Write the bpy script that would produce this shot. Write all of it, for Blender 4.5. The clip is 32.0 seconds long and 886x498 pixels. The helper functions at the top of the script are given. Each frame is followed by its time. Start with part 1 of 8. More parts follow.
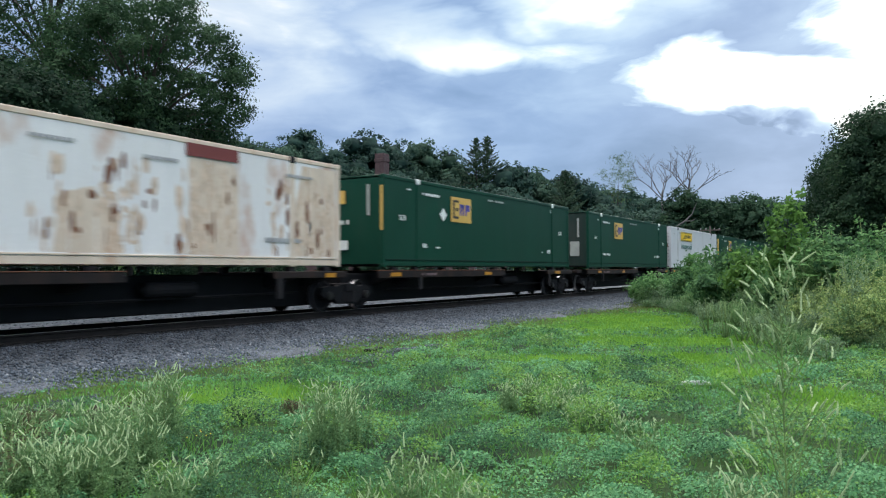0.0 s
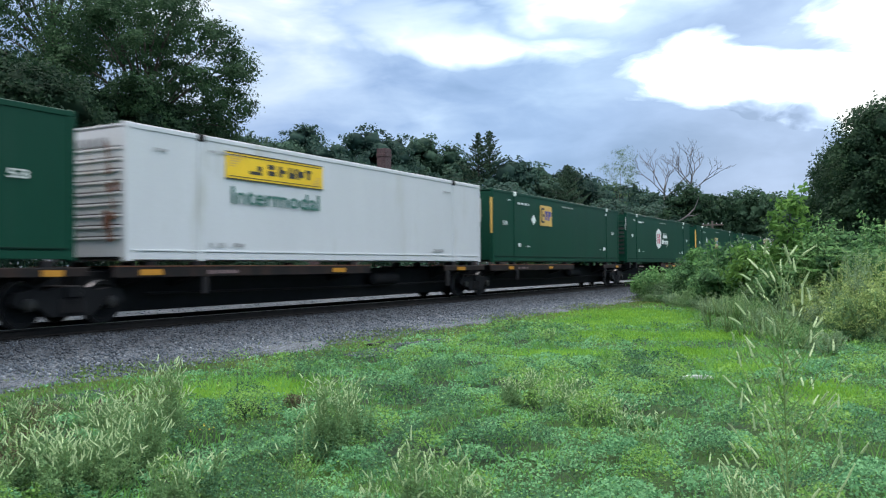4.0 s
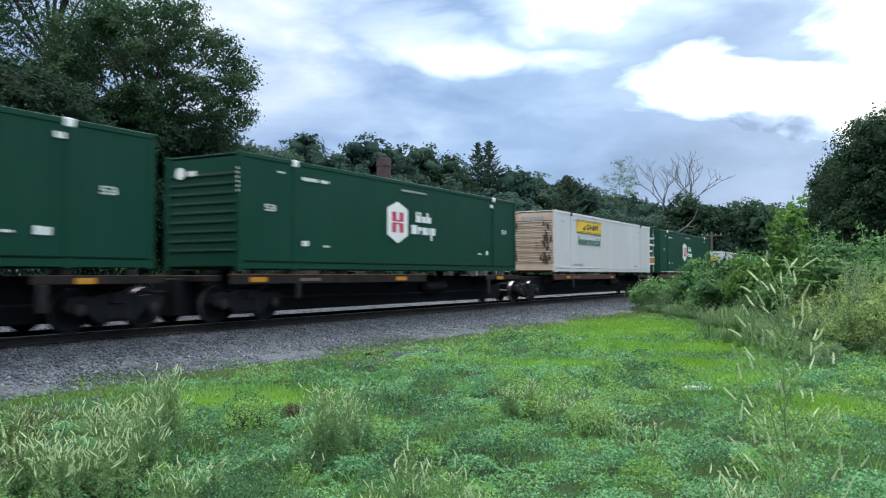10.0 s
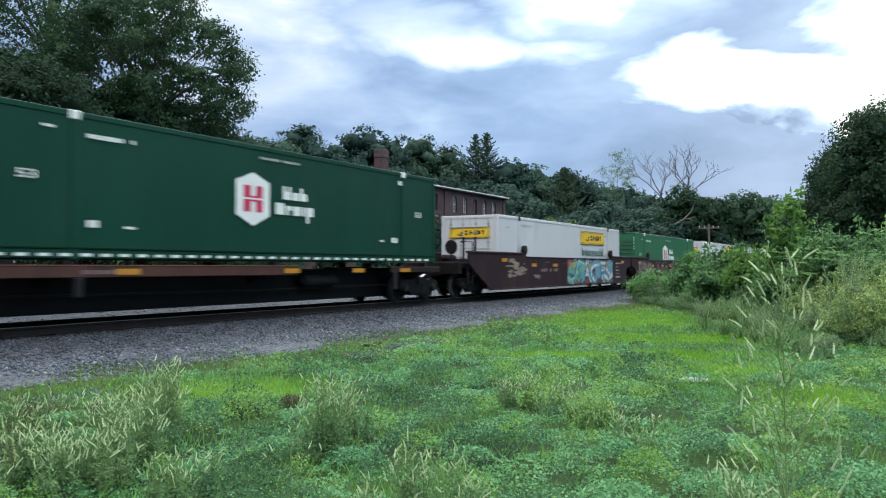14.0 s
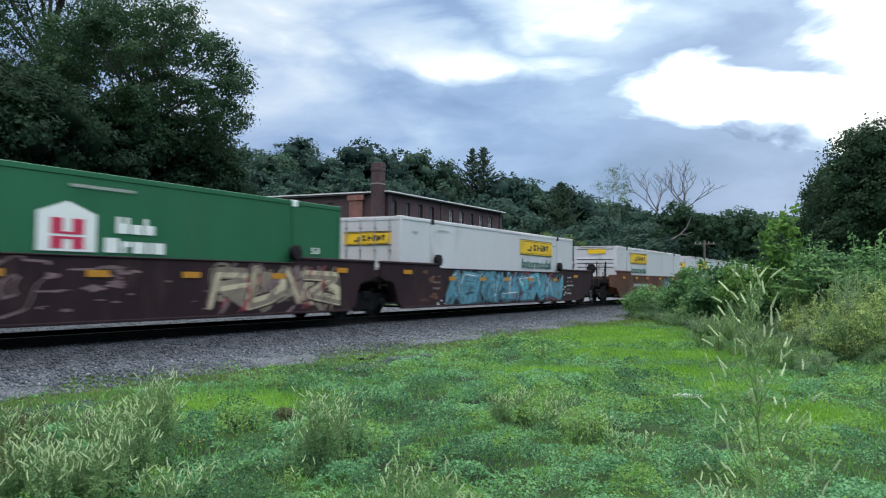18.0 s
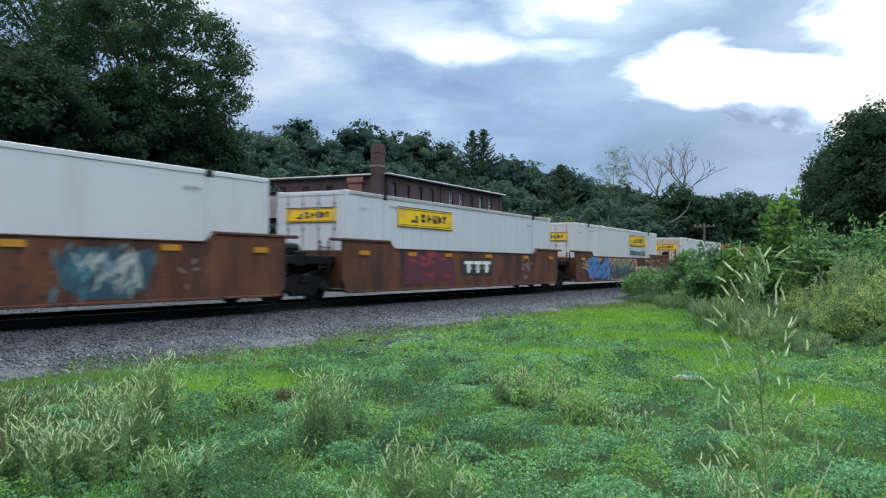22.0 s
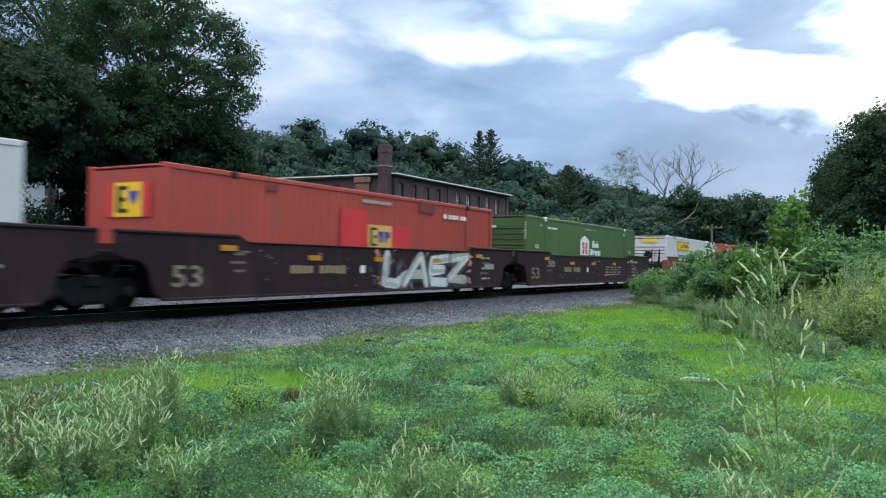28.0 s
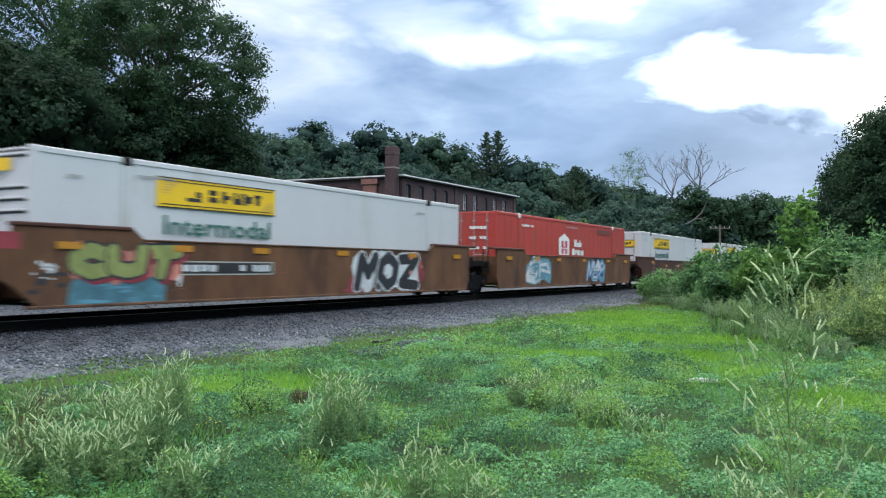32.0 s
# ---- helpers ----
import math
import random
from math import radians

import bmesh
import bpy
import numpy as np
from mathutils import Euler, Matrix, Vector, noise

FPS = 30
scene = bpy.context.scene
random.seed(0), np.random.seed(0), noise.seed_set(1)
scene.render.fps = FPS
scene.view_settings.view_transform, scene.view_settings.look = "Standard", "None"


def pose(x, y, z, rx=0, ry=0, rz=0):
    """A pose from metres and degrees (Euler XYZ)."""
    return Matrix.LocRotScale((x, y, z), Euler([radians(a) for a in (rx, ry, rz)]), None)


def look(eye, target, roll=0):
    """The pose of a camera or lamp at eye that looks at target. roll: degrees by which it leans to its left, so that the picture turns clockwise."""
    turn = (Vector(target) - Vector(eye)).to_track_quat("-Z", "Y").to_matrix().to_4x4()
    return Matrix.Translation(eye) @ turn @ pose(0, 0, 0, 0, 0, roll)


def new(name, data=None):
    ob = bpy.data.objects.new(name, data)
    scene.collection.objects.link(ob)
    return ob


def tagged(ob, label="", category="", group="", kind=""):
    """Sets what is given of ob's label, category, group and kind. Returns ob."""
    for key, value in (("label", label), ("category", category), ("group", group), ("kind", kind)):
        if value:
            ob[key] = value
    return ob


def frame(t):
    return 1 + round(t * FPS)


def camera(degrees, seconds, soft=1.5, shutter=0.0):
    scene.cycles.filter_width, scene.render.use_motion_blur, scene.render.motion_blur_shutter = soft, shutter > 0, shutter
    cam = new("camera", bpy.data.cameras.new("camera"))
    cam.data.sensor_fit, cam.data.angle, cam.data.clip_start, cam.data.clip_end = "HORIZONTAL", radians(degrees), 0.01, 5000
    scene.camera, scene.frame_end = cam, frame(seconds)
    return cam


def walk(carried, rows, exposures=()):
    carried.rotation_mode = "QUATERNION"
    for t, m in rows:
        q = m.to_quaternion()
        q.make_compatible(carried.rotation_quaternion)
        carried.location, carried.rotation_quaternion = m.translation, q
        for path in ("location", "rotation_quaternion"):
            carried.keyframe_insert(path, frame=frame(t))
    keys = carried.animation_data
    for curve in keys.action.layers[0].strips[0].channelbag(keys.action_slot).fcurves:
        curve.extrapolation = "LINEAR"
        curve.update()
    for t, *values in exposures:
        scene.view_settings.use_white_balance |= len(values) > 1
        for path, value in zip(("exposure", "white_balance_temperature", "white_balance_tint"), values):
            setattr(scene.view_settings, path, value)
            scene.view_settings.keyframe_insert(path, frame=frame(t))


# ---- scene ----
# seconds, eye x y z, heading and tilt and lean in degrees
PATH = [
    (0, 0.019, 0.003, 1.602, 29.293, 1.560, -0.37),
    (0.5, 0.003, -0.003, 1.604, 29.397, 1.428, -0.42),
    (1, 0.007, -0.007, 1.604, 29.666, 1.340, -0.71),
    (1.5, 0.012, -0.004, 1.601, 29.836, 1.195, -0.75),
    (2, 0.002, -0.007, 1.596, 29.703, 1.046, -0.71),
    (2.5, 0.009, -0.006, 1.603, 29.576, 1.077, -0.61),
    (3, -0.005, -0.006, 1.607, 29.524, 1.152, -0.43),
    (3.5, 0.009, -0.003, 1.597, 29.421, 1.189, -0.39),
    (5.5, 0.010, 0.008, 1.597, 29.676, 1.355, -0.30),
    (6, 0.008, 0.006, 1.597, 29.713, 1.383, -0.17),
    (6.5, 0.004, 0.000, 1.595, 29.639, 1.267, -0.24),
    (7, 0.016, 0.011, 1.603, 29.544, 1.089, -0.45),
    (7.5, 0.014, 0.006, 1.603, 29.591, 1.062, -0.50),
    (8, 0.012, 0.008, 1.602, 29.604, 1.002, -0.38),
    (8.5, -0.001, -0.001, 1.598, 29.525, 1.053, -0.37),
    (9, 0.004, 0.005, 1.598, 29.526, 1.309, -0.39),
    (9.5, 0.006, 0.004, 1.601, 29.526, 1.674, -0.27),
    (10, 0.001, 0.001, 1.602, 29.381, 1.867, -0.11),
    (10.5, 0.002, 0.007, 1.595, 29.304, 1.921, 0.16),
    (11, -0.005, 0.000, 1.597, 29.415, 1.982, 0.14),
    (11.5, -0.002, 0.003, 1.599, 29.547, 1.812, -0.07),
    (12, -0.001, -0.001, 1.600, 29.731, 1.733, -0.10),
    (12.5, 0.003, 0.008, 1.600, 29.773, 1.742, -0.06),
    (13, -0.004, 0.008, 1.595, 29.605, 1.546, -0.03),
    (13.5, -0.000, 0.007, 1.601, 29.336, 1.297, -0.02),
    (14, -0.003, 0.008, 1.596, 29.206, 1.296, -0.03),
    (14.5, -0.008, -0.001, 1.597, 29.217, 1.490, -0.11),
    (16.5, -0.016, -0.010, 1.604, 29.000, 2.311, -0.01),
    (17, -0.021, -0.015, 1.607, 28.728, 2.237, 0.13),
    (17.5, -0.022, -0.009, 1.606, 28.716, 2.176, 0.28),
    (18, -0.029, -0.016, 1.604, 28.937, 2.255, 0.46),
    (18.5, -0.011, 0.000, 1.601, 29.142, 2.319, 0.51),
    (19, -0.019, -0.003, 1.600, 29.118, 2.219, 0.51),
    (19.5, -0.019, -0.005, 1.600, 29.028, 2.021, 0.47),
    (20, -0.017, 0.002, 1.595, 28.995, 1.638, 0.42),
    (20.5, -0.009, 0.003, 1.597, 28.922, 1.268, 0.35),
    (21, -0.015, -0.001, 1.593, 28.917, 1.188, 0.35),
    (21.5, -0.010, 0.000, 1.592, 28.879, 1.128, 0.37),
    (22, -0.003, 0.005, 1.593, 28.900, 1.018, 0.51),
    (22.5, -0.015, 0.001, 1.593, 29.119, 0.905, 0.72),
    (23, -0.017, 0.006, 1.597, 29.340, 0.782, 0.74),
    (23.5, -0.023, -0.004, 1.590, 29.531, 0.832, 0.72),
    (24, -0.005, 0.010, 1.589, 29.588, 0.881, 0.68),
    (24.5, -0.017, 0.004, 1.591, 29.443, 0.885, 0.57),
    (25, -0.020, 0.006, 1.595, 29.317, 0.888, 0.64),
    (25.5, -0.005, 0.015, 1.589, 29.298, 0.968, 0.67),
    (27.5, -0.009, 0.013, 1.593, 29.381, 1.186, 0.67),
    (28, -0.000, 0.019, 1.592, 29.371, 1.031, 0.79),
    (28.5, -0.011, 0.008, 1.589, 29.409, 0.890, 0.85),
    (29, -0.004, 0.022, 1.589, 29.372, 0.900, 0.80),
    (29.5, -0.024, -0.012, 1.596, 29.323, 1.027, 0.53),
    (30, -0.008, 0.008, 1.593, 29.346, 1.194, 0.53),
    (30.5, -0.000, 0.021, 1.591, 29.457, 1.299, 0.65),
    (31, -0.006, 0.015, 1.589, 29.605, 1.355, 0.60),
    (31.5, -0.005, 0.017, 1.589, 29.791, 1.258, 0.59),
    (32, -0.001, 0.020, 1.590, 29.888, 1.130, 0.60),
]


def sight(x, y, z, heading, tilt, lean):
    a, b = radians(heading), radians(tilt)
    way = Vector((math.cos(a) * math.cos(b), math.sin(a) * math.cos(b), math.sin(b)))
    return look((x, y, z), Vector((x, y, z)) + way * 10, lean)


cam = camera(57.13, 32.0, soft=1.15, shutter=0.5)
walk(cam, [(row[0], sight(*row[1:])) for row in PATH], exposures=[(0, 0.0), (2, 0.2), (12, 0.2), (14, 0.17), (17, 0.0), (26, 0.0), (28, 0.1), (30, 0.05), (32, 0.17)])

# ---------------------------------------------------------------- sky and sun
SUN_AZ, SUN_EL = 6.0, 17.0


def nodes_of(tree):
    tree.nodes.clear()

    def add(kind, **kw):
        n = tree.nodes.new(kind)
        for k, v in kw.items():
            if k == "op":
                n.operation = v
            elif k == "vals":
                for i, x in v.items():
                    n.inputs[i].default_value = x
        return n

    def link(a, ao, b, bi):
        tree.links.new(a.outputs[ao], b.inputs[bi])
    return add, link


def ramp_of(n, stops):
    els = n.color_ramp.elements
    els[0].position, els[0].color = stops[0][0], (*stops[0][1], 1)
    els[1].position, els[1].color = stops[1][0], (*stops[1][1], 1)
    for p, c in stops[2:]:
        e = els.new(p)
        e.color = (*c, 1)


def build_sky():
    w = bpy.data.worlds.new("dusk_sky")
    scene.world = w
    w.use_nodes = True
    add, link = nodes_of(w.node_tree)
    out = add("ShaderNodeOutputWorld")
    bg = add("ShaderNodeBackground", vals={1: 1.0})
    link(bg, 0, out, 0)
    co = add("ShaderNodeTexCoord")
    sep = add("ShaderNodeSeparateXYZ")
    link(co, 0, sep, 0)
    az = add("ShaderNodeMath", op="ARCTAN2")
    link(sep, 1, az, 0)
    link(sep, 0, az, 1)
    el = add("ShaderNodeMath", op="ARCSINE")
    link(sep, 2, el, 0)
    # a cloud sheet seen at a low angle: stretched sideways
    vec = add("ShaderNodeCombineXYZ")
    m1 = add("ShaderNodeMath", op="MULTIPLY", vals={1: 2.6})
    m2 = add("ShaderNodeMath", op="MULTIPLY", vals={1: 6.8})
    link(az, 0, m1, 0)
    link(el, 0, m2, 0)
    link(m1, 0, vec, 0)
    link(m2, 0, vec, 1)
    big = add("ShaderNodeTexNoise", vals={"Scale": 1.6, "Detail": 5.0, "Roughness": 0.5, "Distortion": 0.35})
    fine = add("ShaderNodeTexNoise", vals={"Scale": 4.2, "Detail": 7.0, "Roughness": 0.55, "Distortion": 0.5})
    link(vec, 0, big, "Vector")
    link(vec, 0, fine, "Vector")

    def brk(mid_az, mid_el, wide, high, gain, tilt=0.0):
        """A break in the cloud, soft and torn at its edge."""
        d1 = add("ShaderNodeMath", op="SUBTRACT", vals={1: radians(mid_az)})
        link(az, 0, d1, 0)
        j = add("ShaderNodeMath", op="MULTIPLY_ADD", vals={1: 0.16, 2: -0.08})
        link(fine, 0, j, 0)
        j2 = add("ShaderNodeMath", op="ADD")
        link(d1, 0, j2, 0)
        link(j, 0, j2, 1)
        q1 = add("ShaderNodeMath", op="DIVIDE", vals={1: radians(wide)})
        link(j2, 0, q1, 0)
        sl = add("ShaderNodeMath", op="MULTIPLY_ADD", vals={1: -tilt, 2: -radians(mid_el)})
        link(d1, 0, sl, 0)
        d2 = add("ShaderNodeMath", op="ADD")
        link(el, 0, d2, 0)
        link(sl, 0, d2, 1)
        k = add("ShaderNodeMath", op="MULTIPLY_ADD", vals={1: 0.16, 2: -0.08})
        link(big, 0, k, 0)
        k2 = add("ShaderNodeMath", op="ADD")
        link(d2, 0, k2, 0)
        link(k, 0, k2, 1)
        q2 = add("ShaderNodeMath", op="DIVIDE", vals={1: radians(high)})
        link(k2, 0, q2, 0)
        p1 = add("ShaderNodeMath", op="MULTIPLY")
        link(q1, 0, p1, 0)
        link(q1, 0, p1, 1)
        p2 = add("ShaderNodeMath", op="MULTIPLY_ADD")
        link(q2, 0, p2, 0)
        link(q2, 0, p2, 1)
        link(p1, 0, p2, 2)
        s = add("ShaderNodeMath", op="SUBTRACT", vals={0: 1.0})
        link(p2, 0, s, 1)
        mx = add("ShaderNodeMath", op="MAXIMUM", vals={1: 0.0})
        link(s, 0, mx, 0)
        g = add("ShaderNodeMath", op="MULTIPLY", vals={1: gain})
        link(mx, 0, g, 0)
        return g

    total = add("ShaderNodeMath", op="MULTIPLY_ADD", vals={1: 1.15, 2: -0.255})
    link(big, 0, total, 0)
    f2 = add("ShaderNodeMath", op="MULTIPLY_ADD", vals={1: 0.40})
    link(fine, 0, f2, 0)
    # the cloud thins upwards
    lift = add("ShaderNodeMath", op="MULTIPLY_ADD", vals={1: 1.1, 2: -0.47})
    link(el, 0, lift, 0)
    f2b = add("ShaderNodeMath", op="ADD")
    link(total, 0, f2b, 0)
    link(lift, 0, f2b, 1)
    link(f2b, 0, f2, 2)
    last = f2
    for spec in BREAKS:
        b = brk(*spec)
        s = add("ShaderNodeMath", op="ADD")
        link(last, 0, s, 0)
        link(b, 0, s, 1)
        last = s
    ramp = add("ShaderNodeValToRGB")
    ramp_of(ramp, [(0.0, (0.185, 0.33, 0.56)), (0.25, (0.285, 0.45, 0.72)), (0.5, (0.44, 0.63, 0.88)), (0.75, (0.66, 0.85, 1.0)), (1.0, (1.18, 1.24, 1.25))])
    link(last, 0, ramp, 0)
    # an overcast sky is brighter overhead than near the horizon
    up = add("ShaderNodeMapRange", vals={1: 0.36, 2: 1.15, 3: 1.0, 4: ZENITH})
    link(el, 0, up, 0)
    mul = add("ShaderNodeVectorMath", op="SCALE")
    # thick cloud overhead is grey, without the blue of the low sky
    grey = add("ShaderNodeMapRange", vals={1: 0.34, 2: 0.75, 3: 0.0, 4: 1.0})
    link(el, 0, grey, 0)
    cloud = add("ShaderNodeMixRGB", vals={2: (0.475, 0.485, 0.50, 1)})
    link(grey, 0, cloud, 0)
    link(ramp, 0, cloud, 1)
    # the cloud away from the sun is greyer, with a touch of lilac
    side = add("ShaderNodeMapRange", vals={1: radians(22), 2: radians(48), 3: 0.0, 4: 1.0})
    link(az, 0, side, 0)
    lilac = add("ShaderNodeMixRGB", vals={2: (1.12, 0.98, 0.95, 1)})
    lilac.blend_type = "MULTIPLY"
    link(side, 0, lilac, 0)
    link(cloud, 0, lilac, 1)
    link(lilac, 0, mul, 0)
    link(up, 0, mul, "Scale")
    sky = add("ShaderNodeTexSky")
    sky.sky_type = "NISHITA"
    sky.sun_disc = False
    sky.sun_elevation, sky.sun_rotation = radians(SUN_EL), radians(90 - SUN_AZ)
    mix = add("ShaderNodeVectorMath", op="SCALE", vals={"Scale": 0.004})
    link(sky, 0, mix, 0)
    both = add("ShaderNodeVectorMath", op="ADD")
    link(mul, 0, both, 0)
    link(mix, 0, both, 1)
    link(both, 0, bg, 0)


ZENITH = 8.9
# breaks in the cloud, and dark scraps of cloud where the last number is below zero: heading, height, half width, half height in degrees, brightness
BREAKS = [(6.2, 11.3, 10.8, 2.8, 2.2, 0.2), (-4.0, 16.5, 9.5, 7.0, 1.7), (27.0, 15.4, 9.5, 1.8, 0.55), (24.0, 19.4, 10.0, 2.2, 0.4), (42.0, 17.5, 12.0, 3.4, 0.28), (14.0, 18.6, 10.0, 2.6, 0.2), (41.0, 13.0, 12.0, 8.0, 0.2),
          (8.2, 9.5, 2.2, 0.7, -0.6), (4.4, 9.2, 2.8, 0.9, -0.9), (1.6, 10.6, 2.6, 0.5, -0.8)]
build_sky()
sun = new("sun", bpy.data.lights.new("sun", "SUN"))
sun.data.energy, sun.data.angle, sun.data.color = 0.7, radians(25), (1.0, 0.95, 0.88)
sun.matrix_world = look((100 * math.cos(radians(SUN_AZ)), 100 * math.sin(radians(SUN_AZ)), 100 * math.tan(radians(SUN_EL))), (0, 0, 0))


# ---------------------------------------------------------------- materials
def paint(name, col, rough=0.55, metal=0.0, vary=0.12, size=1.2, grain=40.0, bump=0.05, dirt=None, dirt_at=0.62, dirt_size=1.0, streak=1.0, spec=0.5):
    """A painted or raw surface: two scales of tone, optional dirt or rust patches, fine relief."""
    m = bpy.data.materials.new(name)
    m.use_nodes = True
    add, link = nodes_of(m.node_tree)
    out = add("ShaderNodeOutputMaterial")
    b = add("ShaderNodeBsdfPrincipled", vals={"Roughness": rough, "Metallic": metal, "Specular IOR Level": spec})
    link(b, 0, out, 0)
    co = add("ShaderNodeTexCoord")
    mp = add("ShaderNodeMapping", vals={"Scale": (1, 1, 1 / streak)})
    link(co, 3, mp, 0)
    n1 = add("ShaderNodeTexNoise", vals={"Scale": size, "Detail": 6.0, "Roughness": 0.6})
    n2 = add("ShaderNodeTexNoise", vals={"Scale": grain, "Detail": 3.0})
    link(mp, 0, n1, "Vector")
    link(co, 3, n2, "Vector")
    r = add("ShaderNodeValToRGB")
    lo, hi = [c * (1 - vary) for c in col], [min(1, c * (1 + vary)) for c in col]
    ramp_of(r, [(0.32, lo), (0.68, hi)])
    link(n1, 0, r, 0)
    mul = add("ShaderNodeMixRGB", vals={0: 0.35})
    mul.blend_type = "MULTIPLY"
    g = add("ShaderNodeValToRGB")
    ramp_of(g, [(0.3, (0.7, 0.7, 0.7)), (0.7, (1.0, 1.0, 1.0))])
    link(n2, 0, g, 0)
    link(r, 0, mul, 1)
    link(g, 0, mul, 2)
    last = mul
    if dirt:
        n3 = add("ShaderNodeTexNoise", vals={"Scale": dirt_size, "Detail": 8.0, "Roughness": 0.65})
        link(mp, 0, n3, "Vector")
        e = add("ShaderNodeValToRGB")
        ramp_of(e, [(dirt_at - 0.07, (0, 0, 0)), (dirt_at + 0.09, (1, 1, 1))])
        link(n3, 0, e, 0)
        mx = add("ShaderNodeMixRGB", vals={2: (*dirt, 1)})
        link(e, 0, mx, 0)
        link(last, 0, mx, 1)
        last = mx
    link(last, 0, b, "Base Color")
    if bump:
        bp = add("ShaderNodeBump", vals={"Strength": bump * 4, "Distance": 0.01})
        link(n2, 0, bp, "Height")
        link(bp, 0, b, "Normal")
    return m


def leafy(name, cols, rough=0.6, through_light=0.35, by_object=0.0, islands=0.45):
    """Leaves: the tone changes from leaf to leaf and, softly, through the crown."""
    m = bpy.data.materials.new(name)
    m.use_nodes = True
    add, link = nodes_of(m.node_tree)
    out = add("ShaderNodeOutputMaterial")
    geo = add("ShaderNodeNewGeometry")
    info = add("ShaderNodeObjectInfo")
    co = add("ShaderNodeTexCoord")
    n = add("ShaderNodeTexNoise", vals={"Scale": 0.7, "Detail": 3.0})
    link(co, 3, n, "Vector")
    a = add("ShaderNodeMath", op="MULTIPLY_ADD", vals={1: islands})
    link(geo, "Random Per Island", a, 0)
    c = add("ShaderNodeMath", op="MULTIPLY_ADD", vals={1: 1.1, 2: -0.27})
    link(n, 0, c, 0)
    link(c, 0, a, 2)
    d = add("ShaderNodeMath", op="MULTIPLY_ADD", vals={1: by_object})
    link(info, "Random", d, 0)
    link(a, 0, d, 2)
    r = add("ShaderNodeValToRGB")
    ramp_of(r, [(0.1, cols[0]), (0.9, cols[2])])
    e = r.color_ramp.elements.new(0.5)
    e.color = (*cols[1], 1)
    link(d, 0, r, 0)
    b = add("ShaderNodeBsdfPrincipled", vals={"Roughness": 0.75, "Specular IOR Level": 0.12})
    t = add("ShaderNodeBsdfTranslucent")
    link(r, 0, b, "Base Color")
    link(r, 0, t, 0)
    mx = add("ShaderNodeMixShader", vals={0: through_light})
    link(b, 0, mx, 1)
    link(t, 0, mx, 2)
    link(mx, 0, out, 0)
    return m


def ground_material():
    """Lawn: bright turf, blue-green clover drifts, thin soil and grit."""
    m = bpy.data.materials.new("lawn_soil")
    m.use_nodes = True
    add, link = nodes_of(m.node_tree)
    out = add("ShaderNodeOutputMaterial")
    b = add("ShaderNodeBsdfPrincipled", vals={"Roughness": 0.9, "Specular IOR Level": 0.2})
    link(b, 0, out, 0)
    co = add("ShaderNodeTexCoord")
    n1 = add("ShaderNodeTexNoise", vals={"Scale": 0.45, "Detail": 5.0, "Roughness": 0.6})
    n2 = add("ShaderNodeTexNoise", vals={"Scale": 14.0, "Detail": 6.0, "Roughness": 0.7})
    n3 = add("ShaderNodeTexNoise", vals={"Scale": 1.7, "Detail": 6.0, "Roughness": 0.7})
    for q in (n1, n2, n3):
        link(co, 3, q, "Vector")
    r1 = add("ShaderNodeValToRGB")
    ramp_of(r1, [(0.4, (0.014, 0.036, 0.014)), (0.6, (0.038, 0.094, 0.014))])
    link(n1, 0, r1, 0)
    r2 = add("ShaderNodeValToRGB")
    ramp_of(r2, [(0.3, (0.45, 0.45, 0.45)), (0.7, (1.2, 1.2, 1.2))])
    link(n2, 0, r2, 0)
    mu = add("ShaderNodeMixRGB", vals={0: 1.0})
    mu.blend_type = "MULTIPLY"
    link(r1, 0, mu, 1)
    link(r2, 0, mu, 2)
    r3 = add("ShaderNodeValToRGB")
    ramp_of(r3, [(0.70, (0, 0, 0)), (0.80, (1, 1, 1))])
    link(n3, 0, r3, 0)
    mx = add("ShaderNodeMixRGB", vals={2: (0.06, 0.06, 0.028, 1)})
    link(r3, 0, mx, 0)
    link(mu, 0, mx, 1)
    link(mx, 0, b, "Base Color")
    bp = add("ShaderNodeBump", vals={"Strength": 0.8, "Distance": 0.03})
    link(n2, 0, bp, "Height")
    link(bp, 0, b, "Normal")
    return m


def grimed_and_shaded(add, link, co, wave, stone):
    """Oil and brake dust along the rails, with the train's shade painted into the stone; cleaner towards the lawn."""
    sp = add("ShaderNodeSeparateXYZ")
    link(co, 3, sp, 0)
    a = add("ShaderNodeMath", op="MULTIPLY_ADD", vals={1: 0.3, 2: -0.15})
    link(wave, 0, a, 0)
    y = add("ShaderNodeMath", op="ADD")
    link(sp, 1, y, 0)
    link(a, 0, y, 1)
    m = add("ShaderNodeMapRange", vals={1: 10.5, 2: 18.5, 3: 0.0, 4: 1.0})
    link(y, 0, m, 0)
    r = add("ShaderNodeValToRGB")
    # near shoulder dimmed by painted train shade, darkest between the rails, lit stone beyond
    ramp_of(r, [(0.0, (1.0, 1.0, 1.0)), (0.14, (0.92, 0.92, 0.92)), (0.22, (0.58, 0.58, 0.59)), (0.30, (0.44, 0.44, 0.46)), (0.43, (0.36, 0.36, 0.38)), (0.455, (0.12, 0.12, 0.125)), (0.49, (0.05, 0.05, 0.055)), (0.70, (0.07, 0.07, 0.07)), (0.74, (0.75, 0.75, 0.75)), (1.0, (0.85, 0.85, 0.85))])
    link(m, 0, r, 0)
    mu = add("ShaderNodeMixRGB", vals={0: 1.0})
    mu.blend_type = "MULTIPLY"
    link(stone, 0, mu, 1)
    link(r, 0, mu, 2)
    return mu


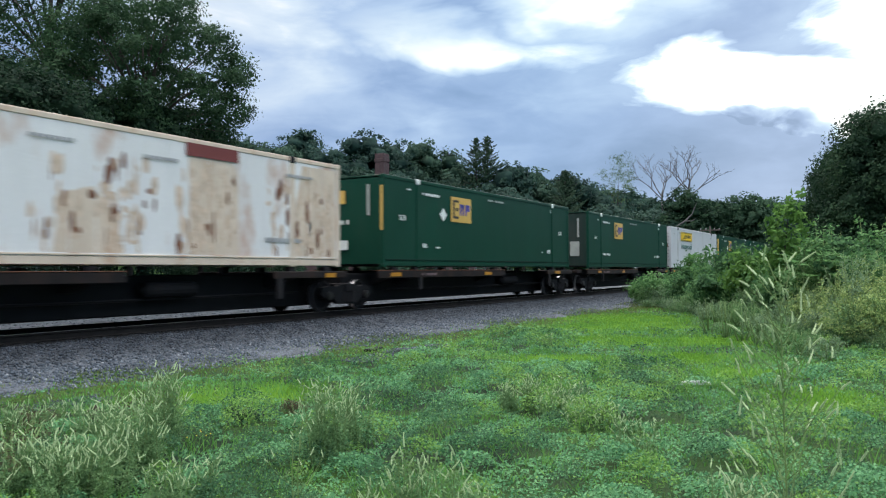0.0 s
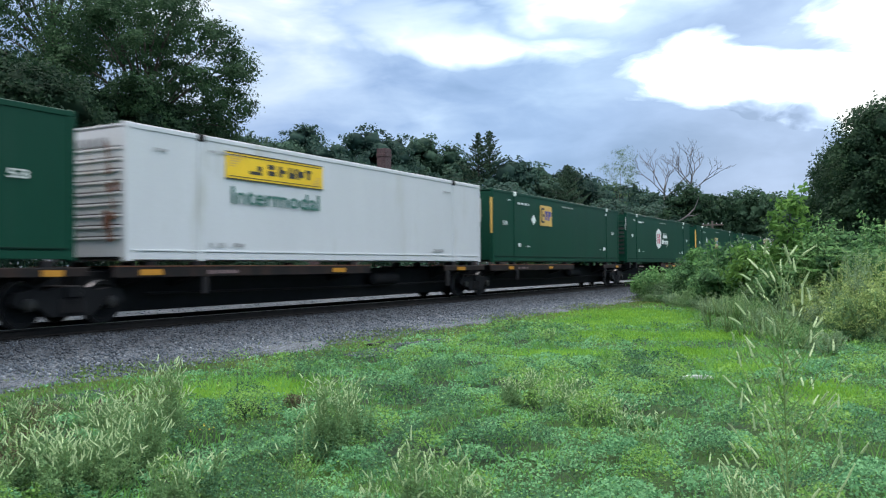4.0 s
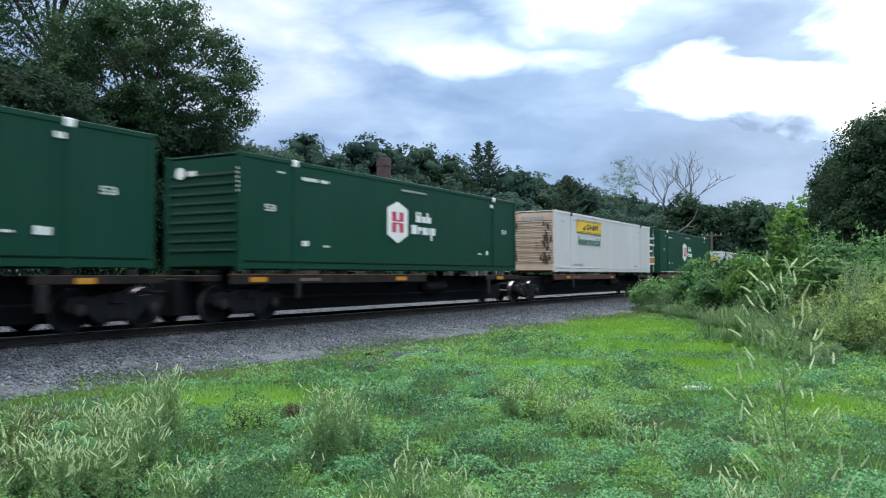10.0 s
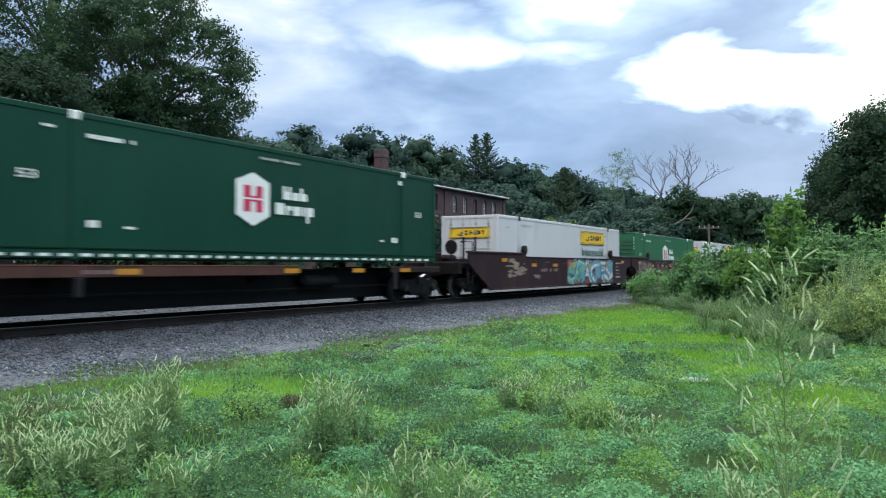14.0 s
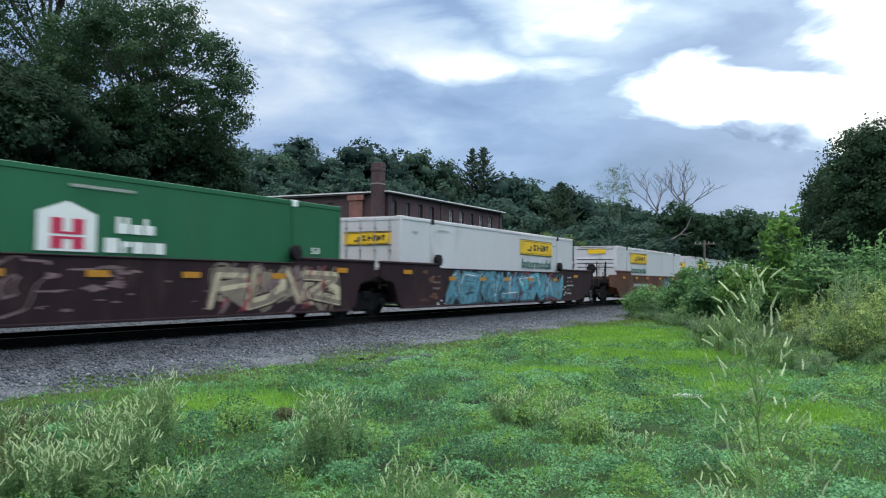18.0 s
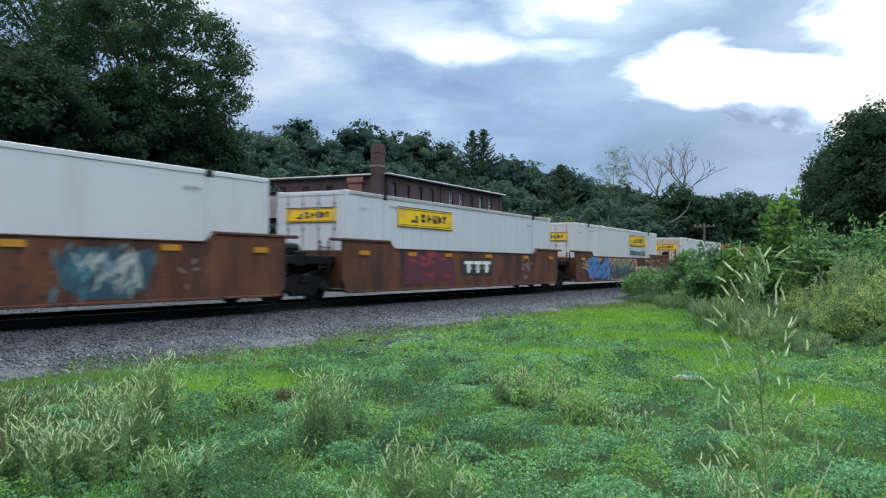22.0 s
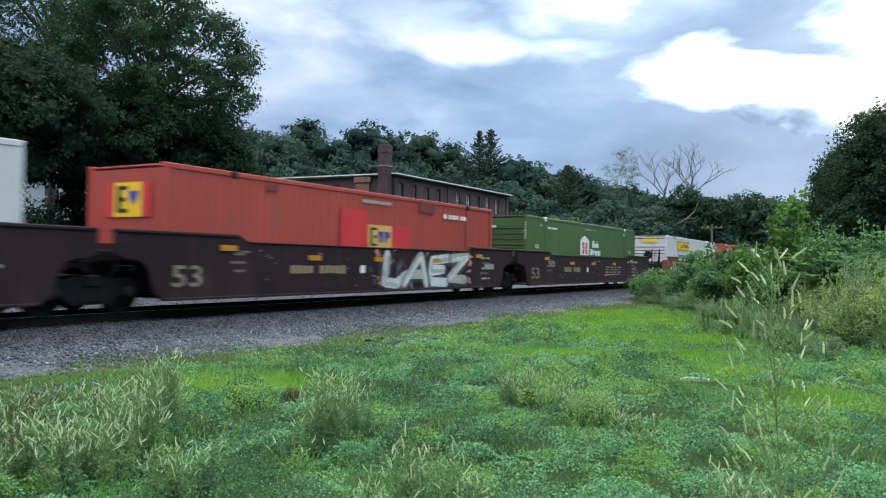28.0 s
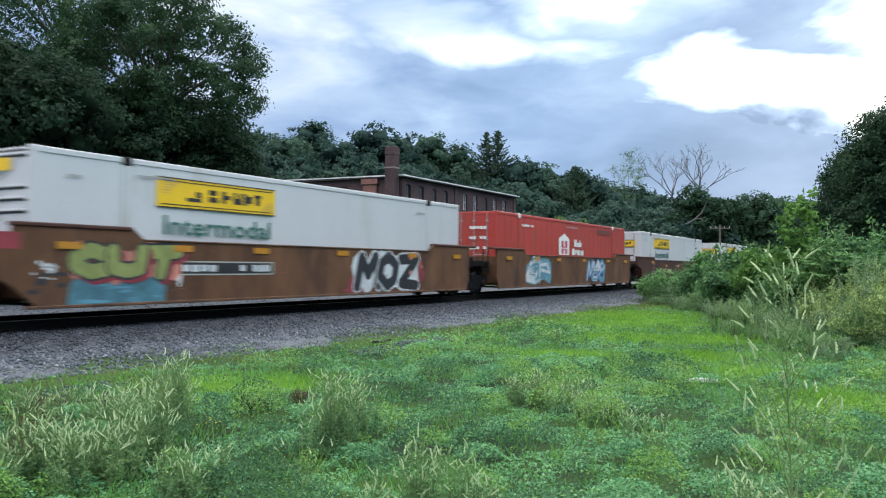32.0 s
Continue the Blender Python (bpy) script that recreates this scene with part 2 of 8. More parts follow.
def gravel_material():
    m = bpy.data.materials.new("crushed_stone")
    m.use_nodes = True
    add, link = nodes_of(m.node_tree)
    out = add("ShaderNodeOutputMaterial")
    b = add("ShaderNodeBsdfPrincipled", vals={"Roughness": 0.85, "Specular IOR Level": 0.3})
    link(b, 0, out, 0)
    co = add("ShaderNodeTexCoord")
    v = add("ShaderNodeTexVoronoi", vals={"Scale": 27.0})
    n = add("ShaderNodeTexNoise", vals={"Scale": 0.8, "Detail": 5.0})
    link(co, 3, v, "Vector")
    link(co, 3, n, "Vector")
    sep = add("ShaderNodeSeparateColor")
    link(v, "Color", sep, 0)
    r = add("ShaderNodeValToRGB")
    ramp_of(r, [(0.0, (0.026, 0.032, 0.039)), (1.0, (0.15, 0.178, 0.21))])
    link(sep, 0, r, 0)
    r2 = add("ShaderNodeValToRGB")
    ramp_of(r2, [(0.3, (0.65, 0.65, 0.68)), (0.7, (1.1, 1.08, 1.05))])
    link(n, 0, r2, 0)
    r2 = grimed_and_shaded(add, link, co, n, r2)
    mu = add("ShaderNodeMixRGB", vals={0: 1.0})
    mu.blend_type = "MULTIPLY"
    link(r, 0, mu, 1)
    link(r2, 0, mu, 2)
    link(mu, 0, b, "Base Color")
    bp = add("ShaderNodeBump", vals={"Strength": 1.0, "Distance": 0.04})
    bp.invert = True
    link(v, "Distance", bp, "Height")
    link(bp, 0, b, "Normal")
    return m


def stone_material():
    m = bpy.data.materials.new("ballast_stone")
    m.use_nodes = True
    add, link = nodes_of(m.node_tree)
    out = add("ShaderNodeOutputMaterial")
    b = add("ShaderNodeBsdfPrincipled", vals={"Roughness": 0.8, "Specular IOR Level": 0.3})
    link(b, 0, out, 0)
    geo = add("ShaderNodeNewGeometry")
    r = add("ShaderNodeValToRGB")
    ramp_of(r, [(0.0, (0.048, 0.063, 0.080)), (0.75, (0.108, 0.136, 0.168)), (0.93, (0.17, 0.206, 0.25)), (1.0, (0.32, 0.345, 0.37))])
    link(geo, "Random Per Island", r, 0)
    co = add("ShaderNodeTexCoord")
    n = add("ShaderNodeTexNoise", vals={"Scale": 60.0, "Detail": 4.0})
    link(co, 3, n, "Vector")
    n9 = add("ShaderNodeTexNoise", vals={"Scale": 0.8, "Detail": 5.0})
    link(co, 3, n9, "Vector")
    r = grimed_and_shaded(add, link, co, n9, r)
    mu = add("ShaderNodeMixRGB", vals={0: 0.5})
    mu.blend_type = "MULTIPLY"
    link(r, 0, mu, 1)
    link(n, 0, mu, 2)
    link(mu, 0, b, "Base Color")
    return m


def brick_material():
    m = bpy.data.materials.new("old_brick")
    m.use_nodes = True
    add, link = nodes_of(m.node_tree)
    out = add("ShaderNodeOutputMaterial")
    b = add("ShaderNodeBsdfPrincipled", vals={"Roughness": 0.85, "Specular IOR Level": 0.2})
    link(b, 0, out, 0)
    co = add("ShaderNodeTexCoord")
    sp = add("ShaderNodeSeparateXYZ")
    link(co, 3, sp, 0)
    su = add("ShaderNodeMath", op="ADD")
    link(sp, 0, su, 0)
    link(sp, 1, su, 1)
    cb = add("ShaderNodeCombineXYZ")
    link(su, 0, cb, 0)
    link(sp, 2, cb, 1)
    br = add("ShaderNodeTexBrick", vals={"Color1": (0.088, 0.052, 0.056, 1), "Color2": (0.060, 0.039, 0.045, 1), "Mortar": (0.12, 0.10, 0.10, 1), "Scale": 1.0,
             "Mortar Size": 0.01, "Brick Width": 0.215, "Row Height": 0.075})
    link(cb, 0, br, "Vector")
    n = add("ShaderNodeTexNoise", vals={"Scale": 0.35, "Detail": 7.0, "Roughness": 0.65})
    link(co, 3, n, "Vector")
    r = add("ShaderNodeValToRGB")
    ramp_of(r, [(0.3, (0.55, 0.55, 0.58)), (0.7, (1.05, 1.0, 1.0))])
    link(n, 0, r, 0)
    mu = add("ShaderNodeMixRGB", vals={0: 1.0})
    mu.blend_type = "MULTIPLY"
    link(br, 0, mu, 1)
    link(r, 0, mu, 2)
    link(mu, 0, b, "Base Color")
    return m


M = {
    "lawn": ground_material(), "gravel": gravel_material(), "stone": stone_material(), "brick": brick_material(),
    "brick_red": paint("red_brick", (0.20, 0.095, 0.08), 0.85, vary=0.2, grain=14),
    "green": paint("green_paint", (0.0033, 0.0445, 0.0265), 0.5, vary=0.13, size=0.5, dirt=(0.007, 0.044, 0.028), dirt_at=0.6, dirt_size=0.9, streak=3, bump=0.02, spec=0.16),
    "shadegreen": paint("shadowed_green_paint", (0.002, 0.018, 0.012), 0.6, vary=0.1, spec=0.1),
    "grimygreen": paint("grime_grey_green_paint", (0.016, 0.034, 0.028), 0.65, vary=0.2, size=1.2, dirt=(0.03, 0.04, 0.036), dirt_at=0.55, streak=3, spec=0.2),
    "leafgreen": paint("bright_green_paint", (0.021, 0.122, 0.058), 0.45, vary=0.12, size=0.5, dirt=(0.03, 0.11, 0.06), dirt_size=0.8, streak=3, bump=0.02, spec=0.25),
    "olive": paint("olive_green_paint", (0.06, 0.125, 0.04), 0.45, vary=0.12, size=0.5, dirt=(0.05, 0.11, 0.035), dirt_size=0.8, streak=3, bump=0.02, spec=0.25),
    "white": paint("white_paint", (0.53, 0.552, 0.58), 0.4, vary=0.05, size=0.5, dirt=(0.42, 0.43, 0.42), dirt_at=0.64, dirt_size=0.8, streak=4, bump=0.015),
    "coolwhite": paint("pale_grey_white_paint", (0.50, 0.54, 0.58), 0.4, vary=0.05, size=0.5, dirt=(0.5, 0.53, 0.56), dirt_at=0.66, streak=4, bump=0.015),
    "warmwhite": paint("aged_white_paint", (0.52, 0.535, 0.545), 0.5, vary=0.07, size=0.7, dirt=(0.44, 0.38, 0.31), dirt_at=0.68, dirt_size=1.3, streak=3.5, bump=0.02),
    "creamend": paint("tan_stained_paint", (0.50, 0.40, 0.30), 0.6, vary=0.12, size=1.5, dirt=(0.26, 0.15, 0.09), dirt_at=0.64, dirt_size=1.6, streak=2.5, bump=0.03),
    "tanwash": paint("tan_weathered_paint", (0.60, 0.50, 0.40), 0.6, vary=0.12, size=1.4, dirt=(0.42, 0.26, 0.16), dirt_at=0.6, dirt_size=2.2, streak=1.6, bump=0.02),
    "rustywhite": paint("rust_stained_white_paint", (0.70, 0.70, 0.70), 0.5, vary=0.08, size=0.6, dirt=(0.42, 0.22, 0.12), dirt_at=0.57, dirt_size=0.75, streak=2.2, bump=0.02),
    "roofgrey": paint("roof_grey", (0.3, 0.31, 0.32), 0.5, vary=0.15),
    "red": paint("orange_red_paint", (0.355, 0.052, 0.037), 0.5, vary=0.12, size=0.5, dirt=(0.26, 0.06, 0.045), dirt_size=0.9, streak=3, bump=0.02),
    "crimson": paint("crimson_red_paint", (0.40, 0.045, 0.035), 0.5, vary=0.12, size=0.5, dirt=(0.28, 0.06, 0.045), dirt_size=0.9, streak=3, bump=0.02),
    "brightred": paint("fresh_red_paint", (0.55, 0.035, 0.04), 0.45, vary=0.06),
    "maroonpatch": paint("maroon_patch", (0.16, 0.03, 0.025), 0.5, vary=0.15),
    "wellmaroon": paint("maroon_steel", (0.0215, 0.0108, 0.0145), 0.7, vary=0.28, size=0.8, dirt=(0.036, 0.0205, 0.020), dirt_at=0.6, dirt_size=1.4, streak=2.5, bump=0.04, spec=0.18),
    "wellbrown": paint("brown_steel", (0.10, 0.043, 0.026), 0.7, vary=0.4, size=1.3, dirt=(0.042, 0.024, 0.021), dirt_at=0.54, dirt_size=1.1, streak=2.5, bump=0.04, spec=0.18),
    "welltan": paint("tan_brown_steel", (0.125, 0.064, 0.036), 0.7, vary=0.35, size=1.3, dirt=(0.06, 0.035, 0.026), dirt_at=0.56, dirt_size=1.1, streak=2.5, bump=0.04, spec=0.18),
    "welldark": paint("dark_brown_steel", (0.07, 0.033, 0.026), 0.7, vary=0.25, size=0.8, dirt=(0.04, 0.024, 0.02), dirt_at=0.58, dirt_size=1.2, streak=2.5, bump=0.04, spec=0.18),
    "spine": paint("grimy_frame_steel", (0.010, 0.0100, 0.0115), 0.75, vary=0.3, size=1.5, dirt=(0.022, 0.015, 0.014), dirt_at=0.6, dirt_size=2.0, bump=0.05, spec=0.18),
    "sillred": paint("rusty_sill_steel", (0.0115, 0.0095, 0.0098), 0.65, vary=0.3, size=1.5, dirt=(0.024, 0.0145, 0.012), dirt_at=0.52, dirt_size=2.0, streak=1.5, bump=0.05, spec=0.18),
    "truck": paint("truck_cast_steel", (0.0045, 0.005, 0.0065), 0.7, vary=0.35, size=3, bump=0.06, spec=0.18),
    "tread": paint("wheel_steel", (0.014, 0.013, 0.013), 0.45, metal=0.3, vary=0.25, size=5),
    "rust": paint("rust", (0.16, 0.065, 0.035), 0.85, vary=0.35, size=4, bump=0.06),
    "rustpale": paint("pale_rust_run", (0.55, 0.43, 0.33), 0.7, vary=0.25, size=5),
    "darkrust": paint("dark_brown_rust", (0.055, 0.032, 0.023), 0.85, vary=0.35, size=4, bump=0.05),
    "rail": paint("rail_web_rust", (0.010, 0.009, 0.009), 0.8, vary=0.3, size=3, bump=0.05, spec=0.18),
    "railhead": paint("worn_rail_steel", (0.45, 0.45, 0.47), 0.28, metal=0.9, vary=0.1, size=3),
    # creosote wood, with the train's shadow also put into its near-black
    "tie": paint("shaded_creosote_tie_wood", (0.006, 0.006, 0.0065), 0.9, vary=0.4, size=6, streak=1, bump=0.1, spec=0.18),
    "yellow": paint("yellow_sign_vinyl", (0.80, 0.52, 0.02), 0.4, vary=0.05),
    "ochre": paint("ochre_sign_vinyl", (0.62, 0.40, 0.10), 0.4, vary=0.08, size=2),
    "fadedochre": paint("faded_ochre_vinyl", (0.55, 0.45, 0.22), 0.4, vary=0.08, size=2),
    "orange": paint("orange_reflector", (0.44, 0.20, 0.022), 0.35, vary=0.1, size=6),
    "ink": paint("black_ink", (0.02, 0.02, 0.022), 0.5, vary=0.1),
    "blueink": paint("violet_blue_ink", (0.06, 0.06, 0.34), 0.45, vary=0.1),
    "fadedblue": paint("faded_blue_ink", (0.25, 0.34, 0.55), 0.45, vary=0.1),
    "greenink": paint("dark_green_ink", (0.035, 0.14, 0.11), 0.45, vary=0.08),
    "lettering": paint("white_lettering", (0.72, 0.76, 0.74), 0.45, vary=0.06, size=5),
    "palelettering": paint("worn_pale_lettering", (0.34, 0.37, 0.34), 0.5, vary=0.12, size=5),
    "tanlettering": paint("tan_lettering", (0.25, 0.185, 0.11), 0.55, vary=0.15, size=4),
    "logored": paint("crimson_ink", (0.50, 0.025, 0.08), 0.45, vary=0.05),
    "skyspray": paint("sky_blue_spray_paint", (0.094, 0.259, 0.346), 0.5, vary=0.25, size=2.5),
    "bluespray": paint("blue_spray_paint", (0.05, 0.17, 0.48), 0.5, vary=0.25, size=2.5),
    "tealspray": paint("teal_spray_paint", (0.05, 0.36, 0.42), 0.5, vary=0.25, size=2.5),
    "whitespray": paint("white_spray_paint", (0.52, 0.56, 0.58), 0.5, vary=0.15, size=2.5),
    "greenspray": paint("pale_green_spray_paint", (0.17, 0.31, 0.20), 0.5, vary=0.25, size=2.5),
    "limespray": paint("lime_spray_paint", (0.23, 0.27, 0.085), 0.5, vary=0.2, size=2.5),
    "redspray": paint("red_spray_paint", (0.22, 0.03, 0.042), 0.5, vary=0.25, size=2.5),
    "blackspray": paint("black_spray_paint", (0.02, 0.022, 0.03), 0.5, vary=0.25, size=2.5),
    "pinkspray": paint("salmon_spray_paint", (0.50, 0.20, 0.15), 0.5, vary=0.25, size=2.5),
    "violetspray": paint("dark_violet_spray_paint", (0.085, 0.02, 0.04), 0.5, vary=0.25, size=2.5),
    "faintspray": paint("faded_spray_paint", (0.15, 0.10, 0.105), 0.6, vary=0.3, size=3),
    "slatespray": paint("slate_blue_spray_paint", (0.06, 0.17, 0.22), 0.55, vary=0.35, size=3),
    "deepspray": paint("dark_teal_spray_paint", (0.022, 0.06, 0.085), 0.55, vary=0.3, size=3),
    "dimsand": paint("worn_sand_spray_paint", (0.20, 0.165, 0.125), 0.6, vary=0.35, size=3),
    "sandspray": paint("sand_spray_paint", (0.46, 0.40, 0.28), 0.5, vary=0.2, size=2.5),
    "bark": paint("grey_brown_bark", (0.034, 0.029, 0.025), 0.9, vary=0.35, size=3, grain=25, bump=0.15, streak=3),
    "deadwood": paint("bleached_dead_wood", (0.10, 0.098, 0.10), 0.85, vary=0.25, size=3, streak=3, bump=0.1),
    "stem": paint("weed_stem", (0.12, 0.20, 0.06), 0.7, vary=0.2, size=8),
    "drystem": paint("dry_brown_seed_head", (0.085, 0.066, 0.045), 0.9, vary=0.3, size=12),
    "flower": leafy("white_clover_blossom", [(0.30, 0.42, 0.22), (0.42, 0.54, 0.31), (0.55, 0.66, 0.42)], through_light=0.25),
    "yellowflower": paint("yellow_blossom", (0.75, 0.58, 0.03), 0.6, vary=0.1, size=30),
    "tarpaper": paint("dark_roof_felt", (0.05, 0.047, 0.05), 0.9, vary=0.25, size=0.6, bump=0.05),
    "fascia": paint("white_painted_wood", (0.66, 0.66, 0.66), 0.6, vary=0.12, size=2),
    "clapboard": paint("white_clapboard", (0.42, 0.47, 0.53), 0.6, vary=0.1, size=1),
    "sootbrick": paint("weathered_grey_brick", (0.22, 0.19, 0.175), 0.9, vary=0.25, size=0.8, grain=12),
    "litter": paint("crumpled_white_plastic", (0.42, 0.44, 0.46), 0.5, vary=0.15, size=20),
    "polewood": paint("weathered_pole_wood", (0.10, 0.085, 0.075), 0.9, vary=0.25, size=3, streak=4),
    "oak": leafy("oak_leaves", [(0.017, 0.042, 0.023), (0.031, 0.070, 0.033), (0.056, 0.115, 0.046)], islands=0.35),
    "maple": leafy("maple_leaves", [(0.013, 0.034, 0.022), (0.023, 0.055, 0.029), (0.040, 0.084, 0.036)]),
    "deepleaf": leafy("deep_green_leaves", [(0.009, 0.024, 0.016), (0.016, 0.040, 0.023), (0.030, 0.066, 0.031)]),
    "softleaf": leafy("soft_green_leaves", [(0.026, 0.060, 0.038), (0.044, 0.092, 0.052), (0.072, 0.135, 0.068)], islands=0.25),
    "brush": leafy("shaded_brush_leaves", [(0.016, 0.042, 0.030), (0.027, 0.066, 0.043), (0.044, 0.095, 0.056)]),
    # the blue in these greens is air haze, painted into the leaves
    "forest": leafy("haze_blued_hill_leaves", [(0.017, 0.041, 0.037), (0.029, 0.066, 0.053), (0.052, 0.102, 0.066)], by_object=0.45, islands=0.22),
    "paleforest": leafy("pale_tree_leaves", [(0.05, 0.10, 0.04), (0.085, 0.15, 0.05), (0.13, 0.20, 0.075)]),
    "spruce": leafy("spruce_needles", [(0.02, 0.045, 0.03), (0.034, 0.07, 0.042), (0.055, 0.095, 0.05)], through_light=0.15),
    "darktree": leafy("dark_broad_leaves", [(0.013, 0.034, 0.022), (0.024, 0.056, 0.031), (0.042, 0.088, 0.041)]),
    "shrub": leafy("shrub_leaves", [(0.034, 0.095, 0.040), (0.082, 0.19, 0.068), (0.16, 0.30, 0.11)], islands=0.6),
    "darkshrub": leafy("dark_shrub_leaves", [(0.022, 0.065, 0.030), (0.050, 0.125, 0.05), (0.10, 0.21, 0.08)], islands=0.6),
    "sapling": leafy("sapling_leaves", [(0.04, 0.105, 0.026), (0.085, 0.19, 0.042), (0.16, 0.30, 0.07)]),
    "sumac": leafy("sumac_leaves", [(0.05, 0.14, 0.045), (0.085, 0.20, 0.06), (0.12, 0.26, 0.08)]),
    "hazebush": leafy("feathery_weed_leaves", [(0.085, 0.155, 0.09), (0.16, 0.255, 0.145), (0.27, 0.38, 0.22)]),
    "palebush": leafy("pale_bush_leaves", [(0.10, 0.18, 0.06), (0.22, 0.34, 0.115), (0.40, 0.50, 0.20)], islands=0.6),
    "turf": leafy("turf_blades", [(0.070, 0.20, 0.042), (0.120, 0.295, 0.066), (0.188, 0.385, 0.098)]),
    "clover": leafy("clover_leaves", [(0.044, 0.136, 0.066), (0.098, 0.256, 0.117), (0.184, 0.388, 0.178)], islands=0.6),
    "vetch": leafy("vetch_leaves", [(0.018, 0.056, 0.031), (0.040, 0.108, 0.054), (0.080, 0.186, 0.082)], islands=0.6),
    "plantain": leafy("plantain_leaves", [(0.076, 0.175, 0.042), (0.138, 0.285, 0.064), (0.225, 0.395, 0.10)], islands=0.6),
    "darkroof": paint("grey_roof_felt", (0.022, 0.027, 0.036), 0.8, vary=0.2, size=0.6),
    "brightturf": leafy("lush_turf_blades", [(0.105, 0.255, 0.026), (0.16, 0.34, 0.042), (0.235, 0.43, 0.066)]),
    "verge": leafy("verge_grass_blades", [(0.075, 0.115, 0.032), (0.115, 0.165, 0.046), (0.175, 0.215, 0.075)]),
    "melilot": leafy("sweet_clover_leaves", [(0.07, 0.15, 0.066), (0.13, 0.24, 0.10), (0.22, 0.35, 0.155)]),
    "dryweed": leafy("dry_weed_leaves", [(0.04, 0.045, 0.025), (0.075, 0.07, 0.04), (0.12, 0.095, 0.055)]),
    # mild distance haze is mixed into the ridge's leaf colours
    "farhill": leafy("haze_tinted_ridge_leaves", [(0.03, 0.062, 0.052), (0.042, 0.082, 0.066), (0.06, 0.108, 0.08)]),
}


def glass_material():
    m = bpy.data.materials.new("old_window_glass")
    m.use_nodes = True
    b = m.node_tree.nodes["Principled BSDF"]
    b.inputs["Base Color"].default_value = (0.10, 0.12, 0.15, 1)
    b.inputs["Roughness"].default_value = 0.12
    b.inputs["Specular IOR Level"].default_value = 0.8
    return m


M["glass"] = glass_material()


# ---------------------------------------------------------------- mesh helpers
class Shape:
    """Collects plain pieces of one mesh."""

    def __init__(self):
        self.v, self.f = [], []

    def add(self, verts, faces):
        o = len(self.v)
        self.v.extend(tuple(p) for p in verts)
        self.f.extend(tuple(i + o for i in q) for q in faces)
        return self

    def box(self, x0, x1, y0, y1, z0, z1, c=0.0):
        if c <= 0:
            return self.add([(x, y, z) for x in (x0, x1) for y in (y0, y1) for z in (z0, z1)],
                            [(0, 1, 3, 2), (4, 6, 7, 5), (0, 4, 5, 1), (2, 3, 7, 6), (0, 2, 6, 4), (1, 5, 7, 3)])
        lo, hi = (x0, y0, z0), (x1, y1, z1)
        pts, at = [], {}
        for sx in (0, 1):
            for sy in (0, 1):
                for sz in (0, 1):
                    s = (sx, sy, sz)
                    for ax in range(3):
                        p = [(hi[i] - c if s[i] else lo[i] + c) if i != ax else (hi[i] if s[i] else lo[i]) for i in range(3)]
                        at[s, ax] = len(pts)
                        pts.append(p)
        fs = []
        for ax in range(3):
            u, w = (ax + 1) % 3, (ax + 2) % 3
            for s in (0, 1):
                q = []
                for a, b in ((0, 0), (1, 0), (1, 1), (0, 1)):
                    k = [0, 0, 0]
                    k[ax], k[u], k[w] = s, a, b
                    q.append(at[tuple(k), ax])
                fs.append(q if s else q[::-1])
            for a in (0, 1):
                for b in (0, 1):
                    k0, k1 = [0, 0, 0], [0, 0, 0]
                    k0[u] = k1[u] = a
                    k0[w] = k1[w] = b
                    k1[ax] = 1
                    fs.append((at[tuple(k0), u], at[tuple(k1), u], at[tuple(k1), w], at[tuple(k0), w]))
        for s in [(a, b, d) for a in (0, 1) for b in (0, 1) for d in (0, 1)]:
            fs.append((at[s, 0], at[s, 1], at[s, 2]))
        return self.add(pts, fs)

    def prism(self, outline, axis, a, b):
        """A flat outline (two of the axes, in order) drawn out along the third from a to b."""
        def put(p, d):
            return (d, *p) if axis == 0 else (p[0], d, p[1]) if axis == 1 else (*p, d)
        n = len(outline)
        return self.add([put(p, a) for p in outline] + [put(p, b) for p in outline],
                        [tuple(range(n)), tuple(range(2 * n - 1, n - 1, -1))] + [(i, (i + 1) % n, n + (i + 1) % n, n + i) for i in range(n)])

    def lathe(self, profile, centre, axis=1, n=20):
        """Rings of (radius, place along the axis) about a line through centre."""
        pts = []
        for r, d in profile:
            for i in range(n):
                a = 2 * math.pi * i / n
                p, q = r * math.cos(a), r * math.sin(a)
                o = (d, p, q) if axis == 0 else (p, d, q) if axis == 1 else (p, q, d)
                pts.append([centre[k] + o[k] for k in range(3)])
        fs = [(j * n + i, j * n + (i + 1) % n, (j + 1) * n + (i + 1) % n, (j + 1) * n + i) for j in range(len(profile) - 1) for i in range(n)]
        return self.add(pts, fs + [tuple(range(n - 1, -1, -1)), tuple(range((len(profile) - 1) * n, len(profile) * n))])

    def tube(self, path, radii, n=6):
        path = [Vector(p) for p in path]
        pts = []
        for i, p in enumerate(path):
            d = (path[min(i + 1, len(path) - 1)] - path[max(i - 1, 0)]).normalized()
            u = d.cross(Vector((0.31, 0.2, 0.93))).normalized() if abs(d.z) < 0.98 else Vector((1, 0, 0))
            w = d.cross(u)
            r = radii[i] if isinstance(radii, (list, tuple)) else radii
            pts += [p + u * (r * math.cos(2 * math.pi * k / n)) + w * (r * math.sin(2 * math.pi * k / n)) for k in range(n)]
        m = len(path)
        return self.add(pts, [(j * n + k, j * n + (k + 1) % n, (j + 1) * n + (k + 1) % n, (j + 1) * n + k) for j in range(m - 1) for k in range(n)]
                        + [tuple(range(n - 1, -1, -1)), tuple(range((m - 1) * n, m * n))])

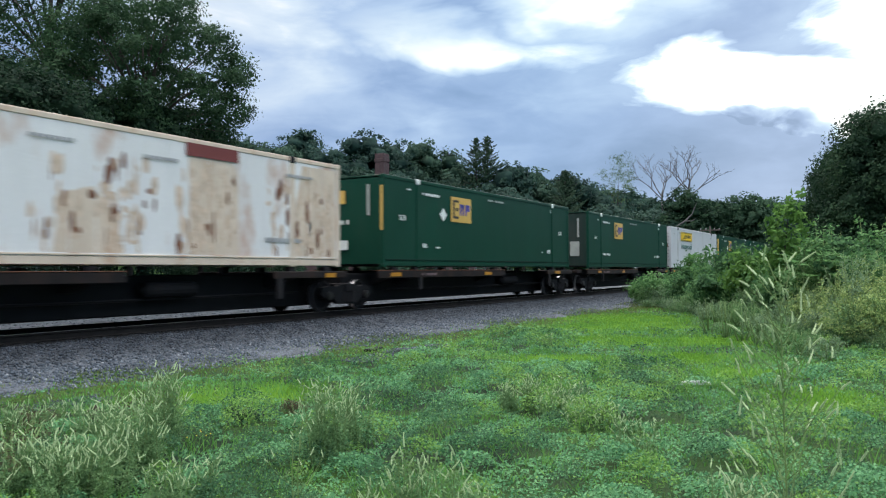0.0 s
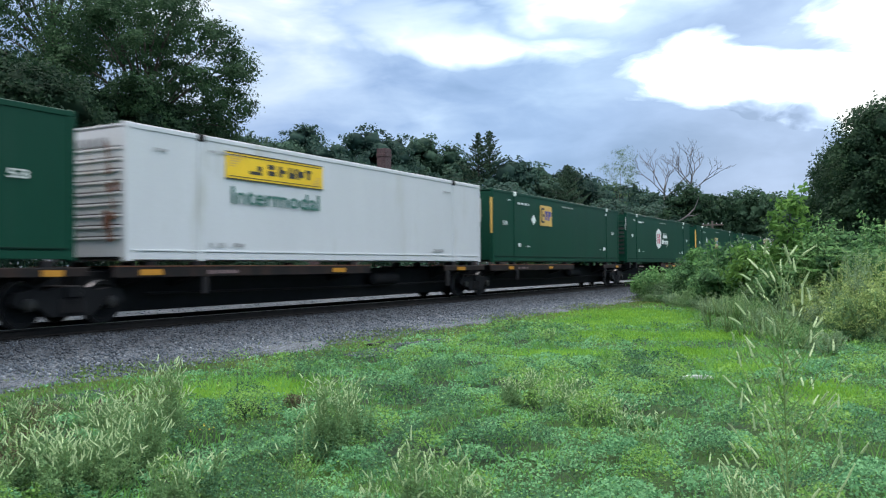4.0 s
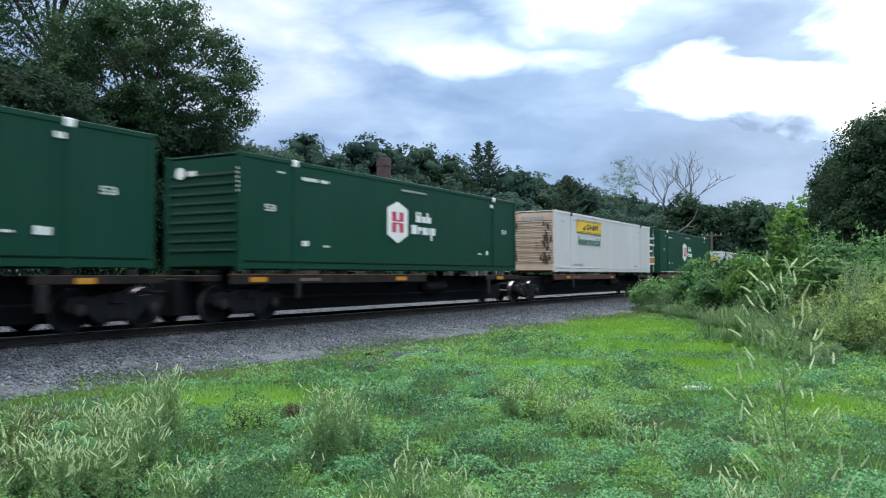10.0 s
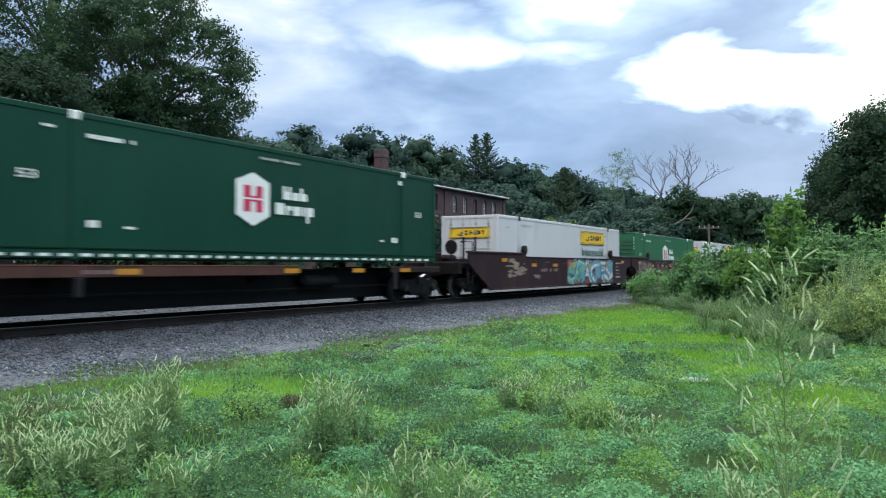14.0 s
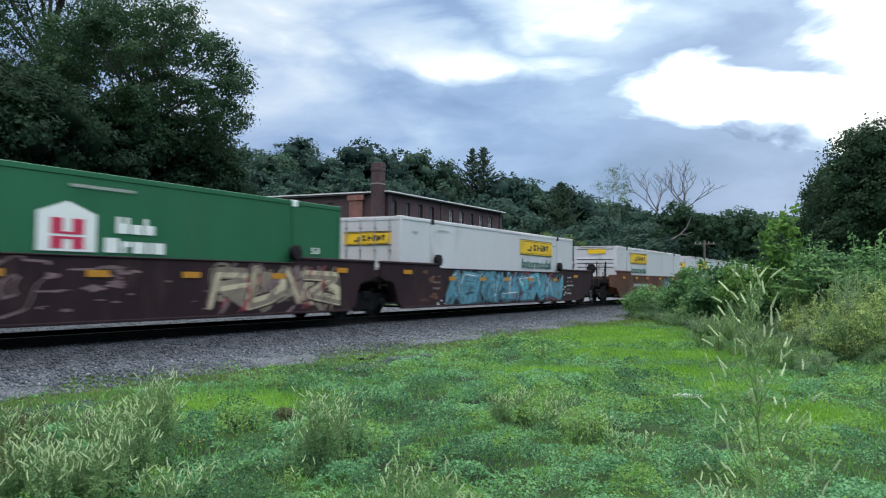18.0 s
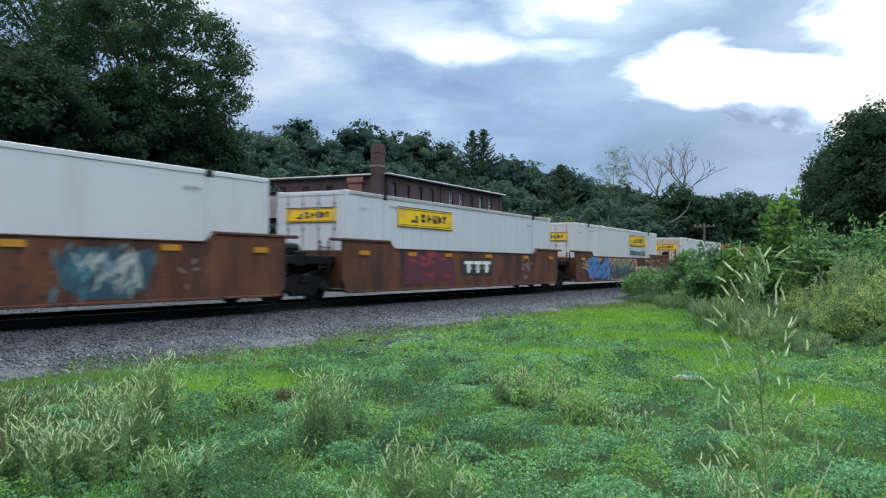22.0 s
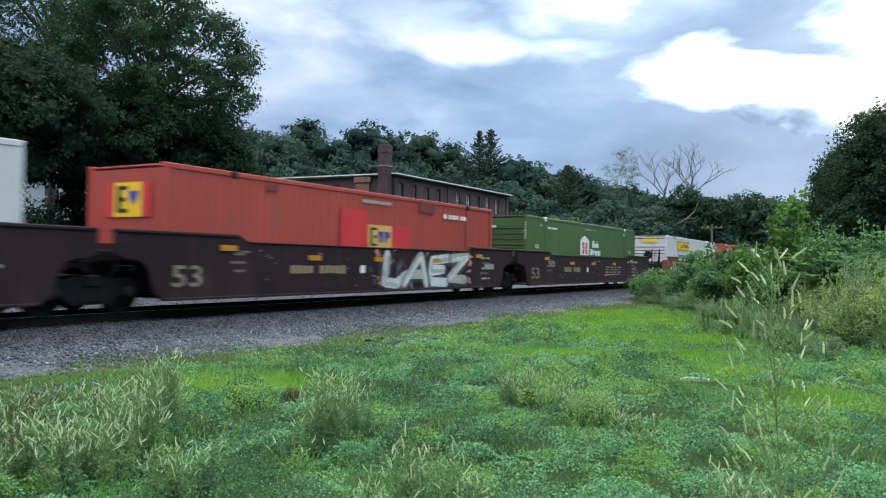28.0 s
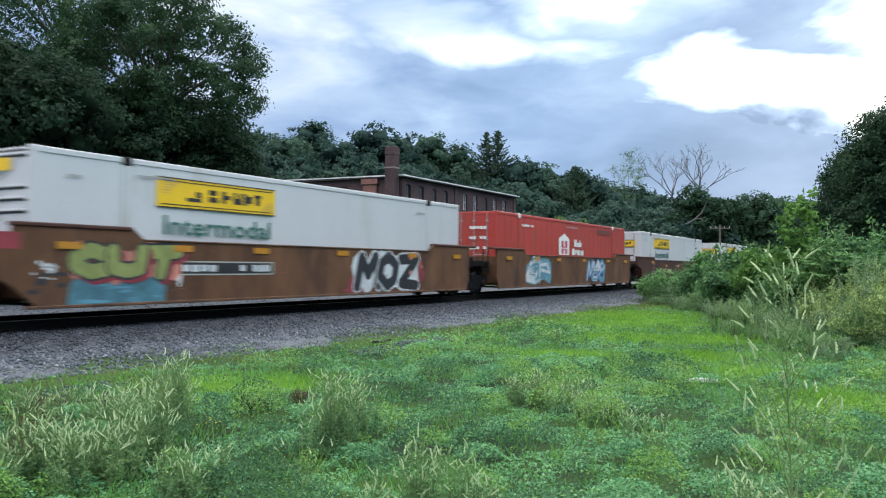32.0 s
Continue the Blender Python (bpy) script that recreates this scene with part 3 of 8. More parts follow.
    def mesh(self, name, mat, smooth=False):
        me = bpy.data.meshes.new(name)
        me.from_pydata(self.v, [], self.f)
        me.materials.append(mat)
        if smooth:
            me.polygons.foreach_set("use_smooth", [True] * len(me.polygons))
        bm = bmesh.new()
        bm.from_mesh(me)
        bmesh.ops.recalc_face_normals(bm, faces=bm.faces)
        bm.to_mesh(me)
        bm.free()
        return me


def quick_mesh(name, co, quads, mat):
    """A large mesh of quads straight from arrays."""
    me = bpy.data.meshes.new(name)
    co, quads = np.asarray(co, np.float32), np.asarray(quads, np.int32)
    me.vertices.add(len(co))
    me.vertices.foreach_set("co", co.ravel())
    me.loops.add(quads.size)
    me.loops.foreach_set("vertex_index", quads.ravel())
    me.polygons.add(len(quads))
    me.polygons.foreach_set("loop_start", np.arange(0, quads.size, quads.shape[1], dtype=np.int32))
    me.update(calc_edges=True)
    me.materials.append(mat)
    return me


def part(name, shape, mat, parent, label="", smooth=False):
    ob = new(name, shape if isinstance(shape, bpy.types.Mesh) else shape.mesh(name, M[mat], smooth))
    ob.parent = parent
    if label:
        tagged(ob, label)
    return ob


def thing(name, label, category, at=(0, 0, 0), group="", kind="", turn=0.0):
    ob = new(name)
    ob.empty_display_size = 0.2
    ob.matrix_basis = pose(*at, 0, 0, turn)
    return tagged(ob, label, category, group, kind)


# ---------------------------------------------------------------- ground, track bed and rails
RAIL_TOP, TRACK_Y = 0.47, 15.215
CAR_Z = 0.60            # the height that the cars' bodies are built from
# across the stone bed: y and height
BED = [(10.1, -0.04), (10.6, 0.055), (11.4, 0.09), (12.0, 0.13), (12.6, 0.20), (13.1, 0.245), (13.7, 0.275), (14.3, 0.288), (15.2, 0.288), (16.4, 0.285), (17.0, 0.25), (17.6, 0.22), (24.8, 0.19), (26.0, -0.03)]
rng = np.random.default_rng(7)


def smooth(a):
    a = np.clip(a, 0, 1)
    return a * a * (3 - 2 * a)


def ripple(x, y, k=1.0):
    return np.sin(x * 1.3 * k + 1.7 * np.sin(y * 0.9 * k)) * np.sin(y * 1.1 * k + 1.3 * np.sin(x * 0.7 * k + 2))


def land(x, y):
    """Height of the ground: lawn, slope up to the line, flat behind it, then the wooded hill and the far ridge."""
    x, y = np.asarray(x, float), np.asarray(y, float)
    lawn = 0.03 * ripple(x, y, 0.8) + 0.015 * ripple(x, y, 2.3)
    z = lawn * smooth((11 - y) / 2) + 0.10 * smooth((y - 9.6) / 3.0) - 0.05 * smooth((y - 18) / 3)
    z = z + 24 * smooth((y - 62) / 120) * smooth((x + 60) / 60) * smooth((260 - x) / 120 + 0.25)
    r = np.hypot(x, y)
    return z + 37 * smooth((r - 330) / 260)


def build_ground():
    def lines(near0, near1, step, far0, far1):
        a = np.arange(near0, near1 + step / 2, step)
        k = np.geomspace(step * 1.3, far1 - near1, 46)
        j = np.geomspace(step * 1.3, near0 - far0, 36)
        return np.concatenate([near0 - j[::-1], a, near1 + k])
    xs, ys = lines(-4, 46, 0.5, -900, 2400), lines(-4, 20, 0.4, -900, 1800)
    X, Y = np.meshgrid(xs, ys, indexing="ij")
    co = np.stack([X, Y, land(X, Y)], -1).reshape(-1, 3)
    n, m = len(xs), len(ys)
    i = np.arange((n - 1) * m).reshape(n - 1, m)[:, :-1].ravel()
    me = quick_mesh("ground", co, np.stack([i, i + m, i + m + 1, i + 1], -1), M["lawn"])
    me.polygons.foreach_set("use_smooth", [True] * len(me.polygons))
    tagged(new("ground", me), "weedy green lawn rising to wooded hills", "ground", kind="structure")
    # the stone bed, higher than the lawn, its near edge ragged
    xs = np.concatenate([np.arange(-200, 0, 8.0), np.arange(0, 70, 0.5), np.arange(70, 420, 8.0)])
    prof = BED
    co = []
    for x in xs:
        for k, (y, z) in enumerate(prof):
            edge = (0.35 * math.sin(x * 0.9) + 0.25 * math.sin(x * 2.3 + 1)) * (1.0 if k < 2 else 0.0)
            co.append((x, y + edge, z + 0.012 * math.sin(x * 5.1 + k * 2.2)))
    m = len(prof)
    i = np.arange((len(xs) - 1) * m).reshape(-1, m)[:, :-1].ravel()
    me = quick_mesh("track_bed", co, np.stack([i, i + m, i + m + 1, i + 1], -1), M["gravel"])
    tagged(new("track_bed", me), "grey crushed-stone bed under the railway line", "track bed", kind="structure")


def scatter_stones(name, n, x0, x1, y0, y1, small, large, height, label, kind="stuff"):
    """Loose angular stones, each a squashed eight-sided lump."""
    x, y = x0 + (x1 - x0) * rng.random(n) ** 1.35, rng.uniform(y0, y1, n)
    s = small + (large - small) * rng.random(n) ** 2
    base = np.array([(1, 0, 0), (0, 1, 0), (-1, 0, 0), (0, -1, 0), (0, 0, 0.7), (0, 0, -0.7)])
    a = rng.uniform(0, 6.28, n)
    P = base[None] * s[:, None, None] * rng.uniform(0.6, 1.25, (n, 6, 1))
    c, d = np.cos(a)[:, None], np.sin(a)[:, None]
    P = np.stack([P[..., 0] * c - P[..., 1] * d, P[..., 0] * d + P[..., 1] * c, P[..., 2] + rng.uniform(-0.3, 0.3, (n, 6)) * s[:, None]], -1)
    P += np.stack([x, y, height(x, y) + 0.25 * s], -1)[:, None]
    tri = np.array([(0, 1, 4), (1, 2, 4), (2, 3, 4), (3, 0, 4), (1, 0, 5), (2, 1, 5), (3, 2, 5), (0, 3, 5)])
    F = (tri[None] + 6 * np.arange(n)[:, None, None]).reshape(-1, 3)
    return tagged(new(name, quick_mesh(name, P.reshape(-1, 3), F, M["stone"])), label, "gravel", kind=kind)


BED_Y, BED_Z = np.array(BED).T


def bed(x, y):
    return np.maximum(np.interp(y, BED_Y, BED_Z), land(x, y))


def mound_free(x, y):
    return land(x, y) + 0.03


def build_track():
    line = thing("railway_track", "rusty steel rails on dark wooden ties in grey stone", "railway track", (0, TRACK_Y, 0), kind="structure")
    web = [(-0.07, 0.0), (0.07, 0.0), (0.07, 0.012), (0.012, 0.03), (0.012, 0.125), (0.036, 0.135), (0.036, 0.168), (-0.036, 0.168), (-0.036, 0.135), (-0.012, 0.125), (-0.012, 0.03), (-0.07, 0.012)]
    for side in (-1, 1):
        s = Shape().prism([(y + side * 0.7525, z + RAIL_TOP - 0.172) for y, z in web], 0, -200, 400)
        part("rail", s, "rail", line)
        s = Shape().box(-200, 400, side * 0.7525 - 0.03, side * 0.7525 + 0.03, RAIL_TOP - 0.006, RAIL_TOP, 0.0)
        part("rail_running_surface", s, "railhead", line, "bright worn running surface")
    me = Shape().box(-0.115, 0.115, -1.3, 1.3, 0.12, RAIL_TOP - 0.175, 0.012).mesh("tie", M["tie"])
    plate = Shape().box(-0.09, 0.09, -0.17, 0.17, RAIL_TOP - 0.176, RAIL_TOP - 0.162, 0.004).mesh("tie_plate", M["rail"])
    for i in range(118):
        t = new("tie", me)
        t.parent = line
        t.location = (4 + i * 0.52 + rng.normal(0, 0.02), rng.normal(0, 0.03), rng.normal(0, 0.006))
        t.rotation_euler = (0, 0, rng.normal(0, 0.012))
        for side in (-1, 1):
            p = new("tie_plate", plate)
            p.parent = line
            p.location = (4 + i * 0.52, side * 0.7525, 0)


# ---------------------------------------------------------------- plants
def leaf_quads(P, N, size, slim=0.55):
    """One folded-diamond leaf at each point P, facing N."""
    n = len(P)
    R = rng.normal(size=(n, 3))
    T = np.cross(N, R)
    T /= np.linalg.norm(T, axis=1, keepdims=True) + 1e-9
    B = np.cross(N, T)
    s = (size * rng.uniform(0.65, 1.35, n))[:, None]
    co = np.stack([P - T * s * 0.5, P + B * s * slim * 0.5, P + T * s * 0.5 + N * s * 0.12, P - B * s * slim * 0.5], 1).reshape(-1, 3)
    return co, np.arange(4 * n).reshape(-1, 4)


def unit(v):
    return v / (np.linalg.norm(v, axis=-1, keepdims=True) + 1e-9)


def crown_points(lobes, clusters, per, spread, hollow=0.72, up=0.25):
    """Leaf places: clusters of leaves on the outside of a few rounded lobes."""
    lobes = np.array(lobes, float)
    vol = (lobes[:, 3] * lobes[:, 4]) ** 1.0
    pick = rng.choice(len(lobes), clusters, p=vol / vol.sum())
    d = unit(rng.normal(size=(clusters, 3)) + np.array([0, 0, up]))
    rad = rng.uniform(hollow, 1.0, clusters)[:, None]
    lo = lobes[pick]
    C = lo[:, :3] + d * rad * np.stack([lo[:, 3], lo[:, 3], lo[:, 4]], 1)
    sp = spread * rng.uniform(0.6, 1.4, clusters)
    P = C[:, None] + np.clip(rng.normal(size=(clusters, per, 3)), -1.7, 1.7) * sp[:, None, None] * np.array([1, 1, 0.62])
    N = unit(d[:, None] * 0.9 + rng.normal(size=(clusters, per, 3)) * 0.42 + np.array([0, 0, 0.3]))
    return P.reshape(-1, 3), N.reshape(-1, 3), C


def lumps(lobes, share):
    """The leafy inside of each lobe: an uneven closed lump, as corners and quads."""
    n, m = 9, 6
    co, qd = [], []
    for k, (x, y, z, q, h) in enumerate(lobes):
        for j in range(m + 1):
            a = math.pi * (0.02 + 0.96 * j / m)
            for i in range(n):
                b = 2 * math.pi * i / n + 0.3 * k
                e = share * rng.uniform(0.6, 1.15)
                co.append((x + q * e * math.sin(a) * math.cos(b), y + q * e * math.sin(a) * math.sin(b), z + h * e * math.cos(a)))
        o = k * n * (m + 1)
        qd += [(o + j * n + i, o + j * n + (i + 1) % n, o + (j + 1) * n + (i + 1) % n, o + (j + 1) * n + i) for j in range(m) for i in range(n)]
    return np.array(co), np.array(qd)


def dome_tree(name, label, x, y, bottom, top, wide, mat, clusters, per, leaf, seed, group="", trunk=0.2, surface=44, inner=16, core=0.0, reach=0.8, small=0.17, big=0.26):
    """A broad full crown: many small lobes over a rounded dome, limbs that fork up into it, light between them."""
    global rng
    rng = np.random.default_rng(seed)
    z = float(land(x, y))
    t = thing(name, label, "tree", (x, y, z), group)
    hw, hh, mid = wide / 2, (top - bottom) / 2, (top + bottom) / 2 - z
    L = []
    for i in range(surface):
        v = 1 - 1.75 * (i + 0.5) / surface
        a, f = i * 2.39996 + rng.uniform(-0.2, 0.2), math.sqrt(max(0.0, 1 - v * v))
        q = hw * rng.uniform(small, big)
        e = reach * rng.uniform(0.9, 1.08)
        L.append((hw * e * f * math.cos(a), hw * e * f * math.sin(a), mid + hh * e * v, q, q * 0.8))
    for i in range(inner):
        d = unit(rng.normal(size=3)) * rng.uniform(0.25, 0.6)
        q = hw * rng.uniform(0.16, 0.26)
        L.append((hw * d[0], hw * d[1], mid + hh * d[2], q, q * 0.8))
    s = Shape()
    fork = mid - hh * 0.55
    s.tube([(0, 0, -0.2), (0.1, 0.05, fork * 0.5), (0, 0, fork), (0.1, 0, mid), (0, 0, mid + hh * 0.6)], [trunk * 1.3, trunk, trunk * 0.85, trunk * 0.5, trunk * 0.1], 8)
    for k in range(0, len(L), 2 if len(L) < 80 else 5):
        lx, ly, lz, q, _ = L[k]
        h0 = fork + (lz - fork) * 0.3 if lz > fork else fork * 0.9
        m1 = (lx * 0.45, ly * 0.45, h0 + (lz - h0) * 0.5 + 0.25)
        s.tube([(0, 0, h0), m1, (lx, ly, lz)], [trunk * 0.4, trunk * 0.26, trunk * 0.1], 5)
        for j in range(2):
            e = Vector((lx, ly, lz)) + Vector(np.clip(rng.normal(size=3), -1.2, 1.2)) * q * 0.5
            s.tube([m1, Vector(m1).lerp(e, 0.6) + Vector((0, 0, 0.1)), e], [trunk * 0.14, trunk * 0.09, trunk * 0.03], 4)
    part("trunk", s, "bark", t, "grey-brown trunk and limbs", True)
    P, N, C = crown_points(L, clusters, per, 0.2, 0.7, 0.45)
    co, qd = leaf_quads(P, N, leaf, 0.65)
    if core:
        c2, q2 = lumps(L, core)
        co, qd = np.concatenate([co, c2]), np.concatenate([qd, q2 + len(co)])
    part("crown", quick_mesh("crown", co, qd, M[mat]), mat, t)
    return t


def broad_tree(name, label, x, y, tall, wide, mat, clusters, per, leaf, seed, group="", low=0.22, lobes=9, trunk=None, category="tree", base=None, spread=None, limbs=7, hollow=0.5, core=0.0):
    """Tapered trunk, limbs into the lobes, and a crown of leaf clusters with gaps."""
    global rng
    rng = np.random.default_rng(seed)
    z = float(land(x, y)) if base is None else base
    t = thing(name, label, category, (x, y, z), group)
    tr = trunk or tall * 0.022
    L = []
    hw, hh, mid = wide * 0.5, tall * (1 - low) * 0.5, tall * (1 + low) * 0.5
    for i in range(lobes):
        v = 1 - 2 * (i + 0.5) / lobes
        a = i * 2.4 + rng.uniform(-0.35, 0.35)
        f = math.sqrt(max(0, 1 - v * v))
        q = hw * 0.43 * rng.uniform(0.78, 1.2)
        L.append((0.58 * hw * f * math.cos(a), 0.58 * hw * f * math.sin(a), mid - v * (hh - 0.85 * q) * 0.97, q, q * 0.85))
    L.append((0, 0, mid, hw * 0.62, hh * 0.72))
    s = Shape()
    bend = rng.uniform(-0.04, 0.04, 2) * tall
    s.tube([(0, 0, -0.15), (bend[0] * 0.3, bend[1] * 0.3, tall * 0.25), (bend[0], bend[1], tall * 0.55), (0, 0, tall * 0.88)], [tr * 1.25, tr, tr * 0.6, tr * 0.12], 8)
    for k in range(min(limbs, lobes)):
        lx, ly, lz, q, _ = L[k]
        h0 = max(0.15, lz / tall - 0.22) * tall
        s.tube([(bend[0] * 0.5, bend[1] * 0.5, h0), (lx * 0.5, ly * 0.5, (h0 + lz) / 2 + 0.02 * tall), (lx, ly, lz), (lx * 1.35, ly * 1.35, lz + q * 0.5)], [tr * 0.45, tr * 0.34, tr * 0.2, tr * 0.05], 5)
    part("trunk", s, "bark", t, "grey-brown trunk and limbs", True)
    P, N, C = crown_points(L, clusters, per, spread or wide * 0.045, hollow)
    co, qd = leaf_quads(P, N, leaf, 0.78 if core else 0.55)
    if core:
        c2, q2 = lumps(L, core)
        co, qd = np.concatenate([co, c2]), np.concatenate([qd, q2 + len(co)])
    part("crown", quick_mesh("crown", co, qd, M[mat]), mat, t)
    return t


def spruce_tree(x, y, tall, wide, seed):
    global rng
    rng = np.random.default_rng(seed)
    t = thing("spruce_tree", "tall dark spruce with drooping boughs above the woods", "tree", (x, y, float(land(x, y))))
    s = Shape().tube([(0, 0, -0.2), (0, 0, tall * 0.5), (0, 0, tall)], [tall * 0.018, tall * 0.011, 0.02], 7)
    P, N = [], []
    for i in range(220):
        h = 0.12 + 0.87 * (i / 220)
        r = wide * 0.62 * (1 - h) ** 0.8 * rng.uniform(0.45, 1.15) + 0.12
        a = i * 2.4 + rng.uniform(-0.5, 0.5)
        tip = Vector((r * math.cos(a), r * math.sin(a), tall * h + 0.28 * r))
        if i % 3 == 0:
            s.tube([(0, 0, tall * h), tip * 0.6 + Vector((0, 0, tall * h * 0.4)), tip], [0.05, 0.03, 0.01], 4)
        k = 22 + int(26 * r)
        f = rng.uniform(0.1, 1.0, k)[:, None]
        q = np.array([0, 0, tall * h]) * (1 - f) + np.array(tip) * f - np.array([0, 0, 0.5]) * f * (1 - f) * r
        q = q + rng.normal(size=(k, 3)) * np.array([0.16, 0.16, 0.08]) * (1.25 - f)
        P.append(q)
        N.append(unit(rng.normal(size=(k, 3)) * 0.6 + np.array([math.cos(a), math.sin(a), 0.6])))
    part("trunk", s, "bark", t, "straight dark trunk", True)
    co, qd = leaf_quads(np.concatenate(P), np.concatenate(N), 0.34, 0.4)
    part("crown", quick_mesh("crown", co, qd, M["spruce"]), "spruce", t)


def bare_tree(name, label, x, y, tall, seed, fork=2, depth=5, lean=(0, 0), first=0.68, limb=0.15):
    """A dead tree: limbs that fork again and again into thin twigs."""
    r = random.Random(seed)
    t = thing(name, label, "dead tree", (x, y, float(land(x, y))))
    s = Shape()

    def grow(p, d, length, rad, left):
        mid = p + d * length * 0.5 + Vector((r.uniform(-1, 1), r.uniform(-1, 1), 0.2)) * length * 0.06
        end = p + d * length
        s.tube([p, mid, end], [rad, rad * 0.8, rad * 0.6], 5 if left > 1 else 4)
        if left:
            for k in range(fork if left < depth else fork + 3):
                if left == depth:
                    a = k * 1.26 + r.uniform(-0.3, 0.3)
                    e = Vector((0.75 * math.cos(a), 0.75 * math.sin(a), r.uniform(0.55, 1.1))).normalized()
                    grow(mid.lerp(end, 1 - 0.06 * k), e, tall * limb * r.uniform(0.75, 1.15), rad * 0.55, left - 1)
                    continue
                e = (d * 0.85 + Vector((r.uniform(-1, 1), r.uniform(-1, 1), r.uniform(-0.35, 0.75))) * 0.62).normalized()
                grow(end if k else mid.lerp(end, 0.5), e, length * r.uniform(0.58, 0.84), rad * 0.66, left - 1)
    grow(Vector((0, 0, -0.2)), Vector((lean[0], lean[1], 1)).normalized(), tall * first, tall * 0.0095, depth)
    tagged(part("trunk", s, "deadwood", t, "bleached leafless limbs", True), kind="stuff")
    return t


def shrub(name, label, x, y, tall, wide, mat, clusters, per, leaf, seed, group="", slim=0.5, base=None, shoots=0):
    global rng
    rng = np.random.default_rng(seed)
    t = thing(name, label, "shrub", (x, y, float(land(x, y)) - 0.02 if base is None else base), group)
    L = []
    for i in range(6):
        a, f = i * 2.4 + rng.uniform(-0.5, 0.5), rng.uniform(0.15, 0.85)
        L.append((wide * 0.32 * math.cos(a), wide * 0.32 * math.sin(a), tall * f * 0.8 + 0.05, wide * rng.uniform(0.2, 0.3), tall * rng.uniform(0.16, 0.26)))
    L.append((0, 0, tall * 0.35, wide * 0.38, tall * 0.36))
    L.append((0, 0, tall * 0.7, wide * 0.2, tall * 0.3))
    s = Shape()
    for lx, ly, lz, q, h in L:
        s.tube([(lx * 0.15, ly * 0.15, -0.05), (lx * 0.6, ly * 0.6, lz * 0.6), (lx, ly, lz + h)], [0.022, 0.015, 0.004], 5)
    P, N, C = crown_points(L, clusters, per, wide * 0.07, 0.45)
    for k in range(shoots):
        # upright shoots that break the outline
        a, f = rng.uniform(0, 6.28), rng.uniform(0.1, 0.42)
        p0 = np.array([wide * f * math.cos(a) * 0.8, wide * f * math.sin(a) * 0.8, tall * 0.45])
        p1 = np.array([wide * f * math.cos(a) * 1.15, wide * f * math.sin(a) * 1.15, tall * rng.uniform(0.8, 1.12) * (1.1 - 0.5 * f)])
        s2 = Shape().tube([p0, (p0 + p1) / 2 + rng.normal(size=3) * 0.03, p1], [0.012, 0.008, 0.003], 4)
        s.add(s2.v, s2.f)
        u = rng.random(54)[:, None] ** 0.8
        Q = p0 + (p1 - p0) * u + rng.normal(size=(54, 3)) * leaf * (1.5 - 0.9 * u)
        P, N = np.concatenate([P, Q]), np.concatenate([N, unit(rng.normal(size=(54, 3)) * 0.6 + np.array([0, 0, 0.7]))])
    tagged(part("stalk", s, "stem", t, "thin woody stems", True), kind="stuff")
    P[:, 2] = np.maximum(P[:, 2], 0.02)
    co, qd = leaf_quads(P, N, leaf, slim)
    part("foliage", quick_mesh("foliage", co, qd, M[mat]), mat, t)
    return t


# ---------------------------------------------------------------- the train
BOX_L, BOX_W, BOX_H = 16.15, 2.59, 2.90
SIDE_Y = 13.92          # near side of the boxes
SPINE_Z, WELL_Z = 1.744, 0.82


def run(t):
    """How far the train has come by t seconds, in metres."""
    return 11.54972 * t - 0.008353232 * t * t + 0.000245154 * t ** 3


TRAIN = []              # (thing, x at 0 s, y, z)


def rolling(ob, x, y, z):
    TRAIN.append((ob, x, y, z))
    return ob


def panel(name, outline, mat, parent, face="side", lift=0.004, thick=0.006, label=""):
    """A thin plate or painted shape on the near side (x, z) or on the front end (y, z)."""
    if face == "side":
        s = Shape().prism(outline, 1, -lift - thick, -lift)
    else:
        s = Shape().prism(outline, 0, -lift - thick, -lift)
    return part(name, s, mat, parent, label)


def rect(a0, b0, a1, b1):
    return [(a0, b0), (a1, b0), (a1, b1), (a0, b1)]


def bars(parent, x0, z0, x1, z1, count, mat="lettering", face="side", lift=0.012, name="lettering_bar", seed=1):
    """Lettering too small to read: short bars in a row."""
    r = random.Random(seed)
    w = (x1 - x0) / count
    s = Shape()
    for i in range(count):
        if r.random() < 0.12:
            continue
        a, b = x0 + i * w + 0.08 * w, x0 + (i + 1) * w - 0.12 * w
        q = rect(a, z0 + r.uniform(0, 0.12) * (z1 - z0), b, z1 - r.uniform(0, 0.1) * (z1 - z0))
        s.prism(q, 1 if face == "side" else 0, -lift - 0.003, -lift)
    if s.v:
        tagged(part(name, s, mat, parent), kind="stuff")


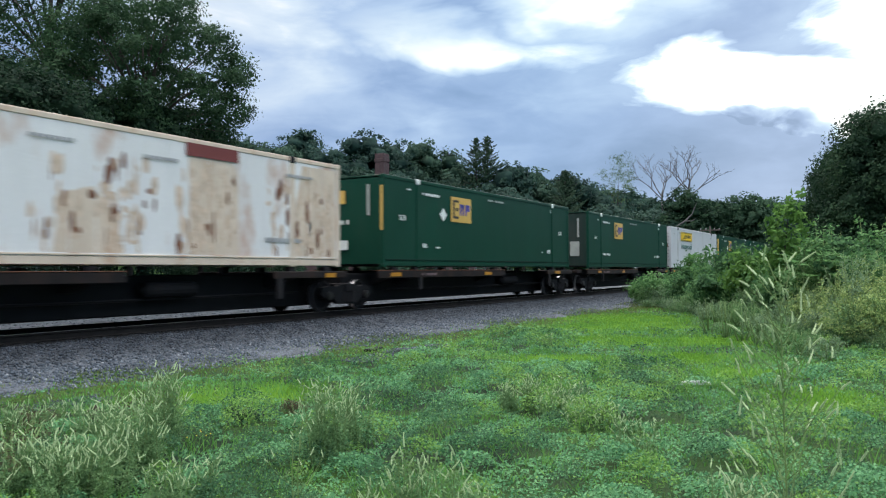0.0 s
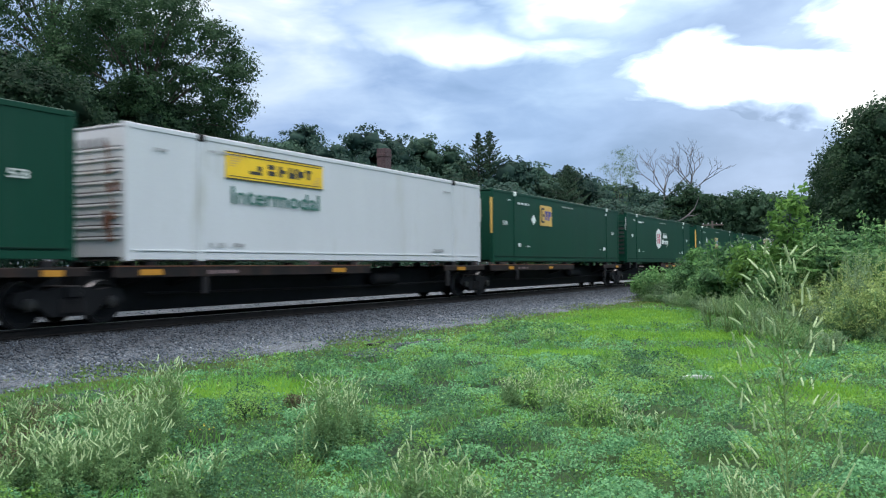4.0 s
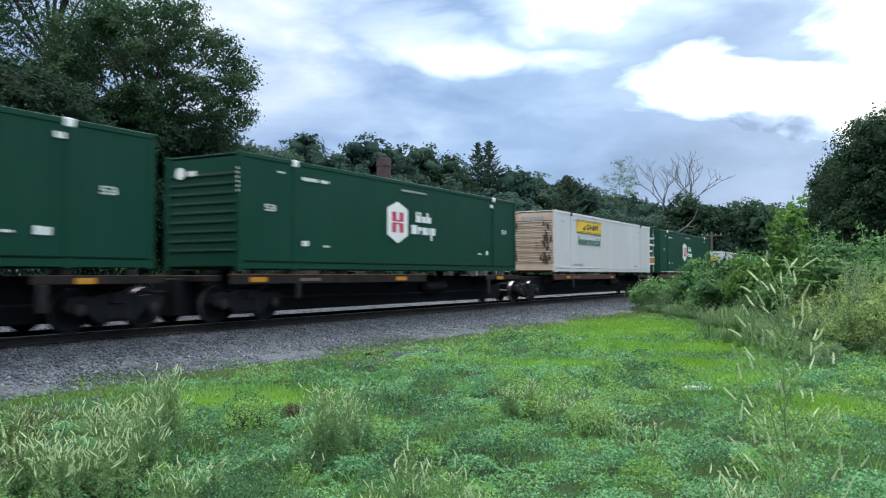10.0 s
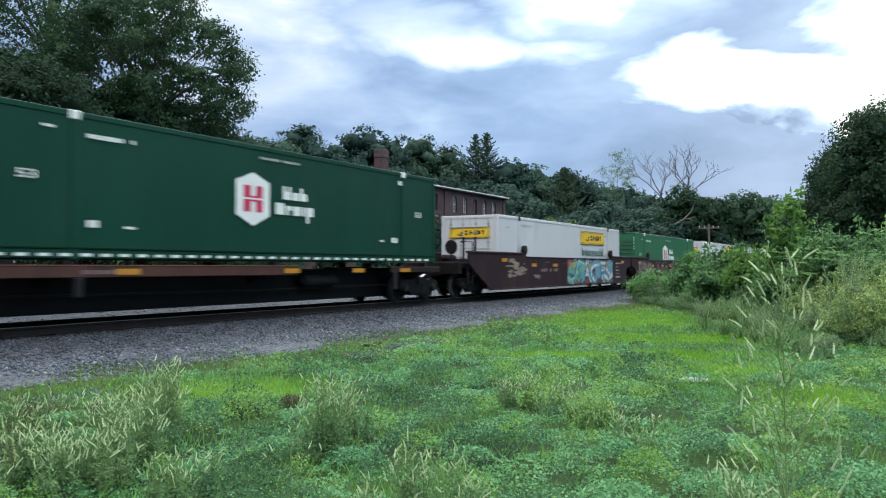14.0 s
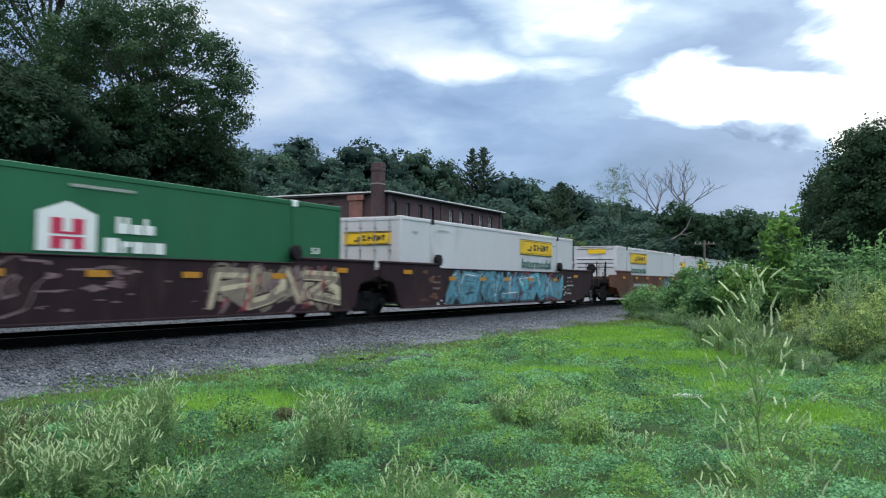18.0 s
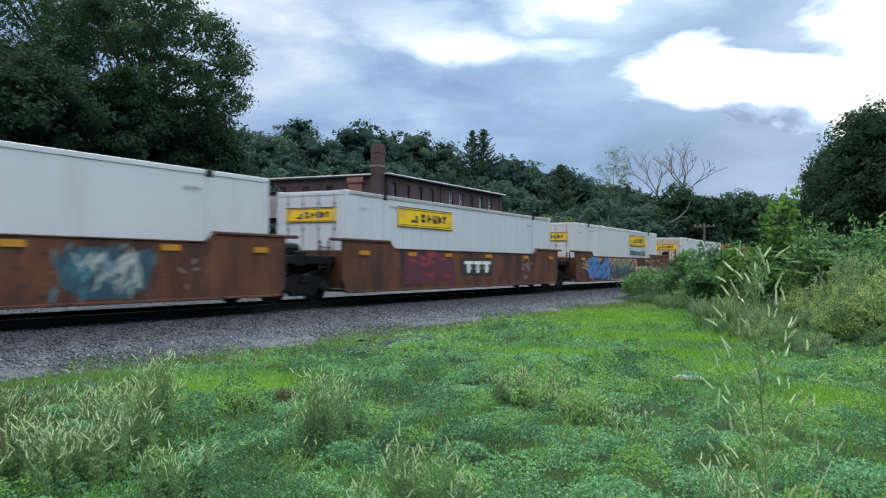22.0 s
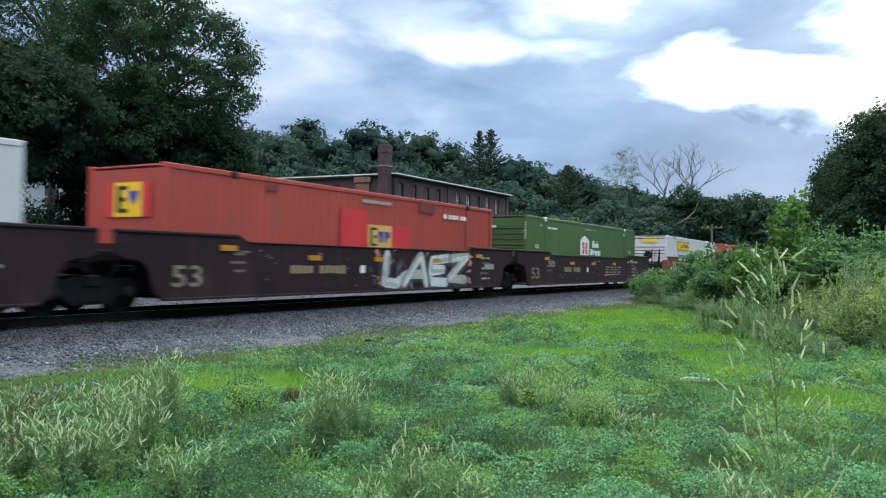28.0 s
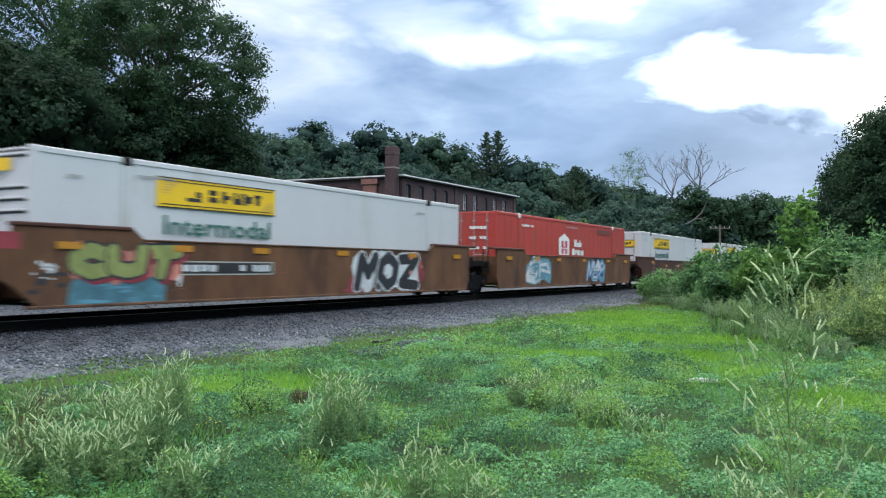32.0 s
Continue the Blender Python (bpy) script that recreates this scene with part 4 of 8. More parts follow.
def word(parent, text, x0, z0, width, high, mat, lift=0.012, name="lettering"):
    """A readable word in the built-in font, as a thin mesh."""
    cu = bpy.data.curves.new(name, "FONT")
    cu.body, cu.size, cu.extrude, cu.resolution_u, cu.offset = text, 1.0, 0.004, 2, 0.012
    tmp = bpy.data.objects.new("tmp", cu)
    scene.collection.objects.link(tmp)
    me = bpy.data.meshes.new_from_object(tmp.evaluated_get(bpy.context.evaluated_depsgraph_get()))
    bpy.data.objects.remove(tmp)
    co = np.empty(len(me.vertices) * 3, np.float32)
    me.vertices.foreach_get("co", co)
    co = co.reshape(-1, 3)
    lo, hi = co.min(0), co.max(0)
    out = np.stack([x0 + (co[:, 0] - lo[0]) / (hi[0] - lo[0]) * width, -lift - 0.004 - co[:, 2], z0 + (co[:, 1] - lo[1]) / (hi[1] - lo[1]) * high], -1)
    me.vertices.foreach_set("co", out.astype(np.float32).ravel())
    me.materials.clear()
    me.materials.append(M[mat])
    me.name = name
    ob = new(name, me)
    ob.parent = parent
    return ob


def box_shell(t, mat, end="doors", ribs=False, rail_mat=None, end_mat=None, roof_mat=None, seed=0):
    """The container itself: walls, roof, rails, posts and castings."""
    L, W, H = BOX_L, BOX_W, BOX_H
    r = rail_mat or mat
    s = Shape()
    if ribs:
        n = 56
        xs = np.linspace(0.16, L - 0.16, n * 4 + 1)
        out = [(x, 0.045 if (i % 4) in (0, 3) else 0.012) for i, x in enumerate(xs)]
        out += [(L - 0.16, 0.09), (0.16, 0.09)]
        s.prism([(a, b) for a, b in out], 2, 0.2, H - 0.12)
    else:
        s.box(0.14, L - 0.14, 0.018, 0.06, 0.2, H - 0.1)
    part("side_wall", s, mat, t)
    if not ribs and mat in ("rustywhite", "coolwhite", "crimson"):
        s = Shape()
        for i in range(1, 26):
            x = 0.14 + i * (L - 0.28) / 26
            s.box(x - 0.012, x + 0.012, 0.0135, 0.02, 0.24, H - 0.14)
        part("side_seams", s, mat, t, "upright joints between wall sheets")
    part("far_side_wall", Shape().box(0.14, L - 0.14, W - 0.06, W - 0.018, 0.2, H - 0.1), mat, t)
    part("roof", Shape().box(0.05, L - 0.05, 0.05, W - 0.05, H - 0.05, H - 0.012, 0.01), roof_mat or mat, t)
    for y in (0, W - 0.09):
        part("top_rail", Shape().box(0.02, L - 0.02, y, y + 0.09, H - 0.12, H, 0.012), roof_mat or r, t)
        part("bottom_rail", Shape().box(0.1, L - 0.1, y + 0.004, y + 0.09, 0.03, 0.2, 0.012), r, t)
        # on green boxes the ledge's shadow line is put into its paint
        part("bottom_lip", Shape().box(0.16, L - 0.16, y - 0.012 if y == 0 else y + 0.02, y + 0.08, 0.215, 0.25, 0.004), "shadegreen" if mat == "green" else r, t, "thin ledge along the wall's foot")
    part("floor_pan", Shape().box(0.1, L - 0.1, 0.1, W - 0.1, 0.06, 0.16), "spine", t)
    for x in (0.0, L - 0.14):
        for y in (0.0, W - 0.14):
            part("corner_post", Shape().box(x, x + 0.14, y - 0.004 if y == 0 else y, y + 0.14, 0.1, H - 0.1, 0.01), r, t)
    for x in (1.98, L - 2.16):
        for y in (-0.01, W - 0.08):
            part("lift_post", Shape().box(x, x + 0.18, y, y + 0.09, 0.0, H + 0.005, 0.012), r, t)
            part("lift_casting", Shape().box(x - 0.02, x + 0.20, y - 0.012 if y < 0 else y, y + 0.10, H - 0.17, H + 0.01, 0.015), "spine" if mat in ("white", "coolwhite", "warmwhite", "rustywhite", "red") else "lettering", t, "corner fitting")
    for x in (0.0, L - 0.18):
        for y in (0.0, W - 0.16):
            for z in (0.0, H - 0.115):
                part("corner_casting", Shape().box(x - 0.004, x + 0.18, y - 0.006, y + 0.164, z, z + 0.12, 0.012), r, t)
    em = end_mat or mat
    part("rear_wall", Shape().box(L - 0.07, L - 0.02, 0.13, W - 0.13, 0.1, H - 0.1), mat, t)
    if end == "ribs":
        part("front_wall", Shape().box(0.03, 0.08, 0.13, W - 0.13, 0.1, H - 0.1), em, t)
        for k in range(9):
            z = 0.46 + k * 0.235
            part("stiffener", Shape().box(-0.012, 0.034, 0.18, W - 0.18, z, z + 0.05, 0.008), em, t)
            part("stiffener_gap", Shape().box(0.022, 0.032, 0.18, W - 0.18, z + 0.055, z + (0.17 if seed == 6 and k < 7 else 0.085)), "ink", t, "dark slot under the stiffener")
    elif end == "plain":
        part("front_wall", Shape().box(0.02, 0.08, 0.13, W - 0.13, 0.1, H - 0.1), em, t)
        for k, z in enumerate((0.6, 1.0, 1.67, 1.9, 2.12, 2.72) if mat == "white" else ()):
            part("stiffener", Shape().box(-0.014, 0.022, 0.2, W - 0.2, z + 0.02, z + 0.06, 0.006), em, t)
            part("stiffener_gap", Shape().box(0.010, 0.0195, 0.2, W - 0.2, z - 0.025, z + 0.016), "ink", t, "dark slot under the stiffener")
    else:
        for k in range(2):
            y0 = 0.15 + k * (W / 2 - 0.145)
            d = part("door_leaf", Shape().box(0.012, 0.06, y0, y0 + W / 2 - 0.16, 0.16, H - 0.14, 0.008), em, t)
            for j in (0.25, 0.75):
                y = y0 + (W / 2 - 0.16) * j
                part("lock_rod", Shape().lathe([(0.017, 0.06), (0.017, H - 0.08)], (-0.02, y, 0), 2, 8), "roofgrey", d)
                for z in (0.25, 1.0, 1.75, 2.5):
                    part("rod_bracket", Shape().box(-0.04, 0.012, y - 0.05, y + 0.05, z, z + 0.06, 0.006), "roofgrey", d)
            part("lock_handle", Shape().box(-0.045, -0.025, y0 + 0.3, y0 + 0.85, 1.18, 1.22, 0.006), "roofgrey", d)
        part("door_sill", Shape().box(-0.004, 0.08, 0.1, W - 0.1, 0.03, 0.16, 0.01), r, t)
        part("door_header", Shape().box(-0.004, 0.08, 0.1, W - 0.1, H - 0.14, H - 0.01, 0.01), r, t)


LENGTH_MARK = []


def marks(t, seed, z=0.0, mat="lettering"):
    """Small stencilled marks near the ends, as on every box of this kind."""
    for x0 in (0.88, 14.78):
        if not LENGTH_MARK:
            LENGTH_MARK.append(word(t, "53", 0.0, 0.0, 0.38, 0.17, mat, name="length_lettering").data)
            bpy.data.objects.remove(bpy.data.objects["length_lettering"])
        ob = new("length_lettering", LENGTH_MARK[0])
        ob.parent = t
        ob.location = (x0, 0, 1.50)
    for k, (x0, z0, x1, z1, n) in enumerate(((1.36, 2.50, 1.62, 2.56, 4), (2.34, 0.64, 2.62, 0.80, 2), (3.24, 0.64, 3.52, 0.70, 4),
                                             (13.75, 2.48, 14.0, 2.62, 2), (13.35, 0.62, 13.72, 0.80, 2), (12.7, 0.64, 12.95, 0.70, 3))):
        bars(t, x0, z0, x1, z1, n, mat, seed=seed + k)


def tan_sign(t, x, z, w, h, faded=False):
    """A square ochre sign: a dark stroke with three arms and blue slanting strokes."""
    panel("sign_panel", rect(x, z, x + w, z + h), "fadedochre" if faded else "ochre", t, label="ochre company sign")
    u, b = w / 10, ("fadedblue" if faded else "blueink")
    s = Shape()
    for q in (rect(x + 0.9 * u, z + 0.14 * h, x + 1.7 * u, z + 0.88 * h), rect(x + 1.7 * u, z + 0.14 * h, x + 3.7 * u, z + 0.23 * h),
              rect(x + 2.3 * u, z + 0.45 * h, x + 3.5 * u, z + 0.57 * h), rect(x + 1.7 * u, z + 0.79 * h, x + 3.7 * u, z + 0.88 * h)):
        s.prism(q, 1, -0.017, -0.013)
    tagged(part("sign_mark", s, "ink", t), kind="stuff")
    s = Shape()
    for a, c in ((4.2, 4.9), (5.6, 6.3), (7.0, 7.7)):
        s.prism([(x + a * u, z + 0.28 * h), (x + c * u, z + 0.28 * h), (x + (c + 0.1) * u, z + 0.74 * h), (x + (a - 0.1) * u, z + 0.74 * h)], 1, -0.017, -0.013)
    s.prism([(x + 4.9 * u, z + 0.74 * h), (x + 5.6 * u, z + 0.40 * h), (x + 6.3 * u, z + 0.74 * h)], 1, -0.017, -0.013)
    s.prism(rect(x + 7.7 * u, z + 0.48 * h, x + 9.2 * u, z + 0.74 * h), 1, -0.017, -0.013)
    tagged(part("sign_mark", s, b, t), kind="stuff")


def hex_sign(t, x, z, w, h, low=0.0):
    """A white six-sided shield with red strokes, and two lines of stacked white shapes."""
    m = x + w / 2
    cut = max(z, low)
    out = [(m, z + h), (x, z + h * 0.83), (x, cut if low else z + h * 0.2), (m, cut if low else z), (x + w, cut if low else z + h * 0.2), (x + w, z + h * 0.83)]
    panel("shield_sign", out, "lettering", t, label="white shield sign")
    s = Shape()
    for a in (0.22, 0.58):
        for b, c in ((0.26, 0.49), (0.525, 0.75)):
            zz = max(z + b * h, cut + 0.05)
            if z + c * h > zz + 0.05:
                s.prism(rect(x + a * w, zz, x + (a + 0.2) * w, z + c * h), 1, -0.017, -0.013)
    for b, c in ((0.455, 0.49), (0.525, 0.56)):
        s.prism(rect(x + 0.42 * w, z + b * h, x + 0.58 * w, z + c * h), 1, -0.017, -0.013)
    tagged(part("shield_mark", s, "logored", t), kind="stuff")


def stacked_letters(t, x, z, mat="lettering", low=0.0):
    """Two rows of plain white blocks in place of a company name."""
    s = Shape()
    for a, b, c, d in ((0.28, 0.46, 0.60, 0.67), (0.28, 0.67, 0.40, 0.80), (0.50, 0.67, 0.60, 0.80), (0.66, 0.46, 0.93, 0.66), (0.98, 0.46, 1.26, 0.66), (0.98, 0.66, 1.08, 0.80),
                       (0.0, 0.06, 0.34, 0.36), (0.42, 0.06, 0.52, 0.30), (0.52, 0.19, 0.64, 0.30), (0.70, 0.06, 1.0, 0.30), (1.07, 0.06, 1.18, 0.30), (1.24, 0.06, 1.54, 0.30), (1.24, -0.12, 1.34, 0.06)):
        z0, z1 = max(z + b, low), z + d
        if z1 > z0 + 0.02:
            s.prism(rect(x + a, z0, x + c, z1), 1, -0.016, -0.008)
    tagged(part("company_lettering", s, mat, t), kind="stuff")


def yellow_sign(t, x, z, w=3.55, h=0.60, hollow=False, face="side"):
    """A long sign with a dark border and unreadable dark shapes."""
    mat = "white" if hollow else "yellow"
    panel("sign_panel", rect(x, z, x + w, z + h), mat, t, face, label="long company sign with dark lettering shapes")
    ax = 1 if face == "side" else 0
    flip = face != "side"       # on an end the sign runs the other way

    def slab(shape, a, b, c, d):
        """A bar from a to c across the sign (as shares of its width) and from b to d up it."""
        a, c = (1 - c, 1 - a) if flip else (a, c)
        shape.prism(rect(x + a * w, z + b * h, x + c * w, z + d * h), ax, -0.017, -0.013)
    s = Shape()
    for q in (rect(x, z, x + w, z + 0.025), rect(x, z + h - 0.025, x + w, z + h), rect(x + 0.03 * w, z + 0.10 * h, x + 0.97 * w, z + 0.13 * h), rect(x + 0.03 * w, z + 0.87 * h, x + 0.97 * w, z + 0.90 * h)):
        s.prism(q, ax, -0.017, -0.013)
    for a, c, b, d in ((0.20, 0.34, 0.26, 0.38), (0.29, 0.34, 0.40, 0.60), (0.41, 0.50, 0.30, 0.48), (0.41, 0.49, 0.54, 0.72), (0.54, 0.58, 0.30, 0.72), (0.58, 0.63, 0.44, 0.58),
                       (0.66, 0.75, 0.30, 0.52), (0.66, 0.69, 0.52, 0.72), (0.72, 0.75, 0.52, 0.72), (0.77, 0.80, 0.30, 0.72), (0.80, 0.86, 0.38, 0.64), (0.88, 0.96, 0.60, 0.72), (0.90, 0.94, 0.34, 0.60)):
        slab(s, a * 0.85 + 0.05, b, c * 0.85 + 0.05, d)
    tagged(part("sign_mark", s, "ink", t), kind="stuff")
    s = Shape()
    for k in range(5):
        slab(s, 0.035, 0.82 - 0.09 * k, 0.16 - 0.018 * k, 0.865 - 0.09 * k)
        slab(s, 0.87 + 0.015 * k, 0.16 + 0.07 * k, 0.965, 0.20 + 0.07 * k)
    tagged(part("sign_mark", s, "ink" if hollow else "ochre", t), kind="stuff")


def lettered(t, x, z, w=3.35, h=0.42):
    word(t, "Intermodal", x, z, w, h, "greenink")


def container(k, x, well, kind):
    """One 53-foot container, in its colours, at x metres along the line at the start."""
    z = WELL_Z if well else SPINE_Z
    low = 1.30 if well else 0.0      # what the car's side hides
    names = {"ochre": "dark green container with ochre square sign", "shield": "green container with white shield sign",
             "sign": "white container with long yellow sign", "rusty": "rust-stained white container", "redochre": "ribbed orange-red container with ochre sign",
             "redshield": "red container with white shield sign", "hollow": "white container with outlined sign", "tallgrey": "pale grey container with yellow sign"}
    base, mat, sgn, end = kind
    t = thing("intermodal_container", names[base] + (" in a well car" if well else " on a spine car"), "shipping container", (x, SIDE_Y, z), "containers on the train")
    rolling(t, x, SIDE_Y, z)
    if base in ("ochre", "shield"):
        box_shell(t, mat, end, end_mat="grimygreen" if k == 3 else None, seed=k)
        marks(t, 10 * k)
        bars(t, 2.33, 2.40, 3.49, 2.50, 12, seed=k)
        bars(t, 7.3, 2.56, 8.85, 2.63, 16, "palelettering", seed=k + 50)
        if base == "ochre":
            tan_sign(t, 7.05 if sgn == "faded" else 4.72 if k == 5 else 4.34, 1.22 if sgn == "faded" else 1.62, 1.38 if k in (5, 7) else 1.55, 0.90, sgn == "faded")
            if k != 3:
                a = 4.0 if k == 5 else 3.78
                panel("warning_diamond", [(a, 1.60), (a + 0.25, 1.83), (a, 2.06), (a - 0.25, 1.83)], "lettering", t)
            if sgn == "white end":
                panel("end_sign", rect(1.35, 1.95, 1.95, 2.5), "lettering", t, "end", 0.03)
                panel("end_label", rect(0.5, 0.6, 1.0, 1.35), "palelettering", t, "end", 0.03)
                bars(t, 2.3, 0.66, 3.5, 0.78, 11, seed=77)
                bars(t, 12.7, 0.64, 13.9, 0.76, 9, seed=78)
            else:
                panel("end_strip", rect(0.03, 1.15, 0.12, 2.55), "ochre", t, "end", 0.006, label="tall ochre strip on the corner post")
                panel("end_sign", rect(1.45, 2.02, 1.95, 2.44), "ochre", t, "end", 0.03)
            panel("end_label", rect(1.35, 0.55, 1.85, 0.85), "lettering", t, "end", 0.03)
            bars(t, 1.3, 1.35, 1.7, 1.5, 4, face="end", lift=0.03, seed=k)
            bars(t, 0.5, 1.5, 0.62, 2.6, 1, "palelettering", face="end", lift=0.03, seed=k)
        else:
            if well:
                hex_sign(t, 6.62, 0.92, 1.30, 1.36, low)
                stacked_letters(t, 8.12, 1.25, low=low)
            else:
                hex_sign(t, 6.47, 0.88, 1.2, 1.33)
                stacked_letters(t, 7.9, 1.16)
            if end == "doors":
                for a in range(2):
                    for b in range(5):
                        bars(t, 0.35 + a * 1.2, 0.55 + b * 0.42, 0.95 + a * 1.2, 0.68 + b * 0.42, 5, face="end", lift=0.035, seed=k * 7 + a * 5 + b)
                panel("end_label", rect(0.35, 0.7, 0.65, 0.95), "orange", t, "end", 0.04)
            else:
                panel("end_badge", [(2.0 + 0.16 * math.cos(a), 2.45 + 0.16 * math.sin(a)) for a in np.linspace(0, 6.0, 14)], "lettering", t, "end", 0.03)
                bars(t, 1.45, 2.36, 1.75, 2.5, 3, face="end", lift=0.03, seed=k)
                for q in range(7):
                    bars(t, 0.04, 1.9 + 0.11 * q, 0.10, 1.97 + 0.11 * q, 1, face="end", lift=0.01, seed=k + q)
        if k == 10:
            for i in range(34):
                panel("reflective_strip", rect(0.4 + i * 0.455, 0.07, 0.64 + i * 0.455, 0.13), "lettering", t, lift=0.001)
    elif base in ("sign", "hollow", "tallgrey"):
        box_shell(t, mat, end, end_mat="creamend" if k in (9, 17) else "warmwhite" if end == "ribs" or (end == "doors" and base != "tallgrey") else None, roof_mat="roofgrey" if base == "tallgrey" else None, seed=k)
        bars(t, 0.7, 2.38, 1.1, 2.44, 5, "roofgrey", seed=k)
        bars(t, 2.3, 2.52, 3.3, 2.58, 9, "roofgrey", seed=k + 1)
        bars(t, 13.3, 2.42, 13.8, 2.48, 5, "roofgrey", seed=k + 2)
        if not well:
            bars(t, 2.3, 0.34, 3.6, 0.44, 10, "roofgrey", seed=k + 3)
            bars(t, 12.6, 0.34, 13.3, 0.44, 6, "roofgrey", seed=k + 4)
        sx = 9.72 if sgn == "rear" else 2.90
        if sgn != "none":
            yellow_sign(t, sx - 0.08, 1.95 if well else 1.97, 3.71, 0.66, hollow=base == "hollow")
            if base != "tallgrey":
                lettered(t, sx + 0.12, 1.36 if well else 1.38)
        if end == "doors":
            yellow_sign(t, 0.35, 1.95, 1.9, 0.46, face="end", hollow=False)
        elif end == "plain":
            panel("end_label", rect(0.65, 2.46, 1.72, 2.70), "yellow", t, "end", 0.01)
            bars(t, 0.8, 2.36, 1.6, 2.41, 6, "roofgrey", face="end", lift=0.01, seed=k)
        else:
            bars(t, 0.55, 2.42, 1.75, 2.62, 6, "roofgrey", face="end", lift=0.01, seed=k)
            r = random.Random(k)
            for q in range(34 if k == 9 else 16):
                y0 = r.gauss(0.42, 0.1) if q % 3 else r.gauss(2.05, 0.12)
                zz = r.uniform(0.25, 2.25)
                panel("rust_stain", [(y0, zz), (y0 + r.uniform(0.06, 0.16), zz - 0.03), (y0 + r.uniform(0.08, 0.2), zz + r.uniform(0.15, 0.4)), (y0 + 0.02, zz + r.uniform(0.1, 0.3))], "darkrust" if k == 9 else "rust", t, "end", 0.013 + 0.0002 * q, 0.002)
    elif base == "rusty":
        box_shell(t, mat, "ribs", rail_mat="tanwash")
        for q in ([(10.45, 0.27), (12.1, 0.27), (12.05, 2.2), (11.9, 2.48), (10.5, 2.48)], [(14.1, 0.27), (15.95, 0.27), (15.95, 2.7), (14.5, 2.7), (14.2, 1.6)], [(7.1, 0.27), (8.7, 0.27), (8.5, 1.1), (8.0, 1.6), (7.3, 1.4)], [(4.2, 0.27), (5.6, 0.27), (5.2, 0.9), (4.4, 1.2)]):
            panel("stained_sheet", q, "tanwash", t, lift=-0.0168, thick=0.0008)
        panel("patch_panel", rect(10.4, 2.50, 12.05, 2.80), "maroonpatch", t, label="maroon repair patch")
        for a, b in ((6.6, 2.4), (9.2, 2.3), (13.8, 2.35)):
            bars(t, a, b, a + 1.1, b + 0.08, 9, "roofgrey", seed=int(a))
        r = random.Random(5)
        stain, run_off = Shape(), Shape()
        for q in range(260):
            xx = r.choice((7.3, 8.4, 9.0, 10.6, 11.0, 11.7, 13.6, 14.4, 15.0, 15.6)) + r.gauss(0, 0.28)
            zz, w, h = r.uniform(0.3, 2.2), r.uniform(0.015, 0.13), r.uniform(0.05, 0.42)
            if 0.2 < xx < 15.9:
                out = [(xx + w * math.cos(a) * r.uniform(0.5, 1), min(max(zz + h * math.sin(a) * r.uniform(0.5, 1), 0.27), 2.7)) for a in np.linspace(0, 5.6, 8)]
                (stain if r.random() < 0.22 else run_off).prism(out, 1, 0.0085 + 0.00003 * q, 0.0125 + 0.00003 * q)
        tagged(part("rust_stain", stain, "rust", t), kind="stuff")
        tagged(part("rust_run", run_off, "rustpale", t), kind="stuff")
        bars(t, 13.0, 0.62, 14.4, 0.74, 10, "roofgrey", seed=8)
    elif base == "redochre":
        box_shell(t, mat, "plain", ribs=True)
        panel("red_square", rect(6.33, 1.15, 7.68, 2.33), "brightred", t, lift=-0.010)
        panel("red_square", rect(8.98, 1.15, 10.06, 1.94), "brightred", t, lift=-0.010)
        tan_sign(t, 7.68, 1.18, 1.30, 0.74)
        panel("dark_patch", rect(10.65, 2.46, 11.7, 2.80), "maroonpatch", t)
        panel("dark_patch", rect(3.2, 2.55, 3.65, 2.72), "maroonpatch", t)
        bars(t, 12.28, 2.33, 13.95, 2.50, 14, seed=3)
        bars(t, 7.4, 2.55, 8.95, 2.66, 16, "palelettering", seed=4)
        panel("end_sign", rect(0.75, 1.72, 1.65, 2.5), "yellow", t, "end", 0.012)
        for q in (0.45, 1.66):
            panel("red_square", rect(q, 1.72, q + 0.29, 2.5), "brightred", t, "end", 0.012)
        for q in (rect(1.42, 1.82, 1.55, 2.42), rect(1.2, 1.82, 1.41, 1.91), rect(1.26, 2.07, 1.41, 2.16), rect(1.2, 2.33, 1.41, 2.42)):
            panel("end_mark", q, "ink", t, "end", 0.02)
        panel("end_mark", [(0.82, 2.3), (1.18, 2.3), (1.1, 1.98), (1.0, 2.15), (0.95, 1.98)], "blueink", t, "end", 0.02)
    elif base == "redshield":
        box_shell(t, mat, "doors")
        hex_sign(t, 6.4, 0.92, 1.28, 1.36, low)
        stacked_letters(t, 8.04, 1.25, low=low)
        bars(t, 2.3, 2.4, 3.5, 2.5, 12, seed=9)
        bars(t, 7.3, 2.56, 8.85, 2.63, 16, "palelettering", seed=19)
        panel("dark_patch", rect(11.6, 2.42, 13.7, 2.66), "maroonpatch", t)
        for b in range(5):
            bars(t, 0.45, 0.6 + b * 0.4, 1.2, 0.72 + b * 0.4, 5, face="end", lift=0.035, seed=b)
    return t


